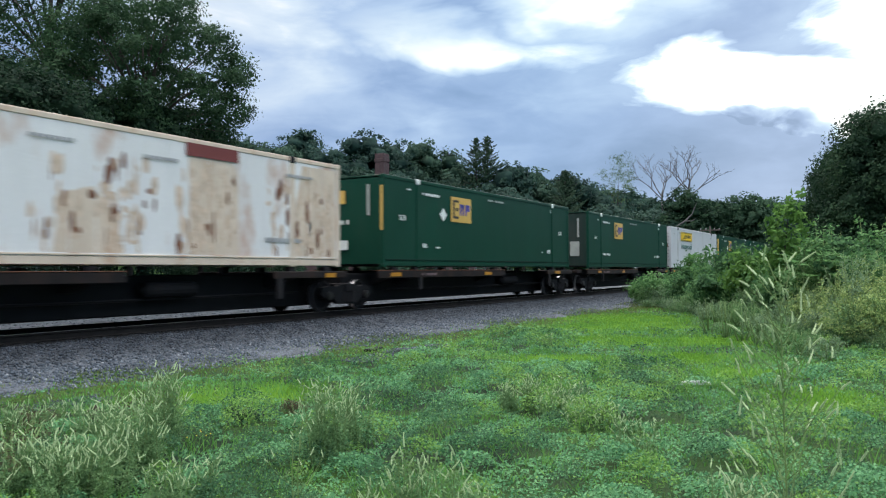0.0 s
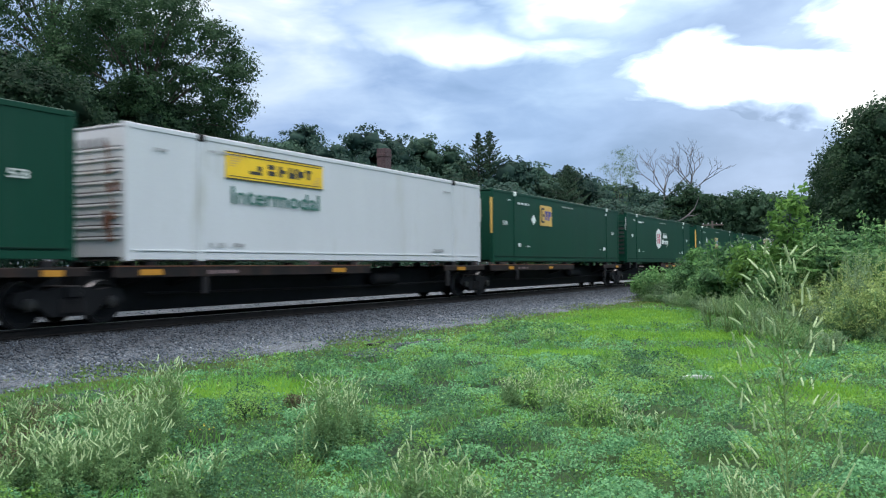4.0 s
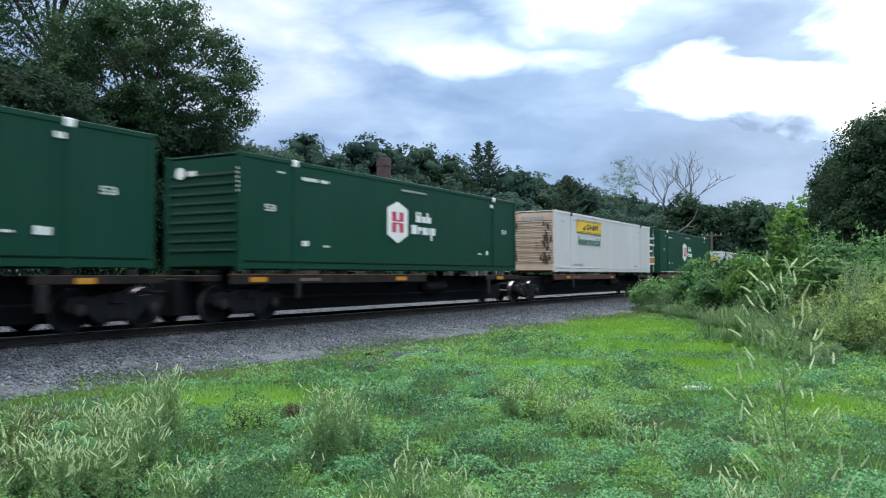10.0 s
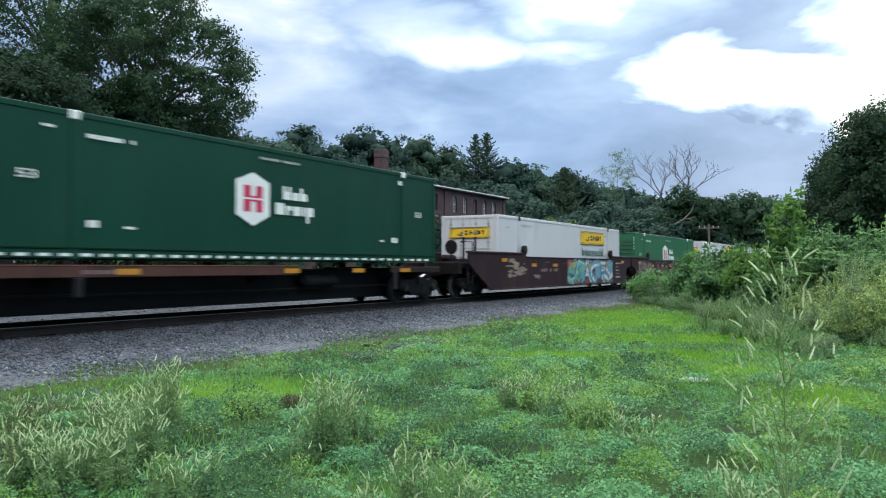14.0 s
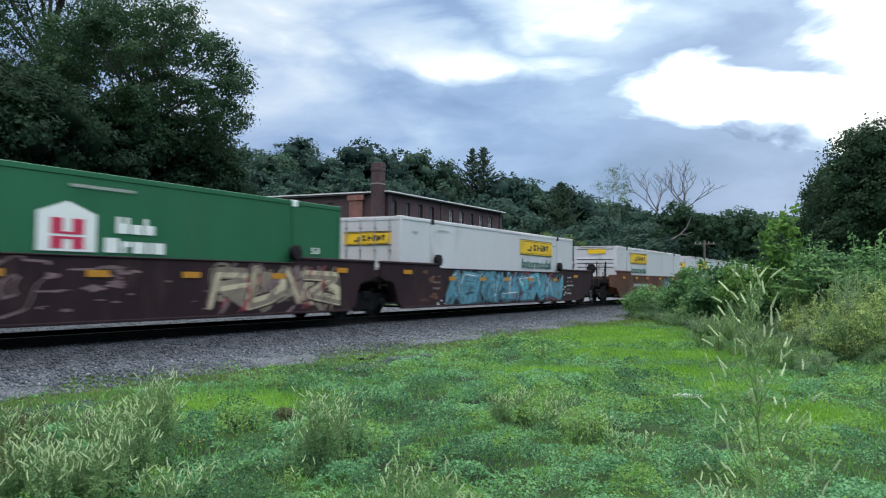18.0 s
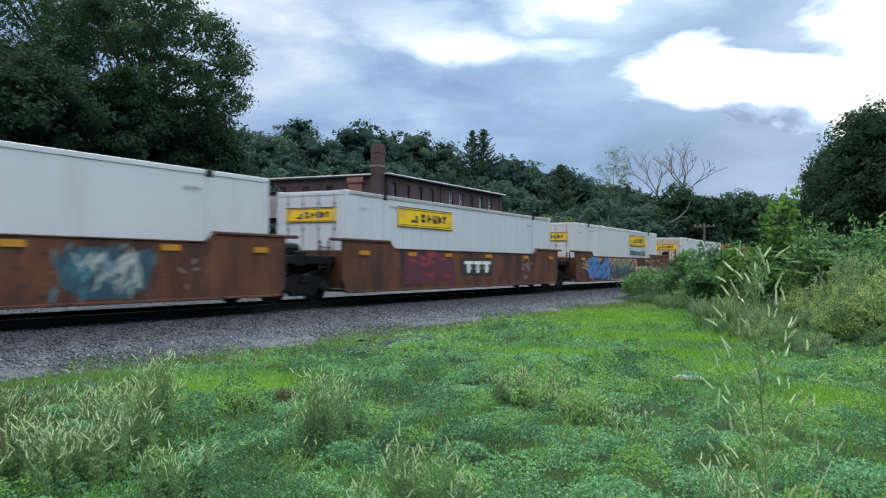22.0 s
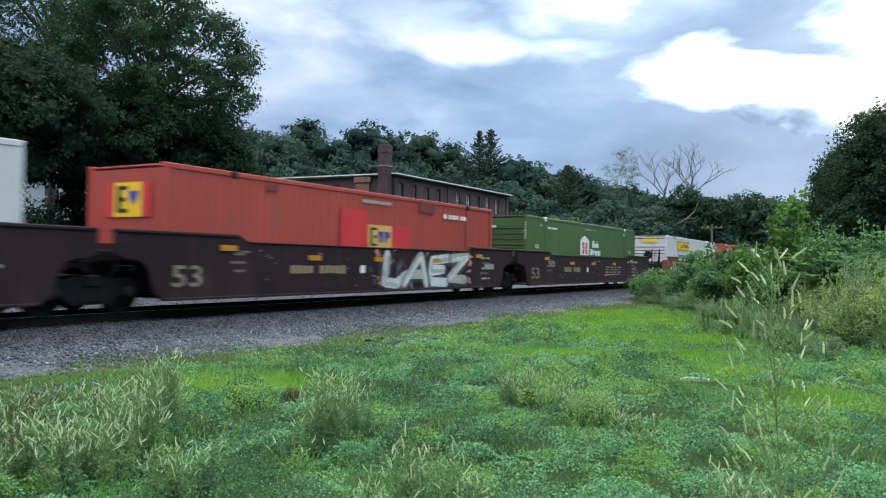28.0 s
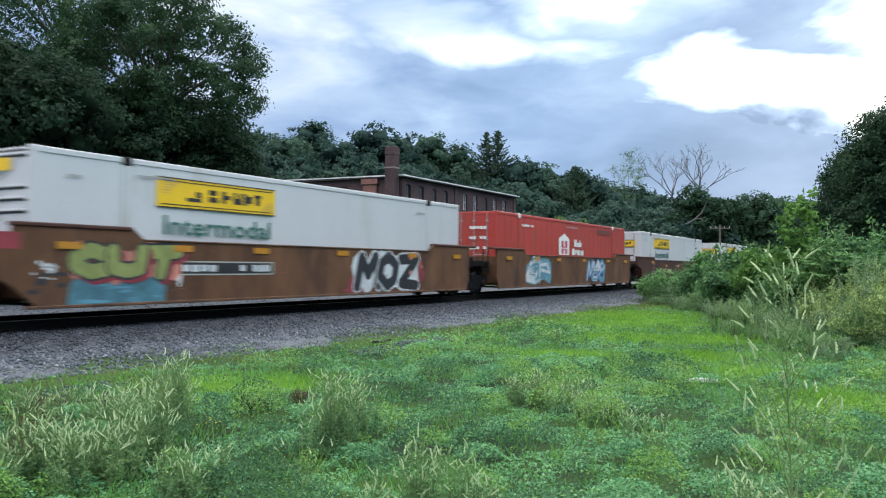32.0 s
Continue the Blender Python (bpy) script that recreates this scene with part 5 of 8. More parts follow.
def wheel_mesh():
    s = Shape().lathe([(0.06, -0.10), (0.15, -0.10), (0.16, -0.065), (0.34, -0.055), (0.36, -0.085), (0.44, -0.085), (0.447, 0.02), (0.478, 0.045), (0.47, 0.065), (0.36, 0.06), (0.16, 0.02), (0.1, 0.05)], (0, 0, 0), 1, 28)
    for k in range(4):
        a = k * math.pi / 2 + 0.4
        s.lathe([(0.03, -0.072), (0.03, -0.055)], (0.25 * math.cos(a), 0, 0.25 * math.sin(a)), 1, 8)
    me = s.mesh("wheel", M["truck"])
    # the tread is rolled bright
    me.materials.append(M["railhead"])
    for p in me.polygons:
        c = p.center
        if math.hypot(c.x, c.z) > 0.425 and abs(p.normal.y) < 0.7:
            p.material_index = 1
    return me


TRUCK_MESH = {}


def truck(parent, x):
    """A three-piece truck: cast side frames, springs, bolster, and two wheel pairs that roll."""
    if not TRUCK_MESH:
        TRUCK_MESH["wheel"] = wheel_mesh()
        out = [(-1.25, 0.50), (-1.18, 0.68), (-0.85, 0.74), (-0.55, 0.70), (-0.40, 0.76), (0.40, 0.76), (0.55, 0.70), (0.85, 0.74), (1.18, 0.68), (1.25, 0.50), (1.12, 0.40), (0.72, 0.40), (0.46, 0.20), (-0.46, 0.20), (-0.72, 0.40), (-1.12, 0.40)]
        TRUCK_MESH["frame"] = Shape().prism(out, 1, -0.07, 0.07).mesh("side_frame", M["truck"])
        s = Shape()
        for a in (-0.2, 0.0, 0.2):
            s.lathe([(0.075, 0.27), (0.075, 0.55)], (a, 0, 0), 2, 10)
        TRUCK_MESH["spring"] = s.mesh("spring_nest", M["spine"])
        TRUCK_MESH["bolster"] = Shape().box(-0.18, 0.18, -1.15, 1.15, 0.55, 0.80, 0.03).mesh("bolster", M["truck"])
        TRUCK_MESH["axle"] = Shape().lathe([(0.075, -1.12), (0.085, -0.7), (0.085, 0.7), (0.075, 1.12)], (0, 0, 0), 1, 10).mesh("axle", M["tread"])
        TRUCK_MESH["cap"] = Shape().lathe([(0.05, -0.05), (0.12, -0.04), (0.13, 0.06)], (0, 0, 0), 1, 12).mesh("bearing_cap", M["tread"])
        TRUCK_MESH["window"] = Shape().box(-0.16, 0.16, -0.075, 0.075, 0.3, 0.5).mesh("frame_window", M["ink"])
    t = new("truck")
    t.parent = parent
    t.location = (x, BOX_W / 2, RAIL_TOP - CAR_Z)
    t.empty_display_size = 0.2
    tagged(t, "dark cast-steel truck with two wheel pairs")

    def sub(name, key, loc):
        ob = new(name, TRUCK_MESH[key])
        ob.parent = t
        ob.location = loc
        return ob
    for side in (-1, 1):
        sub("side_frame", "frame", (0, side * 1.0, 0))
        sub("spring_nest", "spring", (0, side * 1.06, 0))
        for a in (-0.90, 0.90):
            sub("bearing_cap", "cap", (a, side * 1.09, 0.45)).rotation_euler = (0, 0, 0 if side < 0 else math.pi)
    sub("bolster", "bolster", (0, 0, 0))
    for a in (-0.90, 0.90):
        sub("axle", "axle", (a, 0, 0.447))
        for side in (-1, 1):
            w = sub("wheel", "wheel", (a, side * 0.75, 0.447))
            if side > 0:
                w.scale = (1, -1, 1)
    return t


def spine_car(k, x, gap, mat_seed, lead_end):
    """One platform of a spine car under a container; its truck stands in the gap ahead of it."""
    r = random.Random(mat_seed)
    y0 = SIDE_Y
    t = thing("spine_car", "grimy spine car platform with rusty side sills and orange reflectors", "railway car", (x, y0, CAR_Z), "platforms of the train")
    rolling(t, x, y0, CAR_Z)
    W, L = BOX_W, BOX_L
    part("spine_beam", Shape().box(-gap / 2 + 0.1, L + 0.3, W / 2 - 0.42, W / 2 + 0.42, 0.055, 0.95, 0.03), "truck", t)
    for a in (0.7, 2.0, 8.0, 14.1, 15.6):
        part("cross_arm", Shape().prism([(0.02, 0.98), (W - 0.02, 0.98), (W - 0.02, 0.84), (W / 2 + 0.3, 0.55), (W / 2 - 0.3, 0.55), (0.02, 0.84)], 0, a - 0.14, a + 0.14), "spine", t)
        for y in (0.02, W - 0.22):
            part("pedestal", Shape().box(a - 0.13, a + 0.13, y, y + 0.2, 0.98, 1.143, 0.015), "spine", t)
    # the long sill runs along the front half of the platform, or the rear half of its neighbour
    a0, a1 = (7.36, 16.3) if k == 6 else (-0.35, 8.75)
    tone = "welldark" if k in (7, 9, 10) else "sillred"
    for y in (-0.06, W - 0.02):
        part("side_sill", Shape().box(a0, a1, y, y + 0.08, 0.80, 1.03, 0.012), tone, t, "rusty side sill")
        if k != 6:
            part("rear_sill", Shape().box(13.3, 16.4, y, y + 0.08, 0.84, 1.02, 0.012), "sillred", t)
        part("foot_rail", Shape().box(a0, a1, y - 0.01, y + 0.09, 1.033, 1.05), "rust", t, "thin worn edge of the sill")
        part("guide_leg", Shape().box(2.05, 2.25, y - 0.01, y + 0.07, 0.40, 0.8, 0.02), "spine", t)
        part("guide_leg", Shape().box(13.4, 13.65, y - 0.01, y + 0.07, 0.30, 0.84, 0.02), "spine", t)
    for a in {1: (15.4,), 6: (8.6, 10.5, 12.75, 15.6), 7: (1.1, 3.5, 7.9, 14.2), 9: (1.2, 7.9, 15.4), 10: (3.0, 8.2, 11.2, 13.8)}.get(k, (1.3, 5.6, 15.4) if k % 2 else (0.3, 6.9, 14.2)):
        part("reflector", Shape().box(a, a + (0.45 if k % 2 else 0.6), -0.072, -0.062, 0.85, 0.97), "orange", t)
    bars(t, 2.2, 0.86, 3.2, 0.95, 8, "faintspray", lift=0.066, seed=k)
    part("air_tank", Shape().lathe([(0.05, 9.7), (0.18, 9.8), (0.18, 11.2), (0.05, 11.3)], (0, 0.65, 0.62), 0, 14), "spine", t)
    part("brake_beam", Shape().tube([(1.0, 0.6, 0.45), (8.0, 0.7, 0.40), (15.0, 0.6, 0.45)], 0.03, 6), "spine", t)
    if lead_end:
        truck(t, 0.58)
        part("coupler", Shape().box(-gap / 2 - 0.15, -0.3, W / 2 - 0.12, W / 2 + 0.12, 0.40, 0.66, 0.03), "truck", t)
        part("end_beam", Shape().box(-gap / 2 + 0.35, -0.36, 0.25, W - 0.25, 0.86, 1.02, 0.02), "sillred", t, "rusty end beam over the coupler")
    else:
        truck(t, -gap / 2 - 0.45 if gap > 1.9 else -gap / 2 - 0.5)
    return t


def tail_truck(t, at):
    truck(t, at)
    part("coupler", Shape().box(16.3, 17.4, BOX_W / 2 - 0.12, BOX_W / 2 + 0.12, 0.40, 0.66, 0.03), "truck", t)


# bent strokes that sprayed pieces are made of, in a unit square
HOOK = [(0.05, 1.0), (0.12, 0.05), (0.62, 0.02), (0.98, 0.32)]
BOLT = [(0.0, 0.02), (0.28, 0.98), (0.5, 0.2), (0.75, 1.0), (1.0, 0.05)]
WAVE = [(0.95, 0.86), (0.4, 1.0), (0.06, 0.74), (0.5, 0.52), (0.94, 0.28), (0.6, 0.0), (0.03, 0.1)]
LOOP = [(0.1, 0.0), (0.12, 1.0), (0.8, 0.96), (0.84, 0.55), (0.2, 0.5), (0.98, 0.0)]
RING = [(0.5, 1.0), (0.1, 0.78), (0.06, 0.3), (0.45, 0.0), (0.88, 0.22), (0.92, 0.72), (0.5, 1.0)]
ZED = [(0.03, 0.92), (0.92, 1.0), (0.12, 0.1), (0.98, 0.02)]
FORK = [(0.95, 1.0), (0.1, 0.92), (0.1, 0.5), (0.72, 0.54), (0.1, 0.48), (0.08, 0.04), (1.0, 0.0)]
TEE = [(0.0, 0.95), (1.0, 1.0), (0.52, 0.96), (0.48, 0.0)]
PEAK = [(0.0, 0.0), (0.45, 1.0), (0.6, 0.98), (1.0, 0.0), (0.8, 0.36), (0.22, 0.36)]
CUP = [(0.05, 1.0), (0.08, 0.2), (0.5, 0.0), (0.9, 0.2), (0.95, 1.0)]
SICKLE = [(0.95, 0.8), (0.5, 1.0), (0.08, 0.7), (0.06, 0.3), (0.5, 0.0), (0.98, 0.2)]
MAST = [(0.0, 0.0), (0.16, 1.0), (0.5, 0.35), (0.84, 1.0), (1.0, 0.0)]


def spray(t, x0, z0, x1, z1, fills, rim, seed, forms, ground=None, fat=0.24, shade=None, shine=None, slant=0.12, y=-0.226, plain=False):
    """A sprayed piece: a loose cloud behind, fat bent strokes with a rim and a drop shade, thin bright lines on them."""
    r = random.Random(seed)
    n, h = len(forms), z1 - z0
    w = (x1 - x0) / n
    layers, count = {}, [0]

    def put(poly, mat, lift):
        poly = [(min(max(a, x0 - 0.25), x1 + 0.25), min(max(b, 0.17), 1.405)) for a, b in poly]
        count[0] += 1
        d = lift + 0.000012 * (count[0] % 60)
        layers.setdefault(mat, Shape()).prism(poly, 1, y - d - 0.0006, y - d)

    def line(pts, th, mat, lift):
        for a, b in zip(pts, pts[1:]):
            d = Vector((b[0] - a[0], b[1] - a[1]))
            if d.length > 0.01:
                q = Vector((-d.y, d.x)).normalized() * th / 2
                put([(a[0] - q.x, a[1] - q.y), (b[0] - q.x, b[1] - q.y), (b[0] + q.x, b[1] + q.y), (a[0] + q.x, a[1] + q.y)], mat, lift)
        for a in pts:
            put([(a[0] + th * 0.5 * math.cos(u * math.pi / 4), a[1] + th * 0.5 * math.sin(u * math.pi / 4)) for u in range(8)], mat, lift)
    if ground:
        for k in range(3 * n):
            cx, cz = x0 + (x1 - x0) * (k + 0.5) / (3 * n), (z0 + z1) / 2 + r.uniform(-0.2, 0.2) * h
            rx, rz = w * r.uniform(0.25, 0.42), h * r.uniform(0.3, 0.5)
            put([(cx + rx * r.uniform(0.8, 1.1) * math.cos(u * 0.63), cz + rz * r.uniform(0.8, 1.1) * math.sin(u * 0.63)) for u in range(10)], ground[k % len(ground)], 0.001)
    th = min(w, h) * fat
    for i, form in enumerate(forms):
        gx, gz, gw, gh = x0 + i * w + 0.06 * w, z0 + th * 0.55 + r.uniform(0, 0.05) * h, w * r.uniform(0.86, 1.0), h - th * 1.1 - r.uniform(0, 0.06) * h
        lift = 0.003 + 0.004 * (i % 2)
        if not plain:
            # loose crossing strokes, turned over at will
            up, over = r.random() < 0.5, r.random() < 0.5
            form = [((1 - a if over else a) + r.uniform(-0.16, 0.16), min(max((1 - b if up else b) + r.uniform(-0.14, 0.14), 0.0), 1.0)) for a, b in form]
            form = form + [(r.uniform(0.9, 1.25), r.uniform(0.1, 0.9)), (r.uniform(0.5, 0.8), r.uniform(0.1, 0.9))]
            gx, gw = gx - 0.16 * w, gw * 1.3
        pts = [(gx + a * gw + slant * (b - 0.5) * gh + r.uniform(-0.04, 0.04) * w, gz + b * gh + r.uniform(-0.03, 0.03) * h) for a, b in form]
        if shade:
            line([(a + th * 0.38, b - th * 0.3) for a, b in pts], th * 1.2, shade, lift)
        line(pts, th * 1.34, rim, lift + 0.0009)
        line(pts, th, fills[i % len(fills)], lift + 0.0018)
        if len(fills) > 1:
            line([(a + 0.1 * th, b - 0.16 * th) for a, b in pts[:len(pts) // 2 + 1]], th * 0.42, fills[(i + 1) % len(fills)], lift + 0.0027)
        if shine:
            line([(a - 0.2 * th, b + 0.2 * th) for a, b in pts[:3]], th * 0.13, shine, lift + 0.0034)
    for mat, shape in layers.items():
        tagged(part("spray_painting", shape, mat, t), kind="stuff")


def smudge(t, x0, z0, x1, z1, mat, seed, n=10, y=-0.2225):
    """Worn, half-cleaned paint: ragged thin patches."""
    r = random.Random(seed)
    s = Shape()
    for k in range(n):
        cx, cz = r.uniform(x0, x1), r.uniform(z0, z1)
        rx, rz = (x1 - x0) * r.uniform(0.08, 0.22), (z1 - z0) * r.uniform(0.05, 0.16)
        s.prism([(cx + rx * r.uniform(0.35, 1.1) * math.cos(u * 0.57), min(max(cz + rz * r.uniform(0.35, 1.1) * math.sin(u * 0.57), 0.17), 1.4)) for u in range(11)], 1, y - 0.0004 - 0.00003 * k, y - 0.00003 * k)
    tagged(part("worn_paint", s, mat, t), kind="stuff")


def blots(t, x0, z0, x1, z1, mats, seed, n=40, size=0.5, y=-0.2365):
    """Shards and drips of many colours that cross and break up a sprayed piece."""
    r = random.Random(seed)
    layers = {}
    for k in range(n):
        cx, cz, a = r.uniform(x0, x1), r.uniform(z0, z1), r.uniform(0.5, 2.2)
        le, th = size * r.uniform(0.35, 1.0), size * r.uniform(0.07, 0.24)
        u, v = (math.cos(a), math.sin(a)), (-math.sin(a), math.cos(a))
        out = [(-0.5, 0.0), (-0.15, -0.5 * r.random()), (0.3, -0.45), (0.55, 0.1 * r.random()), (0.2, 0.5), (-0.25, 0.4 * r.random() + 0.1)]
        poly = [(min(max(cx + p * le * u[0] + q * th * v[0], x0), x1), min(max(cz + p * le * u[1] + q * th * v[1], 0.17), 1.405)) for p, q in out]
        layers.setdefault(mats[k % len(mats)], Shape()).prism(poly, 1, y - 0.00004 * k - 0.0003, y - 0.00004 * k)
    for mat, shape in layers.items():
        tagged(part("spray_painting", shape, mat, t), kind="stuff")


def well_car(k, x, mat, front, back, art):
    """One well of an articulated car. front / back: 'art' where it shares a truck, 'end' where a coupler follows."""
    y0 = SIDE_Y
    t = thing("well_car", {"wellmaroon": "maroon steel well car", "welldark": "dark brown steel well car", "wellbrown": "rusty brown steel well car", "welltan": "tan-brown steel well car"}[mat] + " with spray paint on its side", "railway car", (x, y0, CAR_Z), "platforms of the train")
    rolling(t, x, y0, CAR_Z)
    W, L = BOX_W, BOX_L
    lo, hi = 0.12, 1.45
    # maroon cars and coupler ends reach out over the trucks; the brown cars stop short at their shared trucks
    over = mat in ("wellmaroon", "welldark")
    rise = 1.60 if over else 1.68
    f0 = (-2.95 if over else -1.94) if front == "end" else -1.45 if over else -0.42
    b0 = L + (2.2 if back == "end" else 1.45 if over else 0.42)
    stepped = front == "end" and not over
    arch = 1.0

    def foot(edge, s, base):
        """The lower corner: a curve round the wheels, or a short bevel."""
        if (front if s < 0 else back) == "end":
            # a long slant under the coupler end
            if over and s < 0:
                return [(edge, 1.14), (-2.37, 0.80), (-1.5, 0.36), (-1.17, lo)]
            if s < 0:
                return [(edge, 0.80), (-1.72, 0.76), (-0.8, 0.70), (-0.46, 0.51), (-0.2, 0.3), (0.04, lo)]
            return [(edge, 0.84), (L + 1.6, 0.46), (L + 1.07, 0.25), (L + 0.25, lo)]
        if abs(edge - base) > 1:
            return [(edge, arch + 0.1), (edge - s * 0.25, arch), (base + s * 0.95, arch), (base + s * 0.72, arch - 0.10), (base + s * 0.58, arch - 0.32), (base + s * 0.48, lo + 0.22), (base + s * 0.22, lo)]
        return [(edge, lo + 0.35), (edge - s * 0.2, lo)]
    out = foot(f0, -1, 0.0) + foot(b0, 1, L)[::-1] + [(b0, rise - 0.04), (14.1, rise), (13.8, hi), (2.35, hi), (2.05, rise)] + ([(-0.48, rise), (-0.50, 1.44), (f0, 1.43)] if stepped else [(f0, rise - 0.04)])
    for side, y in (("near", -0.22), ("far", W + 0.14)):
        part("side_panel", Shape().prism(out, 1, y, y + 0.08), mat, t)
        part("top_chord", Shape().box(2.36, 13.79, y - 0.03, y + 0.1, hi - 0.035, hi + 0.004, 0.012), mat, t)
        part("bottom_chord", Shape().box(-0.2, L + 0.2, y - 0.025, y + 0.1, lo - 0.01, lo + 0.05, 0.012), mat, t)
        for a, b in ((-0.5 if stepped else f0 - (0.0 if over else 0.5), 2.06), (14.09, b0 + (0.0 if over else 0.5))):
            part("end_chord", Shape().box(a, b, y - 0.035, y + 0.16, rise - 0.07, rise + 0.012, 0.02), "welldark" if mat in ("wellbrown", "welltan") else mat, t)
    for a in np.linspace(0.6, L - 0.6, 5):
        part("cross_member", Shape().box(a - 0.12, a + 0.12, -0.14, W + 0.14, lo, lo + 0.06), "spine", t)
    for a in (0, L):
        s = 1 if a else -1
        part("end_bulkhead", Shape().box(*sorted((a + s * 0.06, a + s * 0.14)), -0.12, W + 0.12, 0.3, 1.35, 0.01), mat, t)
        part("end_deck", Shape().box(*sorted((a + s * 0.15, a + s * (1.45 if (front if s < 0 else back) == "art" else 3.2))), 0.25, W - 0.25, 0.95, 1.18, 0.02), "spine", t)
    if k in (11, 12, 13):
        for a in (2.2, 13.95):
            part("guide_knob", Shape().lathe([(0.1, -0.26), (0.2, -0.24), (0.2, -0.1), (0.1, -0.08)], (a, 0, 1.72), 1, 14), "spine", t, "round container guide")
    amber = (0.05, 3.13, 5.59, 7.81, 10.25, 13.2, 15.9) if k in (11, 12, 13) else (1.67, 4.9, 8.0, 11.44, 14.6) if over else (0.6, 3.38, 5.83, 9.1, 12.75, 15.6)
    for a in amber:
        out_y, up = (-0.262, 1.22) if not 2.0 < a < 13.8 else (-0.242, 1.03 if over else 1.22)
        part("reflector", Shape().box(a - 0.26, a + 0.26, out_y, out_y + (0.008 if out_y < -0.25 else 0.02), up, up + 0.135), "orange", t)
    if front == "end":
        truck(t, -1.72)
        part("end_sill", Shape().box(-3.3, -3.1, 0.0, W, 0.75, 1.2, 0.02), "sillred", t)
        part("coupler", Shape().box(-4.0, -3.2, W / 2 - 0.12, W / 2 + 0.12, 0.40, 0.66, 0.03), "truck", t)
        part("brake_wheel", Shape().lathe([(0.24, -0.02), (0.27, 0.0), (0.24, 0.02)], (-3.0, 0.5, 1.75), 0, 18), "spine", t)
        part("brake_mast", Shape().box(-3.03, -2.97, 0.47, 0.53, 1.1, 1.75), "spine", t)
        for y in (0.02, W - 0.06):
            part("handrail", Shape().tube([(-3.15, y, 1.1), (-3.15, y, 1.95), (-2.2, y, 1.95), (-2.2, y, 1.1)], 0.022, 6), "spine", t)
        part("hand_post", Shape().box(-2.0, -1.93, 0.0, 0.06, 1.1, 2.15).box(-2.0, -1.93, 0.5, 0.56, 1.1, 2.15), "spine", t, "upright post on the end deck")
        part("air_cylinder", Shape().lathe([(0.05, -2.9), (0.13, -2.85), (0.13, -2.1), (0.05, -2.05)], (0, 0.9, 1.35), 0, 12), "spine", t)
        # the plate's pale colour stands in for light caught on metal
        part("end_platform", Shape().box(-1.5, -0.5, 0.05, 0.7, 1.70, 1.73), "palelettering", t, "grating over the truck, painted pale for caught light")
        for a in (-2.85, -2.45):
            part("side_ladder", Shape().box(a, a + 0.04, -0.12, -0.08, 0.35, 1.55), "spine", t)
        for q in range(4):
            part("ladder_rung", Shape().box(-2.81, -2.45, -0.115, -0.085, 0.45 + 0.3 * q, 0.475 + 0.3 * q), "tread", t)
    else:
        truck(t, -1.65)
        # ladder and brake gear over the shared truck
        for a in (-1.35, -0.95):
            part("side_ladder", Shape().box(a, a + 0.04, -0.1, -0.06, 0.75, 1.6), "spine", t)
        for q in range(3):
            part("ladder_rung", Shape().box(-1.31, -0.95, -0.095, -0.065, 0.85 + 0.28 * q, 0.875 + 0.28 * q), "tread", t)
        part("brake_cylinder", Shape().lathe([(0.05, -2.3), (0.14, -2.25), (0.14, -1.6), (0.05, -1.55)], (0, 0.55, 1.38), 0, 12), "truck", t)
        part("gear_box", Shape().box(-2.0, -1.5, 0.25, 0.8, 0.9, 1.3, 0.02), "truck", t)
    if back == "end":
        truck(t, L + 1.85)
        part("end_sill", Shape().box(L + 3.1, L + 3.3, 0.0, W, 0.75, 1.2, 0.02), "sillred", t)
        part("coupler", Shape().box(L + 3.2, L + 3.95, W / 2 - 0.12, W / 2 + 0.12, 0.40, 0.66, 0.03), "truck", t)
        for y in (0.02, W - 0.06):
            part("handrail", Shape().tube([(L + 2.1, y, 1.1), (L + 2.1, y, 1.95), (L + 3.15, y, 1.95), (L + 3.15, y, 1.1)], 0.022, 6), "spine", t)
        part("end_ladder", Shape().box(L + 1.9, L + 1.94, -0.2, -0.16, 0.4, 1.6).box(L + 2.3, L + 2.34, -0.2, -0.16, 0.4, 1.6).box(L + 1.94, L + 2.3, -0.19, -0.165, 0.6, 0.63).box(L + 1.94, L + 2.3, -0.19, -0.165, 0.9, 0.93).box(L + 1.94, L + 2.3, -0.19, -0.165, 1.2, 1.23), "spine", t, "side ladder")
        part("air_tank", Shape().lathe([(0.05, L + 1.05), (0.17, L + 1.12), (0.17, L + 2.3), (0.05, L + 2.38)], (0, 0.86, 1.9), 0, 16), "tread", t, "grey air tank on the end deck")
        part("tank_bracket", Shape().box(L + 1.3, L + 1.36, 0.72, 1.0, 1.17, 1.76).box(L + 2.05, L + 2.11, 0.72, 1.0, 1.17, 1.76), "spine", t)
        part("valve_box", Shape().box(L + 2.5, L + 2.85, 0.3, 0.7, 1.18, 1.62, 0.02), "truck", t)
    if mat in ("wellmaroon", "welldark"):
        # rows of small worn stencilling near both ends
        for q in range(5):
            bars(t, 14.75, 0.42 + 0.19 * q, 14.75 + 0.5 + 0.13 * ((q * 3 + k) % 4), 0.50 + 0.19 * q, 5 + (q + k) % 4, "faintspray" if q % 2 else "palelettering", lift=0.2225, seed=k * 9 + q)
            if q < 3:
                bars(t, 1.75, 0.72 + 0.2 * q, 2.25, 0.79 + 0.2 * q, 4, "faintspray", lift=0.2225, seed=k * 11 + q)
    r = random.Random(k * 31)
    scuff = Shape()
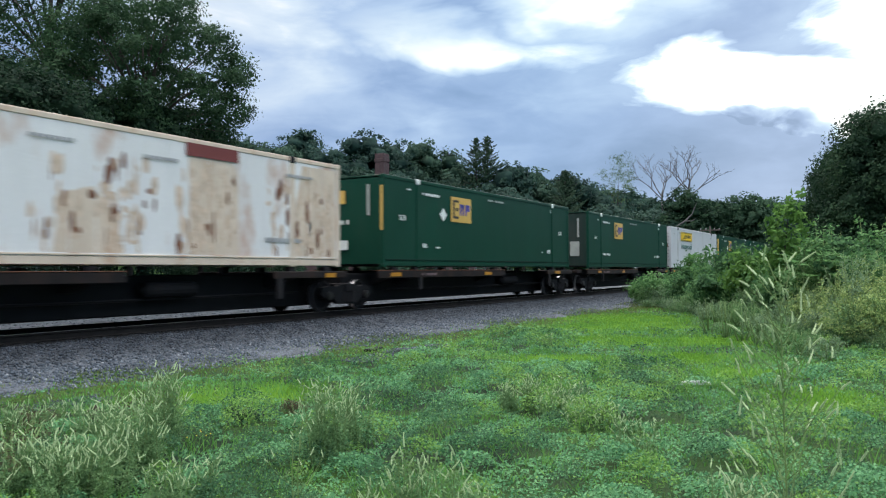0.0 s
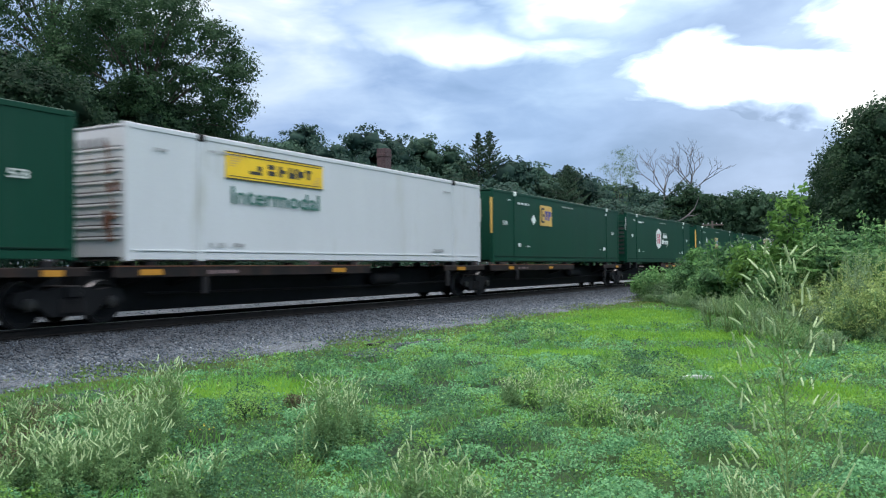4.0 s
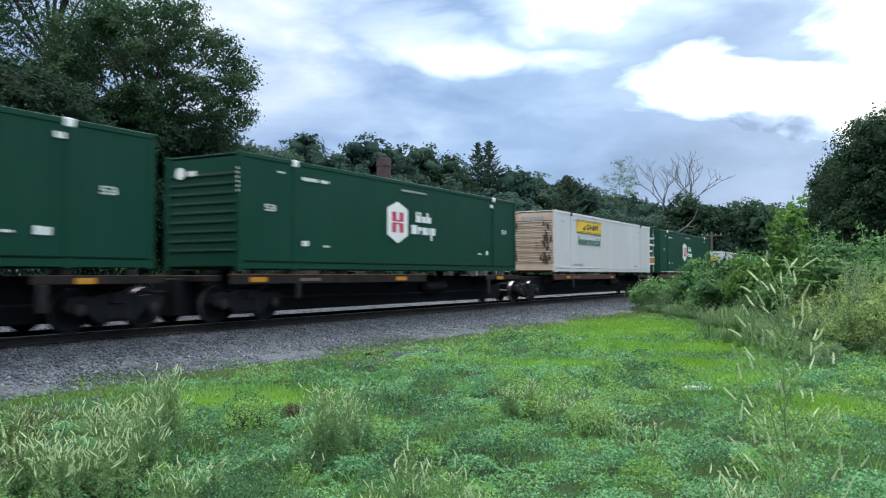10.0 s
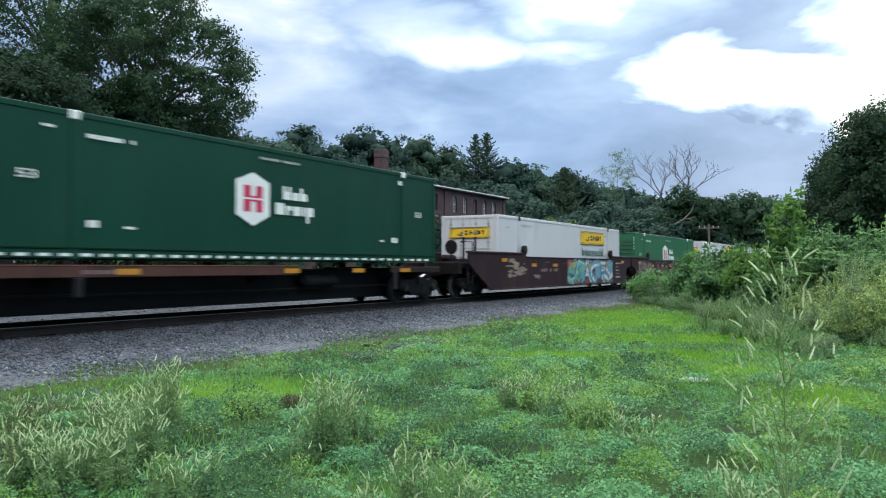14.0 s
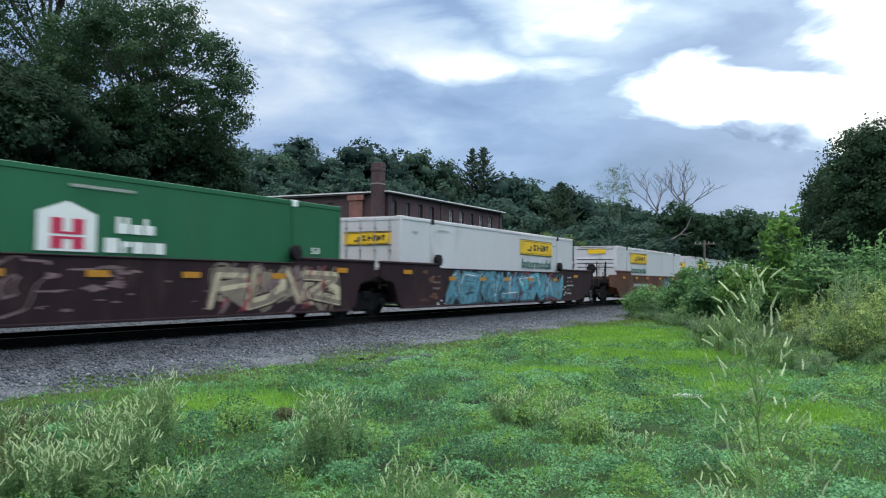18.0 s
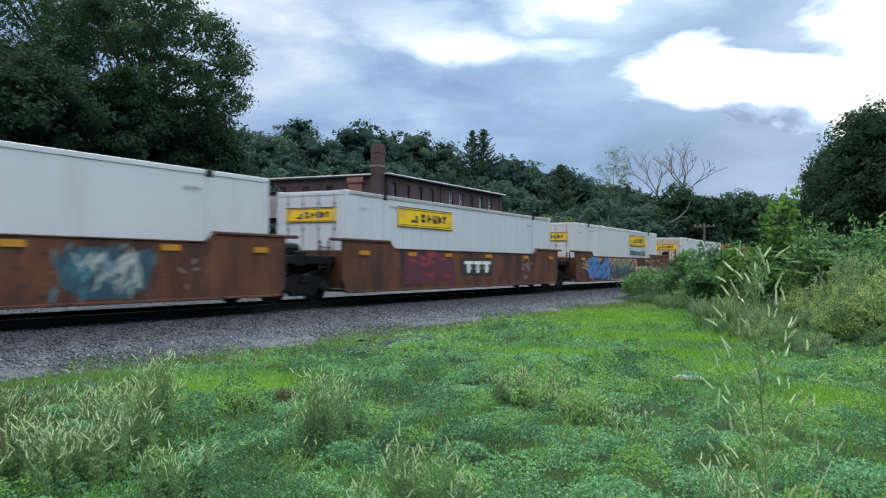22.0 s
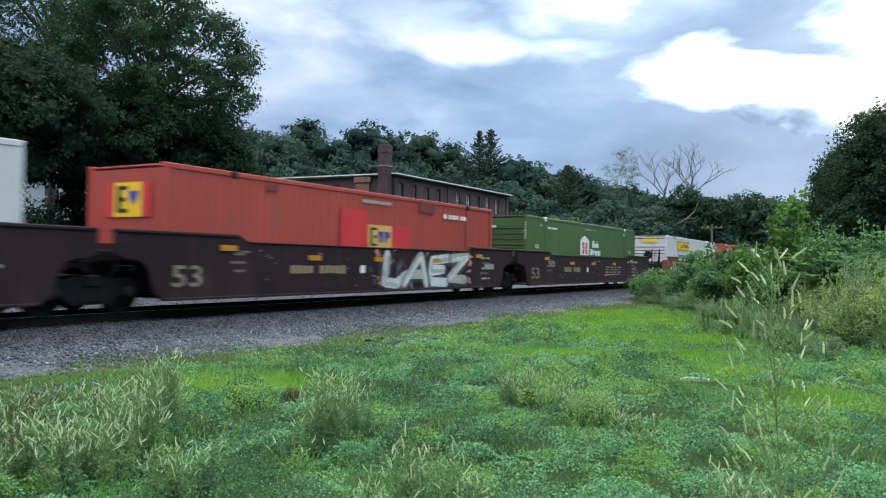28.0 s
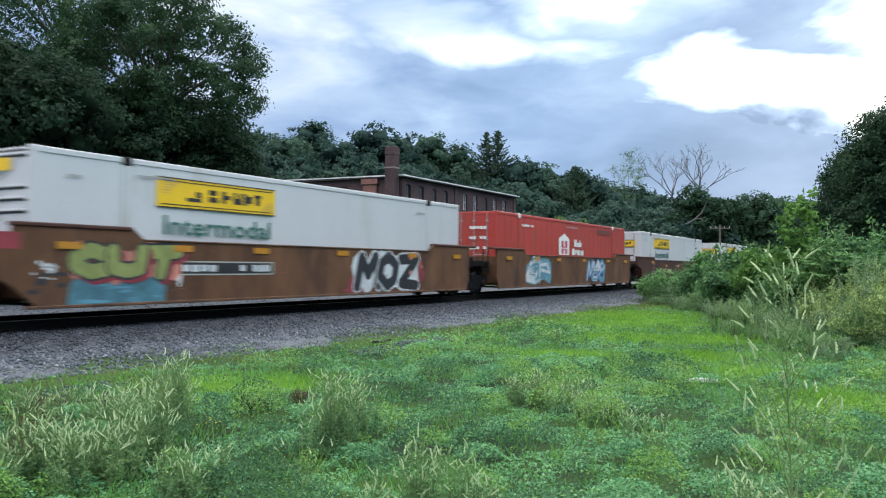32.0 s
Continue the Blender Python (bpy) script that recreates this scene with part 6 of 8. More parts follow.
    for q in range(26):
        a, b, w, h = r.uniform(2.5, 13.4), r.uniform(0.3, 1.28), r.uniform(0.03, 0.2), r.uniform(0.01, 0.06)
        scuff.prism([(a, b), (a + w, b - 0.3 * h), (a + w * 1.2, b + h * 0.5), (a + w * 0.5, b + h), (a - 0.1 * w, b + h * 0.6)], 1, -0.2206 - 0.00002 * q, -0.2202)
    tagged(part("paint_scuff", scuff, "rust" if mat in ("wellbrown", "welltan") else "faintspray", t), kind="stuff")
    art(t)
    return t


def gone(t):
    pass


def art11(t):
    part("red_band", Shape().box(7.2, 14.2, -0.2225, -0.2212, 0.2, 1.36), "redspray", t)
    spray(t, 7.4, 0.17, 9.5, 1.38, ["greenspray", "tealspray"], "deepspray", 11, (WAVE, LOOP), ["greenspray", "deepspray"], 0.3, shine="whitespray")
    spray(t, 9.4, 0.17, 13.9, 1.38, ["whitespray", "skyspray"], "slatespray", 12, (PEAK, RING, LOOP, WAVE), ["slatespray", "redspray", "skyspray"], 0.3, "blackspray", "whitespray")
    bars(t, 3.9, 0.8, 6.2, 0.95, 9, "faintspray", lift=0.224, seed=1)
    smudge(t, 0.3, 0.4, 3.8, 1.3, "dimsand", 13, 12)
    blots(t, 7.4, 0.2, 13.9, 1.36, ["slatespray", "skyspray", "redspray", "deepspray", "greenspray"], 16, 70)


def art12(t):
    smudge(t, -0.1, 0.25, 3.4, 1.25, "faintspray", 27, 20)
    blots(t, -0.1, 0.22, 3.4, 1.28, ["faintspray", "dimsand", "wellmaroon", "faintspray"], 21, 90, 0.8, -0.2245)
    smudge(t, 3.85, 0.9, 4.7, 1.35, "faintspray", 25, 8)
    spray(t, 4.65, 0.25, 6.45, 1.36, ["wellmaroon"], "faintspray", 24, (CUP, RING), None, 0.3)
    smudge(t, 6.6, 0.75, 8.9, 1.3, "faintspray", 26, 14)
    spray(t, 11.0, 0.22, 15.6, 1.36, ["dimsand", "sandspray"], "wellmaroon", 23, (LOOP, HOOK, BOLT, ZED), ["dimsand", "faintspray"], 0.24)
    blots(t, 11.0, 0.22, 15.6, 1.36, ["wellmaroon", "dimsand", "faintspray", "redspray"], 28, 60, 0.6)


def art13(t):
    spray(t, 2.9, 0.17, 8.15, 1.4, ["slatespray", "skyspray"], "deepspray", 31, (PEAK, FORK, LOOP, BOLT, LOOP), ["slatespray", "slatespray", "skyspray"], 0.3, "deepspray", "whitespray", 0.05)
    spray(t, 8.1, 0.17, 14.0, 1.4, ["skyspray", "skyspray", "tealspray"], "deepspray", 34, (LOOP, FORK, PEAK, BOLT, HOOK), ["redspray", "redspray", "violetspray"], 0.33, None, "whitespray", 0.08)
    smudge(t, 2.05, 0.17, 2.9, 0.5, "whitespray", 32, 7)
    smudge(t, 0.9, 0.3, 2.3, 1.3, "welltan", 35, 8)
    smudge(t, 13.85, 0.32, 14.6, 0.85, "whitespray", 33, 9)
    blots(t, 2.9, 0.2, 8.1, 1.38, ["slatespray", "deepspray", "skyspray", "slatespray"], 36, 110, 0.6)
    blots(t, 8.1, 0.2, 14.0, 1.38, ["skyspray", "slatespray", "redspray", "deepspray", "skyspray", "violetspray"], 37, 120, 0.6)


def art14(t):
    panel("sign_panel", rect(2.6, 0.70, 6.25, 1.0), "ink", t, lift=0.222, thick=0.002, label="black number panel")
    bars(t, 2.75, 0.77, 6.1, 0.93, 15, "palelettering", lift=0.2255, seed=4)
    panel("spray_painting", [(10.2, 1.2), (9.95, 0.95), (10.15, 0.45), (10.6, 0.25), (11.6, 0.22), (12.1, 0.42), (12.35, 0.95), (12.2, 1.26), (11.6, 1.15), (10.9, 1.27)], "deepspray", t, lift=0.2222, thick=0.001)
    blots(t, 9.9, 0.2, 12.4, 1.3, ["deepspray", "slatespray"], 44, 24, 0.5, -0.224)
    blots(t, 10.35, 0.4, 12.0, 1.05, ["palelettering", "deepspray", "roofgrey", "slatespray", "palelettering"], 41, 60, 0.6, -0.227)
    smudge(t, 9.0, 0.2, 9.8, 1.22, "welldark", 42, 14)
    smudge(t, 13.0, 0.4, 13.6, 1.0, "faintspray", 43, 5)


def art15(t):
    r = [(2.9, 0.3), (2.9, 1.4), (4.6, 1.4), (5.6, 1.34), (6.35, 0.98), (6.3, 0.62), (6.42, 0.3), (5.9, 0.25), (5.7, 0.55), (4.4, 0.36)]
    panel("spray_painting", r, "violetspray", t, lift=0.222, thick=0.001)
    smudge(t, 3.2, 0.5, 5.8, 1.3, "redspray", 52, 10, -0.2245)
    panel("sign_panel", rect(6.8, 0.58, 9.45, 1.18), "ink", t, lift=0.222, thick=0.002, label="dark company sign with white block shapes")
    for a in (0.0, 0.76, 1.52):
        s = Shape()
        for q in (rect(7.08 + a, 0.97, 7.78 + a, 1.09), rect(7.32 + a, 0.66, 7.54 + a, 0.97), rect(7.2 + a, 0.78, 7.66 + a, 0.82), rect(7.2 + a, 0.86, 7.66 + a, 0.89)):
            s.prism(q, 1, -0.2275, -0.2255)
        tagged(part("sign_mark", s, "lettering", t), kind="stuff")
    smudge(t, 12.3, 0.35, 13.4, 1.2, "faintspray", 51, 16)


def art16(t):
    for k in range(5):
        panel("spray_ray", [(0.2 + 0.1 * k, 0.9 + 0.05 * k), (1.6, 0.7 + 0.12 * k), (1.65, 0.76 + 0.12 * k)], "pinkspray" if k % 2 else "whitespray", t, lift=0.222, thick=0.001)
    spray(t, 1.6, 0.17, 5.0, 1.4, ["bluespray"], "deepspray", 61, (WAVE, FORK, LOOP, CUP), ["pinkspray", "bluespray"], 0.3, "blackspray", "skyspray", 0.2)
    panel("spray_painting", [(4.7, 0.17), (10.6, 0.17), (10.75, 0.7), (10.5, 1.36), (4.8, 1.38)], "pinkspray", t, lift=0.2212, thick=0.001)
    blots(t, 4.9, 0.2, 10.7, 1.36, ["redspray", "wellbrown", "pinkspray", "dimsand"], 66, 40, 0.9, -0.2225)
    panel("spray_painting", [(5.3, 0.5), (5.8, 0.2), (7.2, 0.24), (8.6, 0.19), (9.9, 0.26), (10.3, 0.5), (9.9, 0.85), (9.2, 0.72), (8.4, 0.95), (7.5, 0.78), (6.6, 0.98), (5.9, 0.8)], "blackspray", t, lift=0.2245, thick=0.001)
    blots(t, 5.2, 0.3, 10.2, 1.05, ["blackspray", "deepspray", "blackspray", "slatespray"], 64, 80, 1.0, -0.2262)
    blots(t, 5.5, 0.95, 10.1, 1.3, ["greenspray", "greenspray", "limespray", "blackspray"], 62, 46, 0.8, -0.2305)
    blots(t, 5.4, 0.25, 10.0, 0.8, ["roofgrey", "dimsand", "redspray"], 67, 16, 0.35, -0.2335)
    blots(t, 1.6, 0.2, 5.0, 1.38, ["skyspray", "bluespray", "pinkspray", "deepspray"], 68, 36, 0.5)
    bars(t, 10.2, 0.74, 13.0, 0.94, 10, "palelettering", lift=0.224, seed=6)
    smudge(t, 13.1, 0.3, 16.3, 1.35, "welltan", 63, 16)
    smudge(t, 13.3, 0.4, 16.1, 1.3, "faintspray", 65, 9, -0.2235)


def art17(t):
    spray(t, 3.0, 0.17, 8.9, 1.4, ["palelettering", "roofgrey"], "palelettering", 71, (LOOP, PEAK, RING, WAVE, ZED), ["palelettering", "roofgrey"], 0.32, "whitespray")
    for i in range(4):
        s = Shape()
        for b, c in ((0.62, 0.69), (0.77, 0.82), (0.89, 0.96)):
            a, k = 10.0 + i * 0.75 + 0.35 * (b - 0.62), (0.52, 0.4, 0.5)[(i + int(b * 10)) % 3]
            s.prism([(a, b), (a + k, b), (a + k + 0.03, c), (a + 0.03, c)], 1, -0.2245, -0.2225)
        tagged(part("sign_mark", s, "tanlettering", t), kind="stuff")
    panel("sign_swoosh", [(9.6, 0.42), (13.6, 0.52), (13.8, 0.58), (9.8, 0.52)], "tanlettering", t, lift=0.2222, thick=0.001)
    bars(t, 14.6, 0.5, 15.6, 0.9, 5, "palelettering", lift=0.224, seed=7)
    blots(t, 3.0, 0.2, 8.9, 1.38, ["palelettering", "roofgrey", "whitespray", "slatespray"], 76, 90, 0.7)


def stencils(t, seed):
    """The reporting marks in two blocks and one short mark after them."""
    bars(t, 3.9, 0.67, 4.85, 0.91, 4, "tanlettering", lift=0.224, seed=seed)
    bars(t, 5.1, 0.67, 6.3, 0.91, 5, "tanlettering", lift=0.224, seed=seed + 1)
    bars(t, 7.0, 0.66, 7.28, 0.91, 1, "lettering", lift=0.224, seed=seed + 3)
    for q, (a, b) in enumerate(((2.05, 2.4), (8.1, 9.1))):
        bars(t, a, 1.18, b, 1.24, 5, "faintspray", lift=0.224, seed=seed + 5 + q)


def art18(t):
    word(t, "53", 0.0, 0.40, 0.88, 0.48, "dimsand", 0.224, "number_lettering")
    stencils(t, 80)
    smudge(t, 7.4, 0.3, 8.3, 1.3, "blackspray", 82, 6)
    smudge(t, 7.8, 0.25, 9.0, 1.35, "pinkspray", 83, 22)
    smudge(t, 12.6, 0.3, 14.0, 1.35, "pinkspray", 84, 22)
    spray(t, 8.1, 0.17, 13.6, 1.4, ["whitespray", "palelettering"], "blackspray", 81, (HOOK, PEAK, FORK, ZED), ["blackspray", "wellmaroon"], 0.25, "blackspray", None, 0.3, plain=True)
    blots(t, 8.1, 0.2, 13.6, 1.38, ["palelettering", "roofgrey", "blackspray", "pinkspray"], 85, 26, 0.35)
    bars(t, 15.1, 0.8, 15.9, 1.0, 4, "palelettering", lift=0.224, seed=9)


def art19(t):
    word(t, "53", 0.0, 0.40, 0.88, 0.48, "dimsand", 0.224, "number_lettering")
    stencils(t, 18)
    for i in range(4):
        s = Shape()
        for b, c in ((0.62, 0.69), (0.77, 0.82), (0.89, 0.96)):
            a, k = 9.95 + i * 0.7 + 0.35 * (b - 0.62), (0.52, 0.4, 0.5)[(i + int(b * 10)) % 3]
            s.prism([(a, b), (a + k, b), (a + k + 0.03, c), (a + 0.03, c)], 1, -0.2245, -0.2225)
        tagged(part("sign_mark", s, "tanlettering", t), kind="stuff")
    panel("sign_swoosh", [(9.7, 0.46), (12.5, 0.52), (12.6, 0.56), (9.9, 0.56)], "tanlettering", t, lift=0.2222, thick=0.001)
    for q in range(4):
        bars(t, 13.9 + 0.55 * q, 1.16, 14.25 + 0.55 * q, 1.28, 3, "palelettering", lift=0.224, seed=19 + q)
    for q in range(5):
        bars(t, 14.9, 0.5 + 0.1 * q, 15.9, 0.55 + 0.1 * q, 7, "faintspray", lift=0.224, seed=39 + q)
    for q in range(5):
        bars(t, 1.95, 0.92 + 0.06 * q, 2.7, 0.95 + 0.06 * q, 6, "palelettering", lift=0.224, seed=59 + q)


def art20(t):
    smudge(t, -0.1, 0.55, 0.45, 1.05, "whitespray", 205, 9)
    smudge(t, -0.1, 0.28, 0.7, 0.75, "blackspray", 206, 9)
    panel("spray_painting", [(0.6, 0.17), (2.9, 0.17), (2.95, 0.70), (0.75, 0.71), (0.65, 0.5)], "slatespray", t, lift=0.2222, thick=0.001)
    smudge(t, 0.8, 0.2, 2.8, 0.62, "skyspray", 207, 9, -0.2236)
    smudge(t, 2.7, 0.25, 3.4, 1.36, "whitespray", 208, 9)
    spray(t, 0.65, 0.6, 3.25, 1.38, ["limespray"], "blackspray", 209, (SICKLE, CUP, TEE), ["pinkspray"], 0.36, "redspray", None, 0.1, plain=True)
    panel("red_patch", rect(-1.05, 1.2, -0.35, 1.5), "redspray", t, lift=0.222, thick=0.001)
    panel("sign_panel", rect(3.2, 0.71, 6.28, 1.02), "palelettering", t, lift=0.222, thick=0.002)
    panel("sign_field", rect(3.25, 0.74, 6.23, 0.99), "ink", t, lift=0.2245, thick=0.001)
    bars(t, 3.35, 0.78, 4.4, 0.95, 4, "whitespray", lift=0.2265, seed=20)
    bars(t, 5.1, 0.78, 6.15, 0.95, 5, "whitespray", lift=0.2265, seed=23)
    panel("spray_painting", [(9.1, 0.24), (9.3, 0.3), (9.95, 1.35), (10.2, 1.35), (10.1, 0.2), (9.4, 0.19)], "redspray", t, lift=0.2222, thick=0.001)
    panel("spray_painting", [(12.5, 0.4), (13.4, 0.45), (13.5, 0.7), (13.2, 1.3), (12.7, 1.35)], "redspray", t, lift=0.2222, thick=0.001)
    spray(t, 9.75, 0.17, 13.0, 1.4, ["blackspray"], "whitespray", 202, (MAST, RING, ZED), ["whitespray"], 0.3, None, None, 0.05, plain=True)
    smudge(t, 12.6, 0.6, 13.4, 1.3, "pinkspray", 203, 5, -0.233)


def art21(t):
    spray(t, 2.5, 0.19, 4.7, 1.4, ["whitespray", "skyspray"], "slatespray", 211, (RING, LOOP), ["skyspray", "whitespray"], 0.3)
    spray(t, 9.6, 0.2, 12.0, 1.35, ["skyspray", "whitespray"], "bluespray", 212, (BOLT, LOOP, WAVE), ["blackspray"], 0.28)
    blots(t, 2.5, 0.2, 4.7, 1.38, ["skyspray", "slatespray", "whitespray"], 216, 24)
    blots(t, 9.6, 0.2, 12.0, 1.35, ["skyspray", "bluespray", "blackspray"], 217, 24)


def art22(t):
    stencils(t, 28)


def build_train():
    # place at 0 s, car kind, and livery of each container, from the head of the view to the tail
    run_in = [(2.67, "rusty", "rustywhite", "", ""), (21.08, "ochre", "green", "", "plain"), (40.14, "ochre", "green", "white end", "plain"), (57.47, "sign", "white", "front", "ribs"), (74.76, "ochre", "green", "", "plain"),
              (92.49, "shield", "green", "", "ribs"), (110.89, "ochre", "green", "faded", "plain"), (129.62, "shield", "green", "", "ribs"), (150.28, "sign", "warmwhite", "front", "ribs"), (168.91, "shield", "green", "", "doors")]
    last = None
    for i, (x, base, mat, sgn, end) in enumerate(run_in):
        k = i + 1
        container(k, x, False, (base, mat, sgn, end))
        gap = 2.26 if i == 0 else x - run_in[i - 1][0] - BOX_L
        lead = k in (3, 8)
        c = spine_car(k, x, gap, k, lead)
        if lead and last:
            tail_truck(last, BOX_L - 0.75)
        last = c
    tail_truck(last, BOX_L - 0.7)
    wells = [(190.13, "sign", "white", "rear", "doors", "wellmaroon", art11), (209.53, "shield", "leafgreen", "", "ribs", "wellmaroon", art12), (228.96, "sign", "white", "rear", "doors", "wellmaroon", art13),
             (252.50, "sign", "white", "front", "plain", "wellbrown", art14), (272.01, "tallgrey", "coolwhite", "front", "doors", "wellbrown", art15), (291.49, "sign", "white", "rear", "doors", "wellbrown", art16),
             (315.19, "hollow", "white", "rear", "doors", "wellmaroon", art17), (334.64, "redochre", "red", "", "plain", "wellmaroon", art18), (354.21, "shield", "olive", "", "ribs", "wellmaroon", art19),
             (378.18, "sign", "white", "front", "plain", "welltan", art20), (397.45, "redshield", "crimson", "", "doors", "welltan", art21), (416.9, "sign", "white", "front", "doors", "welldark", art22), (440.6, "sign", "white", "front", "doors", "wellbrown", gone)]
    for i, (x, base, mat, sgn, end, car, art) in enumerate(wells):
        k = i + 11
        container(k, x, True, (base, mat, sgn, end))
        well_car(k, x, car, "end" if i % 3 == 0 else "art", "end" if i % 3 == 2 or k == 23 else "art", art)


# ---------------------------------------------------------------- buildings beyond the line
def holed_wall(x0, x1, z0, z1, holes, y0, y1):
    """A wall in x and z with rectangular openings through it."""
    xs = sorted({x0, x1, *[h[0] for h in holes], *[h[2] for h in holes]})
    zs = sorted({z0, z1, *[h[1] for h in holes], *[h[3] for h in holes]})
    s = Shape()
    for a, b in zip(xs, xs[1:]):
        run0 = None
        for c, d in zip(zs, zs[1:]):
            mx, mz = (a + b) / 2, (c + d) / 2
            solid = not any(h[0] < mx < h[2] and h[1] < mz < h[3] for h in holes)
            if solid and run0 is None:
                run0 = c
            if not solid and run0 is not None:
                s.box(a, b, y0, y1, run0, c)
                run0 = None
        if run0 is not None:
            s.box(a, b, y0, y1, run0, zs[-1])
    return s


def arch_top(x0, x1, z, rise, y0, y1, s):
    """The brick infill over a shallow arched window head."""
    n = 6
    mid, half = (x0 + x1) / 2, (x1 - x0) / 2
    low = [(mid + half * (2 * i / n - 1), z - rise * (2 * i / n - 1) ** 2) for i in range(n + 1)]
    s.prism(low + [(x1, z + 0.02), (x0, z + 0.02)], 1, y0, y1)


def sash(parent, x, z0, z1, w, y, lit):
    f = part("window", Shape().box(x - w / 2, x - w / 2 + 0.07, y, y + 0.08, z0, z1).box(x + w / 2 - 0.07, x + w / 2, y, y + 0.08, z0, z1).box(x - w / 2 + 0.07, x + w / 2 - 0.07, y, y + 0.08, z0, z0 + 0.08)
             .box(x - w / 2 + 0.07, x + w / 2 - 0.07, y, y + 0.08, z1 - 0.08, z1).box(x - w / 2 + 0.07, x + w / 2 - 0.07, y - 0.01, y + 0.07, (z0 + z1) / 2 - 0.04, (z0 + z1) / 2 + 0.04)
             .box(x - 0.025, x + 0.025, y, y + 0.06, z0 + 0.08, z1 - 0.08), "fascia" if lit else "welldark", parent)
    for a, b in ((z0 + 0.08, (z0 + z1) / 2 - 0.04), ((z0 + z1) / 2 + 0.04, z1 - 0.08)):
        part("pane", Shape().box(x - w / 2 + 0.07, x + w / 2 - 0.07, y + 0.03, y + 0.04, a, b), "glass", f)
    part("sill", Shape().box(x - w / 2 - 0.1, x + w / 2 + 0.1, y - 0.22, y + 0.02, z0 - 0.12, z0, 0.01), "sootbrick", f)


def build_mill():
    x0, x1, y0, y1, top = 77.3, 107.8, 50.0, 69.5, 11.7
    g = thing("brick_mill", "old three-storey red-brick mill with white eaves and tall chimney", "building", (0, 0, 0))
    first = [78.8, 81.75, 84.7, 87.5]
    second = [92.6, 95.5, 98.4, 101.3, 104.3]
    holes, wins = [], []
    for row, (a, b) in enumerate(((1.2, 3.4), (5.0, 7.2), (8.75, 10.85))):
        for x in first + second:
            holes.append((x - 0.55, a, x + 0.55, b))
            wins.append((x, a, b, x > 90 and (row + int(x)) % 5 != 0))
    part("front_wall", holed_wall(x0, x1, -0.3, top - 0.25, holes, y0, y0 + 0.45), "brick", g)
    s = Shape()
    for x, a, b, lit in wins:
        arch_top(x - 0.55, x + 0.55, b - 0.02, 0.2, y0 + 0.03, y0 + 0.42, s)
    tagged(part("window_arch", s, "brick", g, "shallow arched brick window heads"), kind="stuff")
    for x, a, b, lit in wins:
        sash(g, x, a, b - 0.06, 1.1, y0 + 0.24, lit)
    for x in (x0 + 0.35, 90.0, x1 - 0.35):
        part("pilaster", Shape().box(x - 0.35, x + 0.35, y0 - 0.16, y0 - 0.002, -0.3, top - 0.3, 0.02), "brick", g)
    part("belt_course", Shape().box(x0 + 0.75, 89.6, y0 - 0.06, y0 - 0.003, 7.9, 8.1).box(90.4, x1 - 0.75, y0 - 0.06, y0 - 0.003, 7.9, 8.1), "sootbrick", g)
    for i, x in enumerate((98.0, 101.6, 106.0)):
        part("grey_wall_patch", Shape().prism([(x - 1.2, 4.4), (x + 1.3, 4.2), (x + 1.1, 7.7), (x - 0.4, 7.82), (x - 1.3, 7.4)], 1, y0 - 0.012 - 0.001 * i, y0 - 0.004), "sootbrick", g)
    # the end towards the line's near side
    part("end_wall", Shape().box(x0, x0 + 0.45, y0 + 0.451, y1, -0.3, top - 0.25), "brick", g)
    part("rear_wall", Shape().box(x0 + 0.451, x1, y1 - 0.45, y1, -0.3, top - 0.25), "brick", g)
    part("far_wall", Shape().box(x1 - 0.45, x1, y0 + 0.451, y1 - 0.451, -0.3, top - 0.25), "brick", g)
    part("end_pier", Shape().box(x0 - 0.28, x0 - 0.003, 53.2, 55.1, -0.3, top - 0.9, 0.02).box(x0 - 0.42, x0 - 0.003, 53.0, 55.3, top - 0.9, top - 0.27, 0.03), "brick_red", g, "pale red brick pier")
    for y in (58.0, 61.5, 65.0):
        for a, b in ((8.75, 10.75), (5.0, 7.1)):
            part("blind_window", Shape().box(x0 - 0.02, x0 - 0.003, y - 0.5, y + 0.5, a, b), "wellmaroon", g)
    part("roof", Shape().prism([(y0 - 0.5, top - 0.2), (y0 - 0.5, top), (y1 + 0.5, top + 0.12), (y1 + 0.5, top - 0.2)], 0, x0 - 0.4, x1 + 0.5), "tarpaper", g)
    part("eaves_board", Shape().box(x0 - 0.42, x1 + 0.52, y0 - 0.56, y0 - 0.505, top - 0.08, top + 0.05, 0.01), "fascia", g, "white painted eaves board")
    part("gable_board", Shape().prism([(y0 - 0.5, top - 0.08), (y0 - 0.5, top + 0.05), (y1 + 0.5, top + 0.17), (y1 + 0.5, top + 0.04)], 0, x0 - 0.47, x0 - 0.403), "fascia", g, "white painted gable board")
    c = part("chimney", Shape().prism([(75.85, 50.1), (77.0, 50.1), (77.0, 51.25), (75.85, 51.25)], 2, -0.3, 13.9), "brick", g, "square brick chimney stack")
    part("chimney_cap", Shape().box(75.79, 77.06, 50.04, 51.31, 13.9, 14.3, 0.04).box(75.83, 77.02, 50.08, 51.27, 14.3, 14.85, 0.04), "brick", c)
    part("chimney_band", Shape().box(75.8, 77.05, 50.05, 51.3, 12.4, 12.55, 0.01), "sootbrick", c)
    part("lean_to_wall", Shape().box(66.6, 75.7, 46.2, 49.7, -0.3, 5.9), "brick", g, "low dark brick lean-to")
    part("lean_to_roof", Shape().prism([(45.9, 5.75), (45.9, 5.9), (49.9, 6.5), (49.9, 6.3)], 0, 66.3, 75.75), "tarpaper", g)
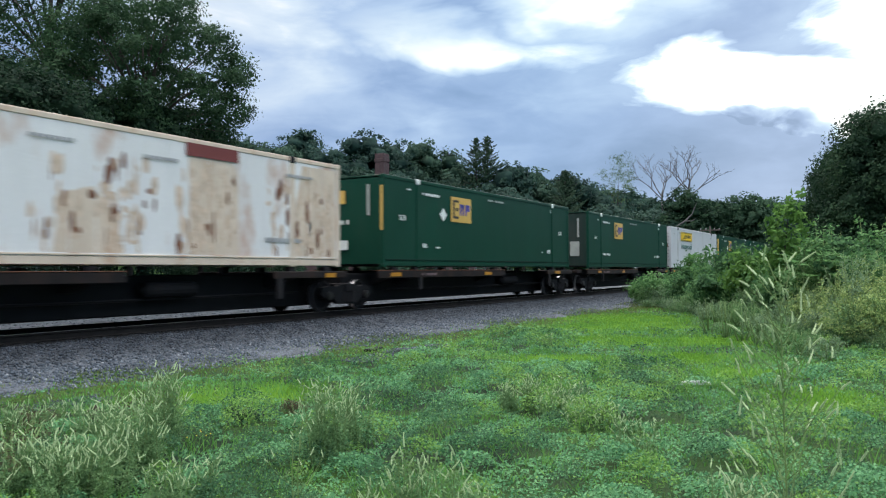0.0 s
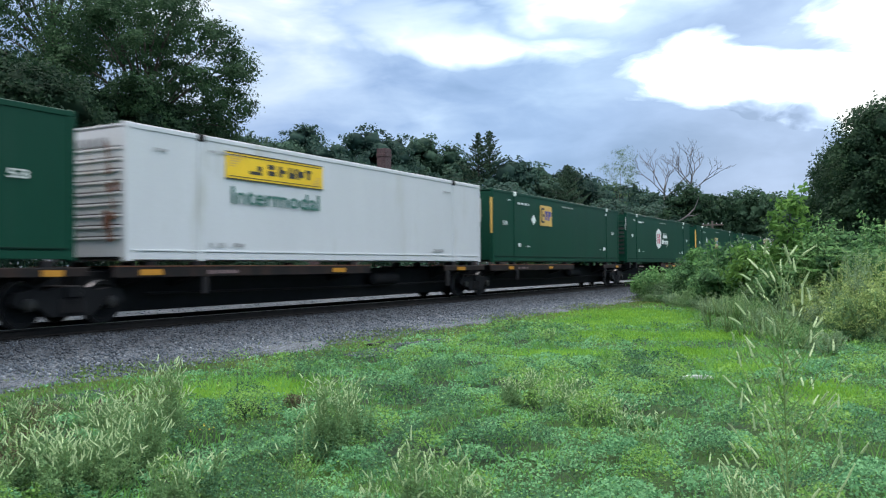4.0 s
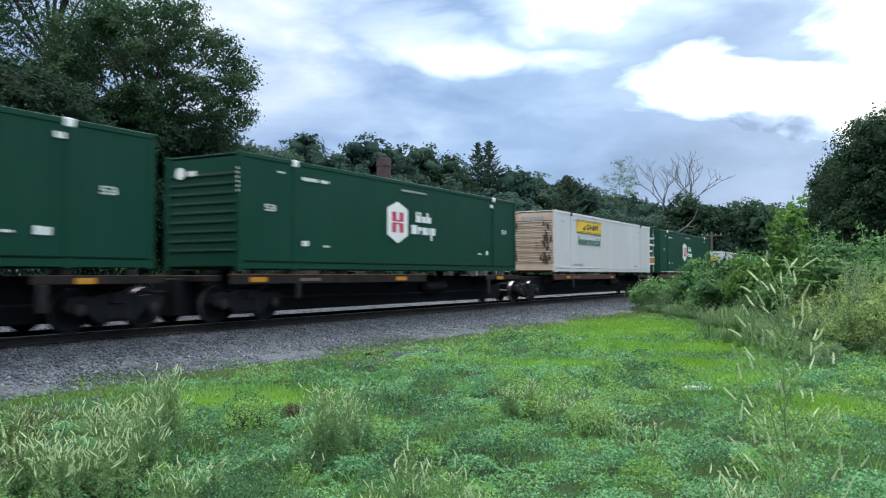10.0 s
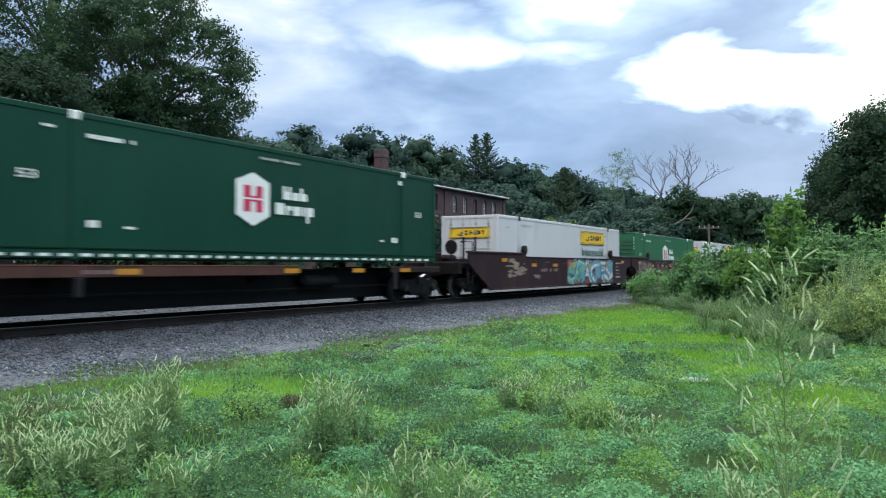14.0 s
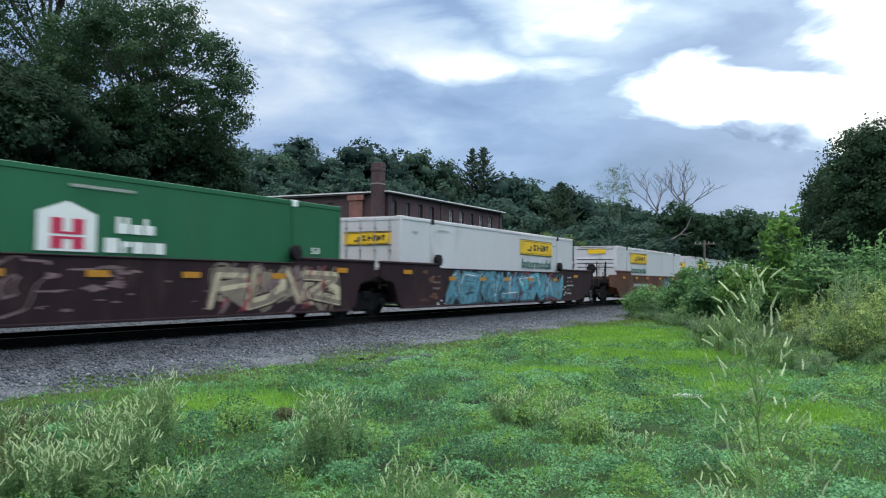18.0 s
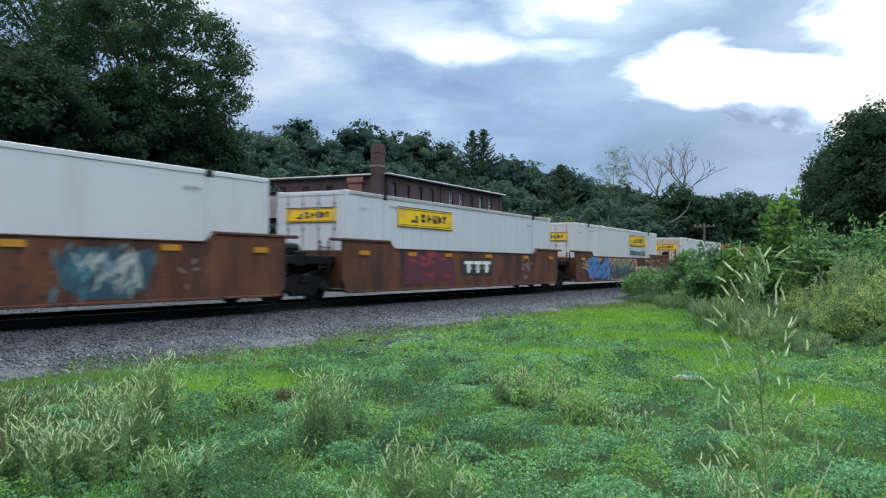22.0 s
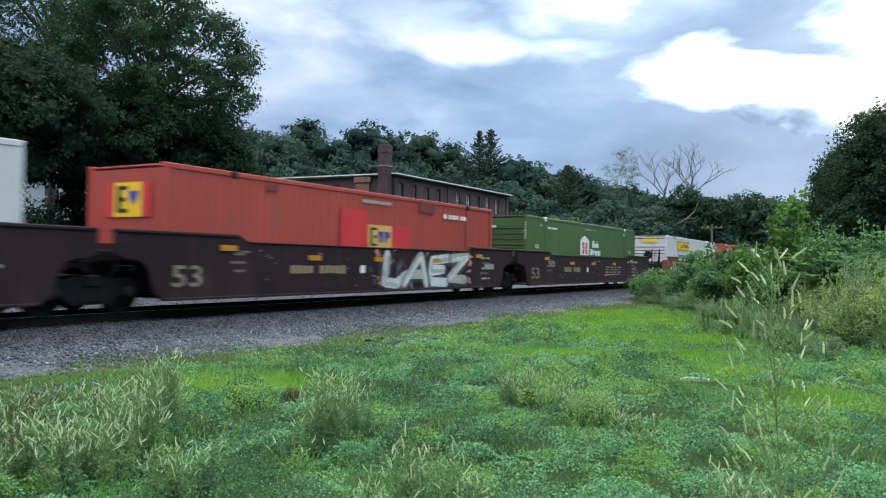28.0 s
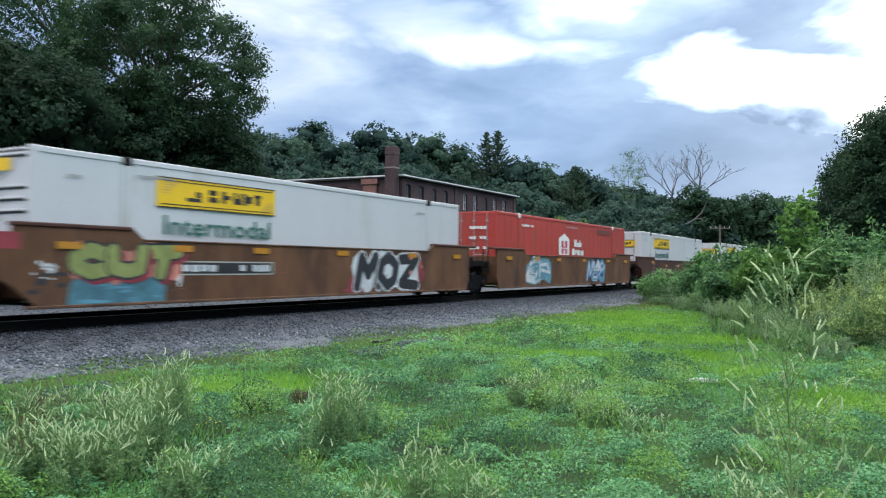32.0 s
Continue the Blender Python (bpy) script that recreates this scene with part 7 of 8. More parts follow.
    for i, (b, d, up, wd) in enumerate(((34.3, 72, 2.3, 4.0), (32.9, 74, 2.0, 3.6), (31.6, 78, 2.5, 4.4), (30.3, 80, 3.6, 3.2), (29.5, 80, 4.4, 2.6), (28.2, 82, 3.3, 3.6))):
        x, y = spot(b, d)
        broad_tree("young_tree", "dark leafy young tree at the foot of the mill", x, y, tall_to(b, d, up), wd, "darktree" if i % 2 else "forest", 120, 28, 0.2, 360 + i, "young trees by the mill", 0.1, 7)
    # the low shed before it
    h = thing("brick_shed", "low flat-roofed brick wing before the mill", "building", (0, 0, 0))
    part("wall", Shape().prism([(47.6, -0.3), (47.6, 7.7), (55.4, 7.9), (55.4, -0.3)], 0, 50.2, 55.6), "brick", h)
    part("roof", Shape().prism([(47.3, 7.7), (47.3, 7.82), (55.7, 8.05), (55.7, 7.9)], 0, 49.9, 55.9), "tarpaper", h)
    s = thing("gable_shed", "small dark brick shed with grey sloping roof", "building", (44.6, 39.5, 0), turn=-48.5)
    part("wall", Shape().prism([(0, -0.3), (0, 4.9), (3.4, 6.4), (6.8, 4.9), (6.8, -0.3)], 0, -1.9, 2.0), "brick", s)
    part("roof", Shape().prism([(-0.5, 4.72), (-0.5, 4.84), (3.4, 6.6), (7.3, 4.84), (7.3, 4.72), (3.4, 6.45)], 0, -2.2, 2.3), "darkroof", s)
    part("eaves_board", Shape().box(-2.2, 2.3, -0.56, -0.505, 4.72, 4.82), "roofgrey", s, "pale painted eaves board")
    for i, (b, d, up, wd) in enumerate(((39.5, 61, 4.9, 3.0), (40.8, 58, 3.0, 3.0), (37.2, 58, 2.6, 2.8), (43.6, 58, 3.4, 4.4))):
        x, y = spot(b, d)
        broad_tree("young_tree", "leafy young tree before the brick shed", x, y, tall_to(b, d, up), wd, "forest" if i == 0 else "darktree", 150, 30, 0.2, 340 + i, "young trees by the mill", 0.1, 7)
    # white house among the trees
    w = thing("white_house", "white clapboard house half hidden among dark trees", "house", (34.0, 50.0, 0), turn=-30)
    part("wall", holed_wall(-4, 4, 0, 7.2, [(x - 0.5, z, x + 0.5, z + 1.6) for x in (-2.1, 0.7, 2.85) for z in (2.0, 4.9)], 0, 0.25), "clapboard", w)
    part("side_wall", Shape().box(-4, -3.75, 0.251, 6, 0, 7.2).box(3.75, 4, 0.251, 6, 0, 7.2).box(-3.749, 3.749, 5.75, 6, 0, 7.2), "clapboard", w)
    for x in (-2.1, 0.7, 2.85):
        for z in (2.0, 4.9):
            sash(w, x, z, z + 1.6, 1.0, 0.1, True)
    part("roof", Shape().prism([(-0.4, 7.1), (-0.4, 7.22), (3.0, 9.2), (6.4, 7.22), (6.4, 7.1), (3.0, 9.05)], 0, -4.4, 4.4), "roofgrey", w)


def spot(bearing, dist):
    return dist * math.cos(radians(bearing)), dist * math.sin(radians(bearing))


def tall_to(bearing, dist, rise):
    """Height of a tree at that place whose top stands that many degrees above the eye."""
    x, y = spot(bearing, dist)
    return 1.6 + dist * math.tan(radians(rise)) - float(land(x, y))


def build_trees():
    # great trees close behind the line
    for b, d, bottom, top, wide, mat, cl, per, leaf, seed, core, many, within, lab in (
            (49.6, 37, 4.6, 13.7, 9.8, "oak", 2050, 34, 0.125, 1, 0.0, 46, 5, "large dark oak with a full rounded crown"),
            (55.2, 47, 6.0, 25.5, 16.0, "oak", 2900, 15, 0.15, 2, 0.0, 90, 70, "tall open oak with sky showing through"),
            (60.0, 33, 3.3, 9.2, 10.4, "deepleaf", 2600, 30, 0.15, 3, 0.62, 60, 14, "dense dark maple close behind the line"),
            (50.4, 35, 1.2, 9.0, 5.8, "deepleaf", 1600, 28, 0.15, 4, 0.62, 44, 10, "dense dark maple close behind the line"),
            (45.9, 37, 0.9, 8.2, 5.0, "deepleaf", 1600, 28, 0.15, 5, 0.62, 44, 10, "dense dark maple close behind the line"),
            (68.0, 30, 2.5, 14.0, 9.0, "oak", 700, 20, 0.3, 6, 0.6, 40, 10, "large dark oak with a full rounded crown")):
        x, y = spot(b, d)
        dome_tree("oak_tree" if mat == "oak" else "maple_tree", lab, x, y, bottom, top, wide, mat, cl, per, leaf, seed, "trees behind the line", 0.2 if mat == "oak" else 0.12, many, within, core=core)
    for i in range(9):
        y = 27.6 + (i * 7) % 5
        b = 42 + i * 3.1
        x = y / math.tan(radians(b))
        shrub("hedge_shrub", "dark leafy shrub behind the railway line", x, y, 4.7 if 52 < b < 61 else 3.2 + (i * 5 % 4) * 0.5, 4.2, "brush" if 50 < b < 62 else "darktree", 200, 30, 0.16, 40 + i, "shrubs behind the line")
    n = 30000
    g = np.random.default_rng(78)
    x, u = g.uniform(-12, 150, n), g.normal(size=n)
    y = 27.2 + 0.6 * np.sin(x * 0.4) + 0.8 * u
    z = land(x, y) + (1.7 + 0.6 * np.sin(x * 0.7) * np.sin(x * 0.23 + 1)) * g.random(n) ** 0.7 * np.exp(-u * u * 0.4)
    global rng
    rng = g
    co, qd = leaf_quads(np.stack([x, y, z], -1), unit(g.normal(size=(n, 3)) * 0.6 + np.array([0, -0.5, 0.6])), 0.17, 0.6)
    tagged(new("trackside_brush", quick_mesh("trackside_brush", co, qd, M["brush"])), "low dark brush along the far side of the line", "brush", kind="stuff")
    # woods on the hill
    r = random.Random(3)
    crest = [(58, 9), (54, 9), (50, 9.2), (46, 9.6), (43.5, 9.6), (41.0, 9.2), (39.25, 10.1), (37.2, 9.0), (34.9, 10.4), (33.2, 9.4), (31.0, 9.4), (29.3, 8.8), (28.3, 8.0), (24.6, 7.7), (23.2, 7.5), (21.9, 6.5), (20.6, 6.9), (19.3, 6.2), (18.0, 5.9), (16.6, 5.7), (15.2, 5.4), (13.8, 5.1)]
    for i, (b, up) in enumerate(crest):
        d = 150 + r.uniform(-8, 22)
        x, y = spot(b, d)
        up += r.uniform(-0.3, 0.2)
        broad_tree("hill_tree", "broad green tree on the wooded hillside", x, y, max(9, tall_to(b, d, up)), 11 + r.uniform(0, 4.5), "forest", 330 if b < 47 else 60, 25, 0.57, 100 + i, "woods on the hill", 0.12, 19, spread=0.55, hollow=0.72, core=0.66)
    for i in range(40):
        b = 60 - i * 1.24 + r.uniform(-0.4, 0.4)
        lay = i % 2
        d = (128, 112)[lay] + r.uniform(-7, 7)
        if 23.5 < b < 40.5 and d < 124:
            d = 126 + r.uniform(0, 6)
        up = np.interp(b, [10, 16, 22, 30, 40, 60], [4.0, 4.2, 4.9, 7.2, 7.6, 7.8]) - 1.0 * lay + r.uniform(-0.6, 0.5)
        x, y = spot(b, d)
        broad_tree("hill_tree", "broad green tree on the wooded hillside", x, y, max(6, tall_to(b, d, up)), 9 + r.uniform(0, 4.5), "forest", 290 if b < 47 else 60, 25, 0.53, 200 + i, "woods on the hill", 0.1, 17, spread=0.5, hollow=0.72, core=0.66)
    for i, (b, up, w) in enumerate(((23.6, 3.6, 5), (22.3, 3.9, 5), (21.2, 3.5, 6), (19.6, 3.2, 6), (20.4, 3.7, 4))):
        x, y = spot(b, 104 + i * 2)
        broad_tree("young_tree", "pale green young tree beside the mill", x, y, tall_to(b, 104 + i * 2, up), w, "paleforest", 120, 14, 0.4, 300 + i, "young trees by the mill", 0.05, 6)
    x, y = spot(26.9, 150)
    spruce_tree(x, y, tall_to(26.9, 150, 9.4), 17, 5)
    x, y = spot(26.1, 152)
    spruce_tree(x, y, tall_to(26.1, 152, 9.5), 17, 6)
    x, y = spot(20.7, 140)
    spruce_tree(x, y, tall_to(20.7, 140, 7.0), 16, 7)
    # towards the end of the line
    for i, (b, d, up, w, mat) in enumerate(((14.2, 118, 4.3, 9, "forest"), (12.6, 112, 5.8, 8.5, "darktree"), (11.2, 116, 5.0, 8, "darktree"), (10.2, 125, 3.6, 7, "forest"), (8.6, 118, 5.4, 8.5, "softleaf"), (10.1, 126, 4.5, 7, "softleaf"), (6.8, 124, 4.9, 8, "softleaf"), (5.4, 110, 4.2, 9, "forest"),
                                              (16.0, 116, 4.0, 8, "forest"), (17.6, 118, 4.3, 8, "forest"), (3.0, 100, 5.0, 10, "forest"), (0.5, 95, 5.0, 10, "forest"), (-3.0, 90, 6.0, 11, "forest"))):
        x, y = spot(b, d)
        broad_tree("field_tree", "leafy tree at the bend of the line", x, y, tall_to(b, d, up), w, mat, 300, 36, 0.36, 400 + i, "trees down the line", 0.06, 17, spread=0.42, hollow=0.66, core=0.4)
    for i, (b, d, up, w) in enumerate(((0.6, 46, 10.5, 7.4), (-6.0, 44, 10.9, 9.0), (3.3, 50, 7.8, 4.0), (-12.0, 42, 13.0, 10.0))):
        x, y = spot(b, d)
        broad_tree("maple_tree", "dense dark maple beyond the roadside shrubs", x, y, tall_to(b, d, up), w, "maple", (2700, 2300, 900, 300)[i], 38, 0.135, 430 + i, "trees beyond the shrubs", 0.05, 34, spread=0.26, hollow=0.72, core=0.6)
    x, y = spot(17.0, 128)
    broad_tree("poplar_tree", "thin poplar with sparse pale leaves", x, y, tall_to(17.0, 128, 8.5), 7.0, "paleforest", 150, 16, 0.19, 450, "", 0.5, 11, 0.06)
    x, y = spot(12.4, 128)
    bare_tree("dead_tree", "bare dead tree with bleached branches", x, y, tall_to(12.4, 128, 8.6), 8, 2, 6)
    x, y = spot(13.9, 130)
    bare_tree("dead_tree", "bare dead tree with bleached branches", x, y, tall_to(13.9, 130, 8.0), 12, 2, 6, (0.0, 0.05))
    x, y = spot(13.1, 96)
    t = thing("broken_limb", "bleached broken limb hanging among dark leaves", "dead branch", (x, y, 7.0))
    part("limb", Shape().tube([(0, 0.3, -0.5), (0.4, -0.6, 0.1), (0.8, -1.3, 0.9), (1.0, -1.8, 2.2)], [0.07, 0.09, 0.06, 0.02], 6).tube([(0.4, -0.6, 0.1), (0.6, -1.3, 0.1), (0.7, -1.8, 0.35)], [0.06, 0.045, 0.015], 5), "deadwood", t)
    x, y = spot(11.1, 105)
    t = thing("utility_pole", "weathered wooden utility pole with one crossarm", "utility pole", (x, y, 0))
    part("pole", Shape().lathe([(0.16, -0.3), (0.11, 6.9)], (0, 0, 0), 2, 10), "polewood", t)
    part("crossarm", Shape().box(-0.06, 0.06, -1.25, 1.25, 6.35, 6.5), "polewood", t)
    for a in (-1.1, -0.5, 0.5, 1.1):
        part("insulator", Shape().lathe([(0.05, 6.5), (0.06, 6.6), (0.03, 6.68)], (0, a, 0), 2, 8), "roofgrey", t)
    # far ridge: one sheet of distant woods
    n = 26000
    g = np.random.default_rng(77)
    b = np.radians(g.uniform(-20, 75, n))
    d = g.uniform(420, 640, n)
    P = np.stack([d * np.cos(b), d * np.sin(b), land(d * np.cos(b), d * np.sin(b)) + g.uniform(1, 8, n)], -1)
    N = unit(g.normal(size=(n, 3)) * 0.5 + np.array([-0.5, -0.4, 0.8]))
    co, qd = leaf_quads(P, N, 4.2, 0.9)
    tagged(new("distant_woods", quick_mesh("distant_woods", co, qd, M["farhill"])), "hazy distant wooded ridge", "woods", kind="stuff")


def build_shrubs():
    r = random.Random(15)
    edge = [(15.2, 37.5), (12.4, 31.5), (9.4, 26.0), (5.0, 21.6), (0.6, 18.4), (-4.0, 16.6)]

    def rim(b):
        """How far off the shrubs begin at that bearing."""
        return float(np.interp(b, [e[0] for e in edge[::-1]], [e[1] for e in edge[::-1]]))
    for i in range(24):
        b = 15.0 - i * 0.83 + r.uniform(-0.3, 0.3)
        d = rim(b) + r.uniform(1.6, 5.5)
        x, y = spot(b, d)
        tall = float(np.interp(b, [-5, 2, 6, 9, 12, 15], [2.6, 2.6, 2.4, 2.7, 2.5, 1.2])) * r.uniform(0.7, 1.08)
        shrub("shrub", "thick green roadside shrub beside the lawn", x, y, tall, r.uniform(1.6, 3.0), ("sumac", "shrub", "darkshrub", "darkshrub" if b > 6 else "shrub")[i % 4], 110, 34, (0.13, 0.11, 0.15, 0.12)[i % 4], 500 + i, "shrubs along the lawn", 0.62, shoots=5)
    for i in range(22):
        b = 15.0 - i * 0.92 + r.uniform(-0.3, 0.3)
        d = rim(b) + r.uniform(-0.6, 1.6)
        x, y = spot(b, d)
        tall = r.choice((0.45, 0.7, 0.9, 1.2)) * r.uniform(0.8, 1.15) * (1.35 if b < 3.5 else 1.0)
        shrub("feathery_weed", "soft feathery grey-green weeds at the lawn's edge", x, y, tall, r.uniform(1.0, 2.2), "hazebush" if i % 3 else "melilot", 110, 30, 0.057, 540 + i, "weeds at the lawn's edge", 0.35, shoots=16)
    for i in range(34):
        b = 15.4 - i * 0.6 + r.uniform(-0.3, 0.3)
        d = rim(b) + r.uniform(-1.9, -0.3)
        x, y = spot(b, d)
        shrub("low_weed", "low soft weeds thinning out into the lawn", x, y, r.uniform(0.22, 0.5), r.uniform(0.6, 1.3), ("hazebush", "melilot", "darkshrub")[i % 3], 50, 24, 0.04, 640 + i, "low weeds before the shrubs", 0.4, shoots=10)
    for i, (b, d, tall, w) in enumerate(((11.3, 21.5, 0.8, 1.1), (10.2, 20.0, 0.9, 1.1), (9.2, 19.0, 0.85, 1.0), (8.2, 18.2, 0.7, 1.0), (7.0, 17.2, 0.55, 1.0), (5.6, 16.4, 0.45, 1.0), (4.2, 15.8, 0.4, 1.0))):
        x, y = spot(b, d)
        shrub("hazy_weed", "thin hazy grey-green weeds standing out into the lawn", x, y, tall, 0.75 * w, ("hazebush", "melilot", "shrub")[i % 3], 48, 30, 0.034, 680 + i, "weeds at the lawn's edge", 0.3, shoots=22)
    for i, (b, d, tall, w) in enumerate(((3.6, 20.0, 1.5, 1.0), (2.9, 19.0, 1.0, 1.2), (2.3, 19.6, 1.75, 1.0), (1.6, 18.6, 1.2, 1.3), (0.9, 19.0, 1.8, 1.2), (0.2, 18.0, 1.3, 1.3), (-0.8, 18.2, 1.8, 1.4), (-2.0, 17.4, 1.5, 1.6), (4.6, 21.4, 1.0, 1.1), (5.4, 22.2, 1.3, 0.9))):
        x, y = spot(b, d)
        shrub("pale_bush", "pale yellow-green bush in small flower beside the lawn", x, y, tall, w, "palebush", 90, 36, 0.05, 580 + i, "pale bushes by the lawn", 0.5, shoots=10)
    x, y = spot(6.2, 24.5)
    broad_tree("sapling", "bright green maple sapling above the shrubs", x, y, 3.9, 1.35, "sapling", 150, 9, 0.17, 560, "", 0.15, 16, 0.035, "sapling", spread=0.12, hollow=0.75)
    x, y = spot(8.6, 26.5)
    broad_tree("sapling", "bright green maple sapling above the shrubs", x, y, 2.3, 1.5, "sapling", 80, 13, 0.18, 561, "", 0.2, 7, 0.03, "sapling", spread=0.17)
    # sumac: arching stalks with paired leaflets
    for i, (b, d, tall) in enumerate(((5.4, 22.8, 2.4), (4.4, 22.2, 2.2), (2.4, 21.6, 2.2))):
        g = random.Random(570 + i)
        x, y = spot(b, d)
        t = thing("sumac", "sumac with long arching fronds of narrow leaflets", "shrub", (x, y, float(land(x, y)) - 0.02), "sumac by the lawn")
        s, P, N = Shape(), [], []
        for k in range(13):
            a, h = k * 2.4, tall * g.uniform(0.55, 0.9)
            root, tip = Vector((0, 0, h * 0.85)), Vector((math.cos(a) * 0.75, math.sin(a) * 0.75, h + g.uniform(-0.05, 0.2)))
            mid = root.lerp(tip, 0.5) + Vector((0, 0, 0.15))
            s.tube([root, mid, tip], [0.012, 0.008, 0.003], 4)
            for j in range(14):
                f = 0.2 + 0.8 * j / 14
                c = root.lerp(mid, f * 2) if f < 0.5 else mid.lerp(tip, f * 2 - 1)
                for q in (-1, 1):
                    P.append(c + Vector((-math.sin(a), math.cos(a), -0.15)) * 0.075 * q)
                    N.append((0.2 * math.cos(a), 0.2 * math.sin(a), 1))
        s.tube([(0, 0, -0.1), (0.05, 0, tall * 0.4), (0, 0, tall * 0.75)], [0.035, 0.028, 0.015], 6)
        tagged(part("stalk", s, "stem", t, "brown-green stalks", True), kind="stuff")
        co, qd = leaf_quads(np.array(P), unit(np.array(N) + np.random.default_rng(i).normal(size=(len(P), 3)) * 0.15), 0.15, 0.3)
        part("fronds", quick_mesh("fronds", co, qd, M["sumac"]), "sumac", t)


# ---------------------------------------------------------------- the lawn
def fan(n, d0, d1, b0, b1, g, power=0.5):
    """Points strewn over a sector of the ground, thicker near the eye."""
    d = d0 + (d1 - d0) * g.random(n) ** (1 / power) if power < 1 else d0 + (d1 - d0) * g.random(n) ** power
    b = np.radians(g.uniform(b0, b1, n) + 4.0 * g.normal(size=n))
    d = d - 0.8 * np.abs(g.normal(size=n)) * np.clip((d0 + 4.0 - d) / 4.0, 0, 1)
    return d * np.cos(b), d * np.sin(b), d


# lush spots of turf: place and reach
LUSH = ((7.3, 7.7, 0.75), (8.2, 7.2, 0.85), (5.0, 8.6, 0.5), (13.9, 5.4, 0.9), (17.5, 5.6, 1.2), (15.1, 3.4, 1.0), (10.9, 0.8, 0.9), (13.0, 2.0, 1.0), (4.1, 2.5, 0.35), (22.0, 6.6, 2.2), (26.0, 7.6, 2.6), (18.8, 3.6, 1.5))


def turf_amount(x, y):
    """1 where short bright turf grows, 0 where the taller clover stands."""
    v = -0.05 + 0.5 * ripple(x * 0.62 + 1.0, y * 0.62 - 0.4, 0.9) + 0.25 * ripple(x, y, 1.9)
    v = v + 0.15 * smooth((x - 12) / 6) + 0.35 * smooth((y - 7.4) / 1.2) - 0.55 * smooth((11 - np.hypot(x, y)) / 4)
    # bare stony patches carry neither
    v = v + 2.0 * np.exp(-((x - 13.5) / 1.7) ** 2 - ((y - 8.45) / 0.3) ** 2) + 2.0 * np.exp(-((x - 6.4) / 0.6) ** 2 - ((y - 8.8) / 0.3) ** 2)
    for px, py, rad in LUSH:
        v = v + 1.7 * np.exp(-((x - px) ** 2 + (y - py) ** 2) / rad ** 2)
    return np.clip(v, 0, 1)


def blades(name, x, y, z, high, wide, lean, mat, label, g):
    n = len(x)
    a = g.uniform(0, 6.28, n)
    T = np.stack([np.cos(a), np.sin(a), np.zeros(n)], -1)
    ln = g.normal(size=(n, 2)) * lean
    up = np.stack([ln[:, 0], ln[:, 1], np.ones(n)], -1)
    base = np.stack([x, y, z], -1)
    h, w = high[:, None], wide[:, None]
    tip = base + up * h
    mid = base + up * np.array([0.55, 0.55, 0.6]) * h
    co = np.stack([base - T * w * 0.4, base + T * w * 0.4, mid + T * w * 0.5, tip, mid - T * w * 0.5], 1).reshape(-1, 3)
    q = np.arange(5 * n).reshape(-1, 5)
    return tagged(new(name, quick_mesh(name, co, q, M[mat])), label, "grass", kind="stuff")


def strew_mounds():
    """Rounded clumps of ground cover, each of its own width and height, on a fine grid of the lawn."""
    g = np.random.default_rng(64)
    h, sort = np.zeros((640, 280), np.float32), np.zeros((640, 280), np.int32)
    X, Y = np.meshgrid(np.arange(640) * 0.05, np.arange(280) * 0.05 - 3.0, indexing="ij")
    for px, py, w, q in zip(g.uniform(0, 32, 3200), g.uniform(-3, 11, 3200), 0.07 + 0.26 * g.random(3200) ** 2, g.random(3200)):
        i0, i1 = int(max(0, (px - w) / 0.05)), int((px + w) / 0.05) + 2
        j0, j1 = int(max(0, (py + 3 - w) / 0.05)), int((py + 3 + w) / 0.05) + 2
        d2 = ((X[i0:i1, j0:j1] - px) ** 2 + (Y[i0:i1, j0:j1] - py) ** 2) / (w * w)
        top = (0.06 + 0.72 * w) * (0.5 + 0.8 * q) * np.sqrt(np.clip(1 - d2, 0, 1))
        over = top > h[i0:i1, j0:j1]
        h[i0:i1, j0:j1][over] = top[over]
        sort[i0:i1, j0:j1][over] = 0 if q < 0.42 else 1 if q < 0.80 else 2
    return h, sort


MOUNDS, SORTS = strew_mounds()


def sort_at(x, y):
    i = np.clip((np.asarray(x) / 0.05).astype(int), 0, 639)
    j = np.clip(((np.asarray(y) + 3) / 0.05).astype(int), 0, 279)
    return SORTS[i, j]


def mound(x, y):
    i = np.clip((np.asarray(x) / 0.05).astype(int), 0, 639)
    j = np.clip(((np.asarray(y) + 3) / 0.05).astype(int), 0, 279)
    return 0.025 + MOUNDS[i, j] * (1 - 0.85 * turf_amount(x, y))


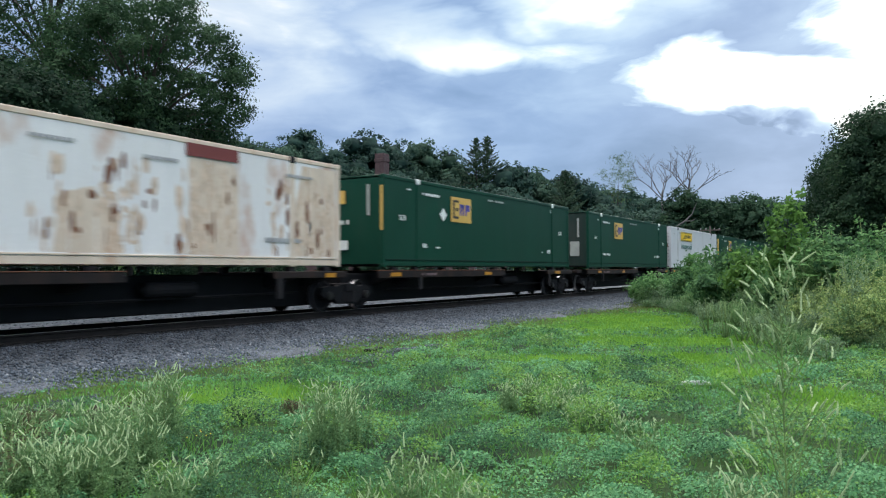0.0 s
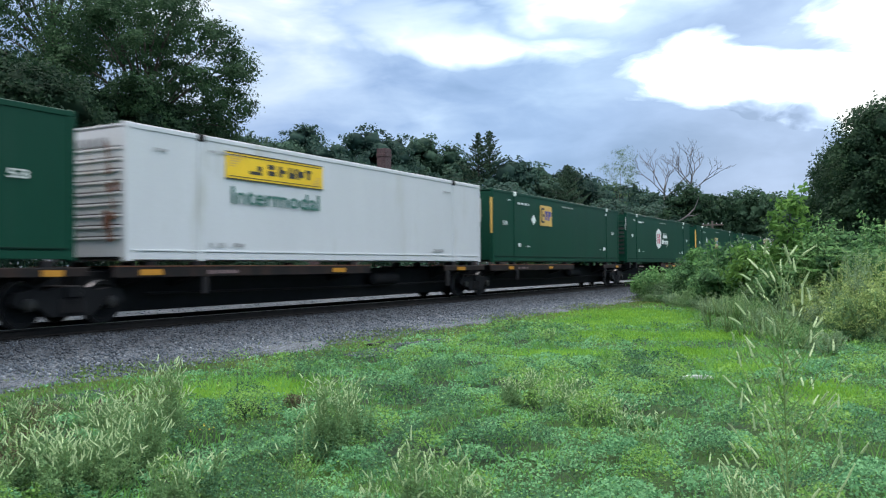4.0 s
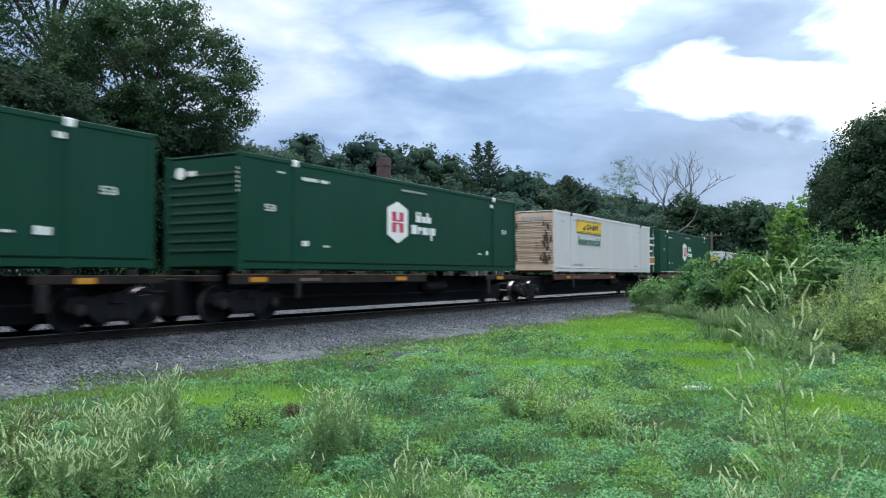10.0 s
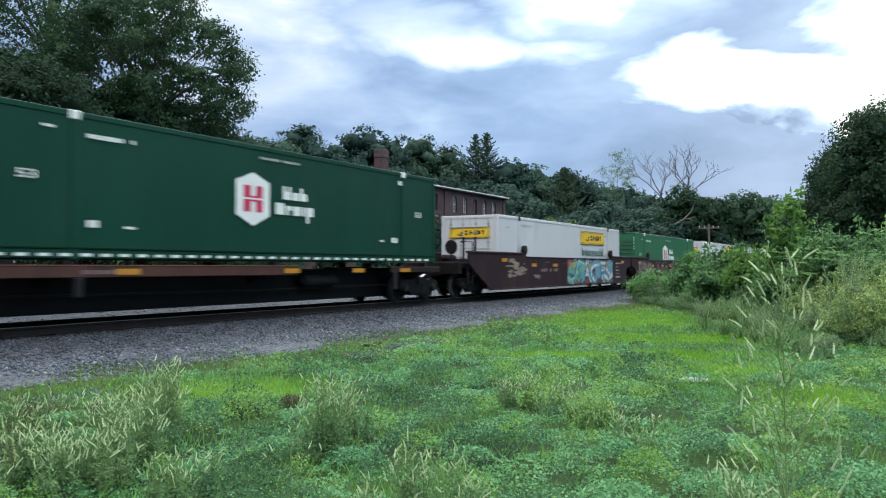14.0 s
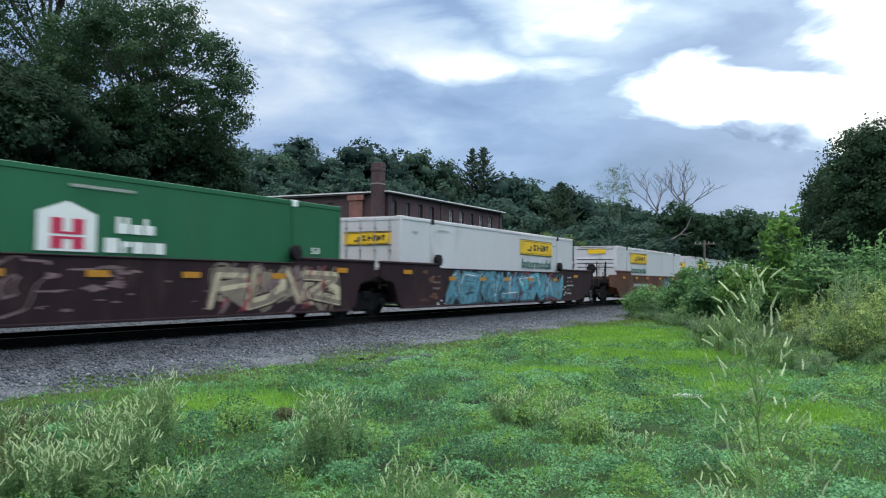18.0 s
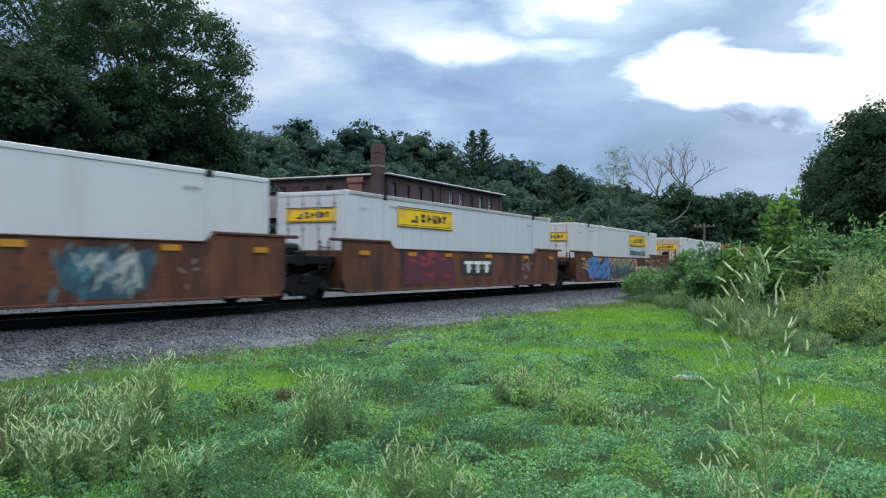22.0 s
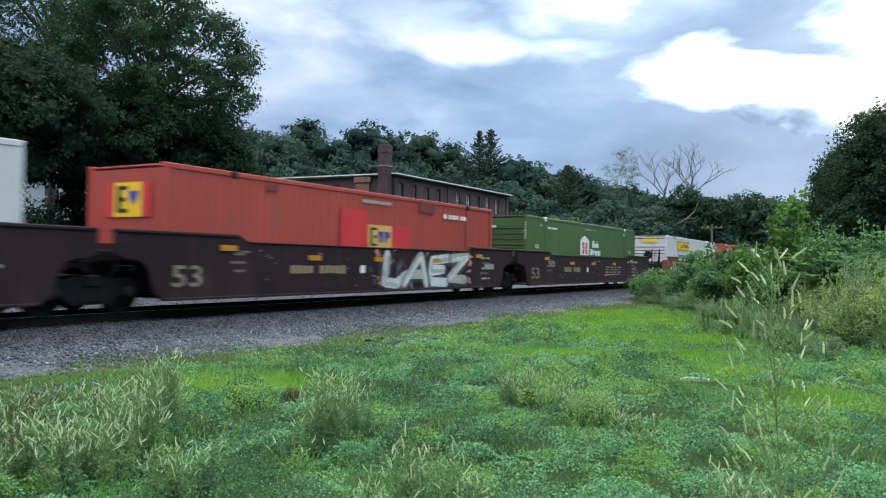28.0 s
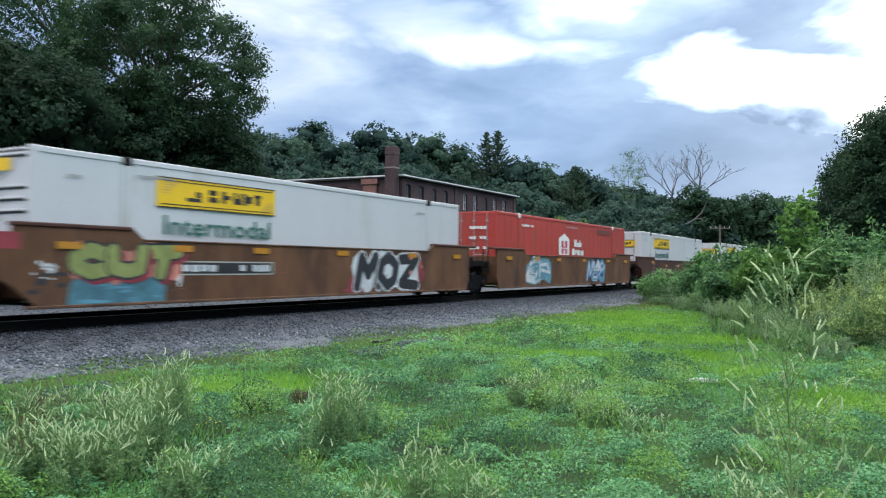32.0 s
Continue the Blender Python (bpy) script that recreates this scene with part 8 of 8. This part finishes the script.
def build_lawn():
    g = np.random.default_rng(21)
    x, y, d = fan(150000, 2.6, 34, -8, 66, g, 0.62)
    keep = (y < 10.4 + 0.4 * np.sin(x * 0.9)) & (g.random(len(x)) < (0.12 + 0.88 * turf_amount(x, y)) * (0.25 + 0.75 * smooth((10.3 - y) / 1.6)))
    x, y, d = x[keep], y[keep], d[keep]
    blades("turf", x, y, land(x, y) - 0.005, g.uniform(0.02, 0.06, len(x)) * (1 + d * 0.012), 0.004 + 0.0012 * d, 0.45, "turf", "short bright green turf", g)
    size = np.array(LUSH)[:, 2] ** 1.3
    k = g.choice(len(LUSH), 26000, p=size / size.sum())
    sp = np.array(LUSH)[k]
    x, y = sp[:, 0] + g.normal(size=26000) * sp[:, 2] * 0.5, sp[:, 1] + g.normal(size=26000) * sp[:, 2] * 0.42
    d = np.hypot(x, y)
    keep = y < 9.9
    x, y, d = x[keep], y[keep], d[keep]
    blades("lush_turf", x, y, land(x, y) - 0.005, g.uniform(0.03, 0.065, len(x)) * (1 + d * 0.01), 0.004 + 0.0012 * d, 0.45, "brightturf", "lush yellow-green spots of turf", g)
    # clover and vetch drifts
    x, y, d = fan(900000, 2.4, 30, -8, 66, g, 0.55)
    keep = (y < 10.2) & (g.random(len(x)) < 0.04 + 0.96 * smooth((9.7 - y) / 1.2)) & (g.random(len(x)) > 0.93 * turf_amount(x, y)) & (g.random(len(x)) < 0.22 + 7 * mound(x, y))
    x, y, d = x[keep], y[keep], d[keep]
    top = mound(x, y)
    z = land(x, y) + top * g.random(len(x)) ** 0.33
    N = unit(g.normal(size=(len(x), 3)) * 0.55 + np.array([0, 0, 1.0]))
    global rng
    rng = g
    which = np.where(g.random(len(x)) < 0.12, g.integers(0, 3, len(x)), sort_at(x, y))
    for k, (kind, label, slim) in enumerate((("clover", "low blue-green clover in rounded drifts", 0.75), ("vetch", "dark green vetch in low mounds", 0.4), ("plantain", "pale green plantain among the clover", 0.5))):
        m = which == k
        co, qd = leaf_quads(np.stack([x, y, z], -1)[m], N[m], (0.014 + 0.0020 * d)[m], slim)
        tagged(new(kind, quick_mesh(kind, co, qd, M[kind])), label, "ground cover", kind="stuff")
    # the rest of the lawn, round and behind the eye
    n = 26000
    a, d = np.radians(g.uniform(0, 360, n)), 16 * g.random(n) ** 0.6
    x, y = d * np.cos(a), d * np.sin(a)
    b = np.degrees(np.arctan2(y, x))
    keep = (y < 9.8) & ((b < -4) | (b > 62) | (d < 2.8)) & (y > -14)
    x, y, d = x[keep], y[keep], d[keep]
    blades("rear_turf", x, y, land(x, y) - 0.005, g.uniform(0.03, 0.08, len(x)), np.full(len(x), 0.02), 0.45, "turf", "mown turf of the wider lawn", g)
    n = 90000
    a, d = np.radians(g.uniform(0, 360, n)), 0.2 + 13 * g.random(n) ** 0.55
    x, y = d * np.cos(a), d * np.sin(a)
    b = np.degrees(np.arctan2(y, x))
    keep = (y < 9.6) & ((b < -5 + 4 * g.normal(size=n)) | (b > 63 + 4 * g.normal(size=n)) | (d < 2.5)) & (g.random(n) < 0.25 + 0.75 * (ripple(x * 0.6, y * 0.6, 1.1) > -0.1))
    x, y = x[keep], y[keep]
    N = unit(g.normal(size=(len(x), 3)) * 0.5 + np.array([0, 0, 1.0]))
    co, qd = leaf_quads(np.stack([x, y, land(x, y) + 0.06 * g.random(len(x))], -1), N, 0.045, 0.6)
    tagged(new("rear_clover", quick_mesh("rear_clover", co, qd, M["vetch"])), "low dark clover of the wider lawn", "ground cover", kind="stuff")
    # longer grass along the stone
    n = 20000
    x = 3 + 42 * g.random(n) ** 1.3
    y = 9.5 + 0.75 * g.normal(size=n) + 0.3 * np.sin(x * 0.9)
    bare = np.exp(-((x - 13.5) / 1.6) ** 2 - ((y - 8.45 - 0.1 * (x - 13.5)) / 0.28) ** 2) + np.exp(-((x - 6.4) / 0.55) ** 2 - ((y - 8.8) / 0.3) ** 2)
    keep = (y < 11.2) & (g.random(len(x)) > 1.5 * bare)
    x, y = x[keep], y[keep]
    blades("verge_grass", x, y, bed(x, y) - 0.01, g.uniform(0.02, 0.085, len(x)), 0.006 + 0.0005 * x, 0.45, "verge", "longer yellow-green grass along the stone", g)
    # tufts
    n = 9000
    c = np.stack([2.5 + 24 * g.random(420) ** 1.3, g.uniform(-0.5, 8.6, 420)], -1)
    k = g.integers(0, 420, n)
    x, y = c[k, 0] + g.normal(size=n) * 0.13, c[k, 1] + g.normal(size=n) * 0.13
    blades("grass_tufts", x, y, land(x, y), g.uniform(0.06, 0.19, n), 0.004 + 0.0006 * np.hypot(x, y), 0.45, "turf", "taller pale grass tufts in the lawn", g)
    x, y = 11.39, 2.45
    t = thing("plastic_scrap", "crumpled scrap of white plastic lying in the grass", "litter", (x, y, float(land(x, y)) + 0.03))
    r = random.Random(2)
    s = Shape()
    for i in range(7):
        a = i * 0.9
        s.prism([(0.05 * i - 0.2, -0.07), (0.05 * i - 0.12, -0.09 + 0.03 * r.random()), (0.05 * i - 0.05, 0.05), (0.05 * i - 0.18, 0.08)], 2, 0.01 * r.random(), 0.03 + 0.03 * r.random())
    tagged(part("film", s, "litter", t), kind="stuff")
    t.rotation_euler = (0, 0, 2.0)
    x, y = 13.14, 8.92
    t = thing("scrap_plank", "dark weathered plank lying at the lawn's edge", "plank", (x, y, float(bed(np.array(x), np.array(y))) + 0.045), turn=12)
    part("board", Shape().box(-0.32, 0.32, -0.07, 0.07, 0.0, 0.045, 0.01), "truck", t)
    x, y = 5.52, 7.12
    t = thing("dry_dock_plant", "dry brown dock seed head standing in the weeds", "weed", (x, y, float(land(x, y))))
    s = Shape()
    r = random.Random(4)
    for i in range(16):
        a, k = r.uniform(0, 6.28), r.random()
        e = (0.085 * k * math.cos(a), 0.085 * k * math.sin(a), 0.24 - 0.08 * k)
        s.tube([(0, 0, 0), (e[0] * 0.5, e[1] * 0.5, e[2] * 0.5), e], [0.006, 0.012, 0.006], 5)
        for j in range(46):
            f = r.uniform(0.3, 1)
            p = (e[0] * f + r.uniform(-0.025, 0.025), e[1] * f + r.uniform(-0.025, 0.025), e[2] * f)
            s.box(p[0] - 0.004, p[0] + 0.004, p[1] - 0.004, p[1] + 0.004, p[2] - 0.008, p[2] + 0.008)
    tagged(part("seed_head", s, "drystem", t), kind="stuff")
    for i, (x, y) in enumerate(((6.48, 6.02), (7.05, 5.86), (3.92, 5.9), (4.12, 6.35), (4.82, 7.4), (5.9, 6.9))):
        shrub("dark_weed", "small dark reddish weed in the lawn", x, y, 0.20 if i < 2 else 0.38, 0.42 if i < 2 else 0.8, "dryweed" if i != 0 else "darktree", 46, 26, 0.022, 590 + i, "dark weeds in the lawn")
    t = thing("buttercups", "few small yellow flowers in the lawn", "flowers", (5.3, 5.45, 0.05))
    for i in range(6):
        px, py, pz = r.uniform(-0.12, 0.12), r.uniform(-0.12, 0.12), r.uniform(0.08, 0.14)
        part("flower", Shape().lathe([(0.003, pz), (0.009, pz + 0.006)], (px, py, 0), 2, 6), "yellowflower", t)


def sweet_clover(x, y, tall, stems, spread, seed, spike=0.09, label="white sweet clover in flower among the grass", spikes=9, thick=0.004, name="sweet_clover"):
    """Thin branching stems, small leaves, and upright white flower spikes."""
    r = random.Random(seed)
    g = np.random.default_rng(seed)
    t = thing(name, label, "wildflower", (x, y, float(land(x, y)) - 0.02), "sweet clover on the lawn")
    s, f, lp, ln = Shape(), Shape(), [], []
    for k in range(stems):
        a = r.uniform(0, 6.28)
        out = spread * (0.3 + 0.7 * r.random()) if stems > 1 else 0.0
        h = tall * r.uniform(0.72, 1.0) if stems > 1 else tall
        root = Vector((0.8 * out * math.cos(a + 0.4), 0.8 * out * math.sin(a + 0.4), 0))
        top = Vector((out * math.cos(a), out * math.sin(a), h))
        mid = root.lerp(top, 0.5) + Vector((r.uniform(-1, 1), r.uniform(-1, 1), 0)) * 0.03 * tall
        s.tube([root, mid, top], [thick * 1.4, thick, thick * 0.4], 5)
        for j in range(spikes):
            q = (0.38 + 0.62 * (j + 0.5) / spikes) if stems == 1 else (0.3 + 0.7 * (j + 0.5) / spikes)
            p = root.lerp(mid, q * 2) if q < 0.5 else mid.lerp(top, q * 2 - 1)
            b = j * 2.4 + r.uniform(-0.5, 0.5)
            reach = tall * ((0.165 if stems == 1 else 0.26) * (1.12 - q) + 0.02) * r.uniform(0.7, 1.2)
            e = p + Vector((math.cos(b) * reach, math.sin(b) * reach, reach * r.uniform(0.9, 1.5)))
            c = p.lerp(e, 0.55) + Vector((0, 0, -0.1 * reach))
            s.tube([p, c, e], [thick * 0.5, thick * 0.4, thick * 0.3], 4)
            d = ((e - c).normalized() + Vector((r.uniform(-0.7, 0.7), r.uniform(-0.7, 0.7), r.uniform(-0.1, 0.6)))).normalized()
            le = spike * r.uniform(0.7, 1.25)
            # a tapering, slightly bowed raceme, beset with small florets
            u = d.cross(Vector((0.3, 0.9, 0.2))).normalized()
            v = d.cross(u)
            w = spike * 0.060 + (0.0012 if stems > 1 else 0.0006)
            bow = (u * r.uniform(-1, 1) + v * r.uniform(-1, 1)) * 0.16 * le
            spine = [e + d * le * z + bow * z * z for z in (0.0, 0.3, 0.65, 1.0)]
            f.tube(spine, [w * 0.7, w, w * 0.75, w * 0.25], 5)
            for i in range(16):
                z = (i + 0.5) / 16
                n2 = u * math.cos(i * 2.4) + v * math.sin(i * 2.4)
                m = e + d * le * z + bow * z * z + n2 * w * (1.05 - 0.6 * z)
                side = d.cross(n2) * w * 0.65
                f.add([m - side, m + d * w * 0.9 + n2 * w * 0.9, m + side, m - d * w * 0.5], [(0, 1, 2, 3)])
            for i in range(8 if stems > 1 else 7):
                m = p.lerp(c, r.uniform(0.2, 1.0)) + Vector((r.uniform(-1, 1), r.uniform(-1, 1), r.uniform(-1, 1))) * 0.02 * tall
                lp.append(m)
        for i in range((420 if tall > 0.40 else 200) if stems > 3 else 60 if stems > 1 else 160):
            m = root.lerp(mid, r.uniform(0.1, 1)) if i % 3 or stems > 1 and i % 9 else mid.lerp(top, r.uniform(0, 0.9))
            m = m + Vector((r.uniform(-1, 1), r.uniform(-1, 1), r.uniform(-0.5, 1))) * (0.12 if stems > 1 else 0.05) * tall
            lp.append(m)
    tagged(part("stalk", s, "stem", t, "thin green stems"), kind="stuff")
    me = bpy.data.meshes.new("blossoms")
    me.from_pydata(f.v, [], f.f)
    me.materials.append(M["flower"])
    part("blossoms", me, "flower", t, "white flower spikes")
    global rng
    rng = g
    N = unit(g.normal(size=(len(lp), 3)) + np.array([0, 0, 0.8]))
    co, qd = leaf_quads(np.array(lp), N, 0.027 if stems > 1 else 0.017, 0.4)
    part("leaves", quick_mesh("leaves", co, qd, M["melilot"]), "melilot", t)
    return t


WEED_AT = (3.01, 0.35)
WEEDS = []


def build_weeds():
    WEEDS.append(sweet_clover(WEED_AT[0], WEED_AT[1], 1.60, 1, 0.0, 31, 0.054, "tall white sweet clover swaying in the wind", 82, 0.0036, "tall_sweet_clover"))
    for i, (x, y, tall, stems, spread, spike, n) in enumerate((
            (3.43, 5.17, 0.50, 15, 0.42, 0.066, 7), (3.79, 5.12, 0.5, 15, 0.42, 0.066, 7), (4.41, 5.34, 0.62, 15, 0.36, 0.064, 7), (5.03, 6.4, 0.45, 12, 0.3, 0.06, 6), (5.1, 5.8, 0.75, 13, 0.24, 0.068, 6), (5.25, 7.6, 0.3, 9, 0.3, 0.05, 6),
            (3.95, 4.27, 0.42, 9, 0.3, 0.05, 6), (5.5, 4.21, 0.72, 13, 0.24, 0.055, 7), (6.18, 4.39, 0.55, 8, 0.22, 0.05, 6), (4.05, 3.34, 0.85, 2, 0.10, 0.05, 6), (4.17, 2.47, 0.62, 9, 0.22, 0.07, 5), (4.3, 2.24, 0.42, 5, 0.2, 0.06, 5), (4.07, 2.65, 0.40, 6, 0.2, 0.06, 5),
            (8.7, 3.6, 0.36, 13, 0.5, 0.046, 7), (8.3, 3.0, 0.30, 15, 0.5, 0.046, 8), (7.9, 2.45, 0.22, 14, 0.55, 0.046, 8), (8.62, 3.83, 0.35, 9, 0.3, 0.04, 6), (6.78, 1.97, 0.3, 5, 0.3, 0.05, 4), (5.14, 0.78, 0.35, 5, 0.15, 0.07, 4), (5.41, 0.96, 0.40, 4, 0.15, 0.07, 4), (15.91, 6.42, 0.35, 4, 0.1, 0.05, 3), (4.5, 6.85, 0.45, 8, 0.25, 0.055, 6))):
        WEEDS.append(sweet_clover(x, y, tall, stems, spread, 700 + i, spike, spikes=max(3, n)))


# ---------------------------------------------------------------- build
build_ground()
build_train()
build_mill()
build_trees()
build_shrubs()
build_weeds()
build_track()
rng = np.random.default_rng(9)
scatter_stones("ballast_stones", 50000, 3, 60, 9.95, 14.2, 0.014, 0.042, bed, "loose grey ballast stones")
scatter_stones("far_ballast_stones", 7000, 3, 60, 16.3, 25.0, 0.02, 0.05, bed, "loose grey ballast stones under the line")
scatter_stones("stones_in_grass", 1700, 4.0, 18, 9.1, 10.6, 0.008, 0.02, bed, "loose stones strewn in thin grass")
scatter_stones("bare_stone_patch", 900, 11.8, 15.4, 8.15, 8.75, 0.012, 0.03, mound_free, "bare stony patch in the lawn")
scatter_stones("bare_stone_patch", 200, 5.9, 7.0, 8.55, 9.05, 0.010, 0.024, mound_free, "bare stony patch in the lawn")
build_lawn()


# ---------------------------------------------------------------- what moves
def motions():
    """Key the train, its wheels, and the tall weed in the wind."""
    steps = [0, 2, 4, 6, 8, 10, 12, 14, 16, 18, 20, 22, 24, 26, 28, 30, 32]
    for ob, x, y, z in TRAIN:
        walk(ob, [(t, pose(x - run(t), y, z)) for t in steps])
    for ob, x, y, z in TRAIN:
        for tr in [c for c in ob.children if c.name.startswith("truck")]:
            x0 = x + tr.location.x
            seen = [i / FPS for i in range(0, 32 * FPS + 1) if 4 < x0 - run(i / FPS) < 60]
            for w in [c for c in tr.children if c.name.startswith("wheel")]:
                lx, ly, lz = w.location
                times = sorted({0.0, *seen, 32.0})
                first = run(seen[0]) if seen else 0.0
                end = run(seen[-1]) if seen else 0.0
                walk(w, [(t, pose(lx, ly, lz, 0, -math.degrees((min(max(run(t), first), end) - first) / 0.447), 0)) for t in times])
    # the weed leans with the wind: seconds and degrees
    sway = [(0, 1.0), (1, -1.6), (2, 0.7), (3, 1.4), (3.5, 1.1), (5.5, 0.5), (6.5, -0.5), (7.5, -0.1), (8, -1.2), (8.5, -4.2), (9, -4.8), (9.5, -2.0), (10, 1.0), (10.5, 2.7), (11, 1.8), (11.5, 1.2), (12.5, 2.6), (13, 2.2), (14, 1.2), (14.5, 0.9),
            (16.5, -0.5), (18, -1.2), (19, -0.6), (20, -1.4), (21, -2.0), (22, -1.2), (23, -0.6), (24, -0.9), (25.5, -0.4), (27.5, -0.9), (28, -0.7), (29, -1.1), (30, -0.5), (31, -0.8), (32, -0.3)]
    w = WEEDS[0]
    p = w.matrix_basis.translation
    # the lower clumps stir a little
    for i, c in enumerate(WEEDS[1:]):
        q = c.matrix_basis.translation.copy()
        walk(c, [(t, pose(q.x, q.y, q.z, 1.3 * math.sin(t * 1.1 + i * 1.7) + 0.6 * math.sin(t * 2.7 + i), 0.5 * math.sin(t * 1.6 + i * 0.9), 0)) for t in [0.8 * j for j in range(41)]])
    # it leans across the line of sight
    walk(w, [(t, pose(p.x, p.y, p.z, (a - 1.5) * 0.99, a * 0.1, 0)) for t, a in sway])


motions()
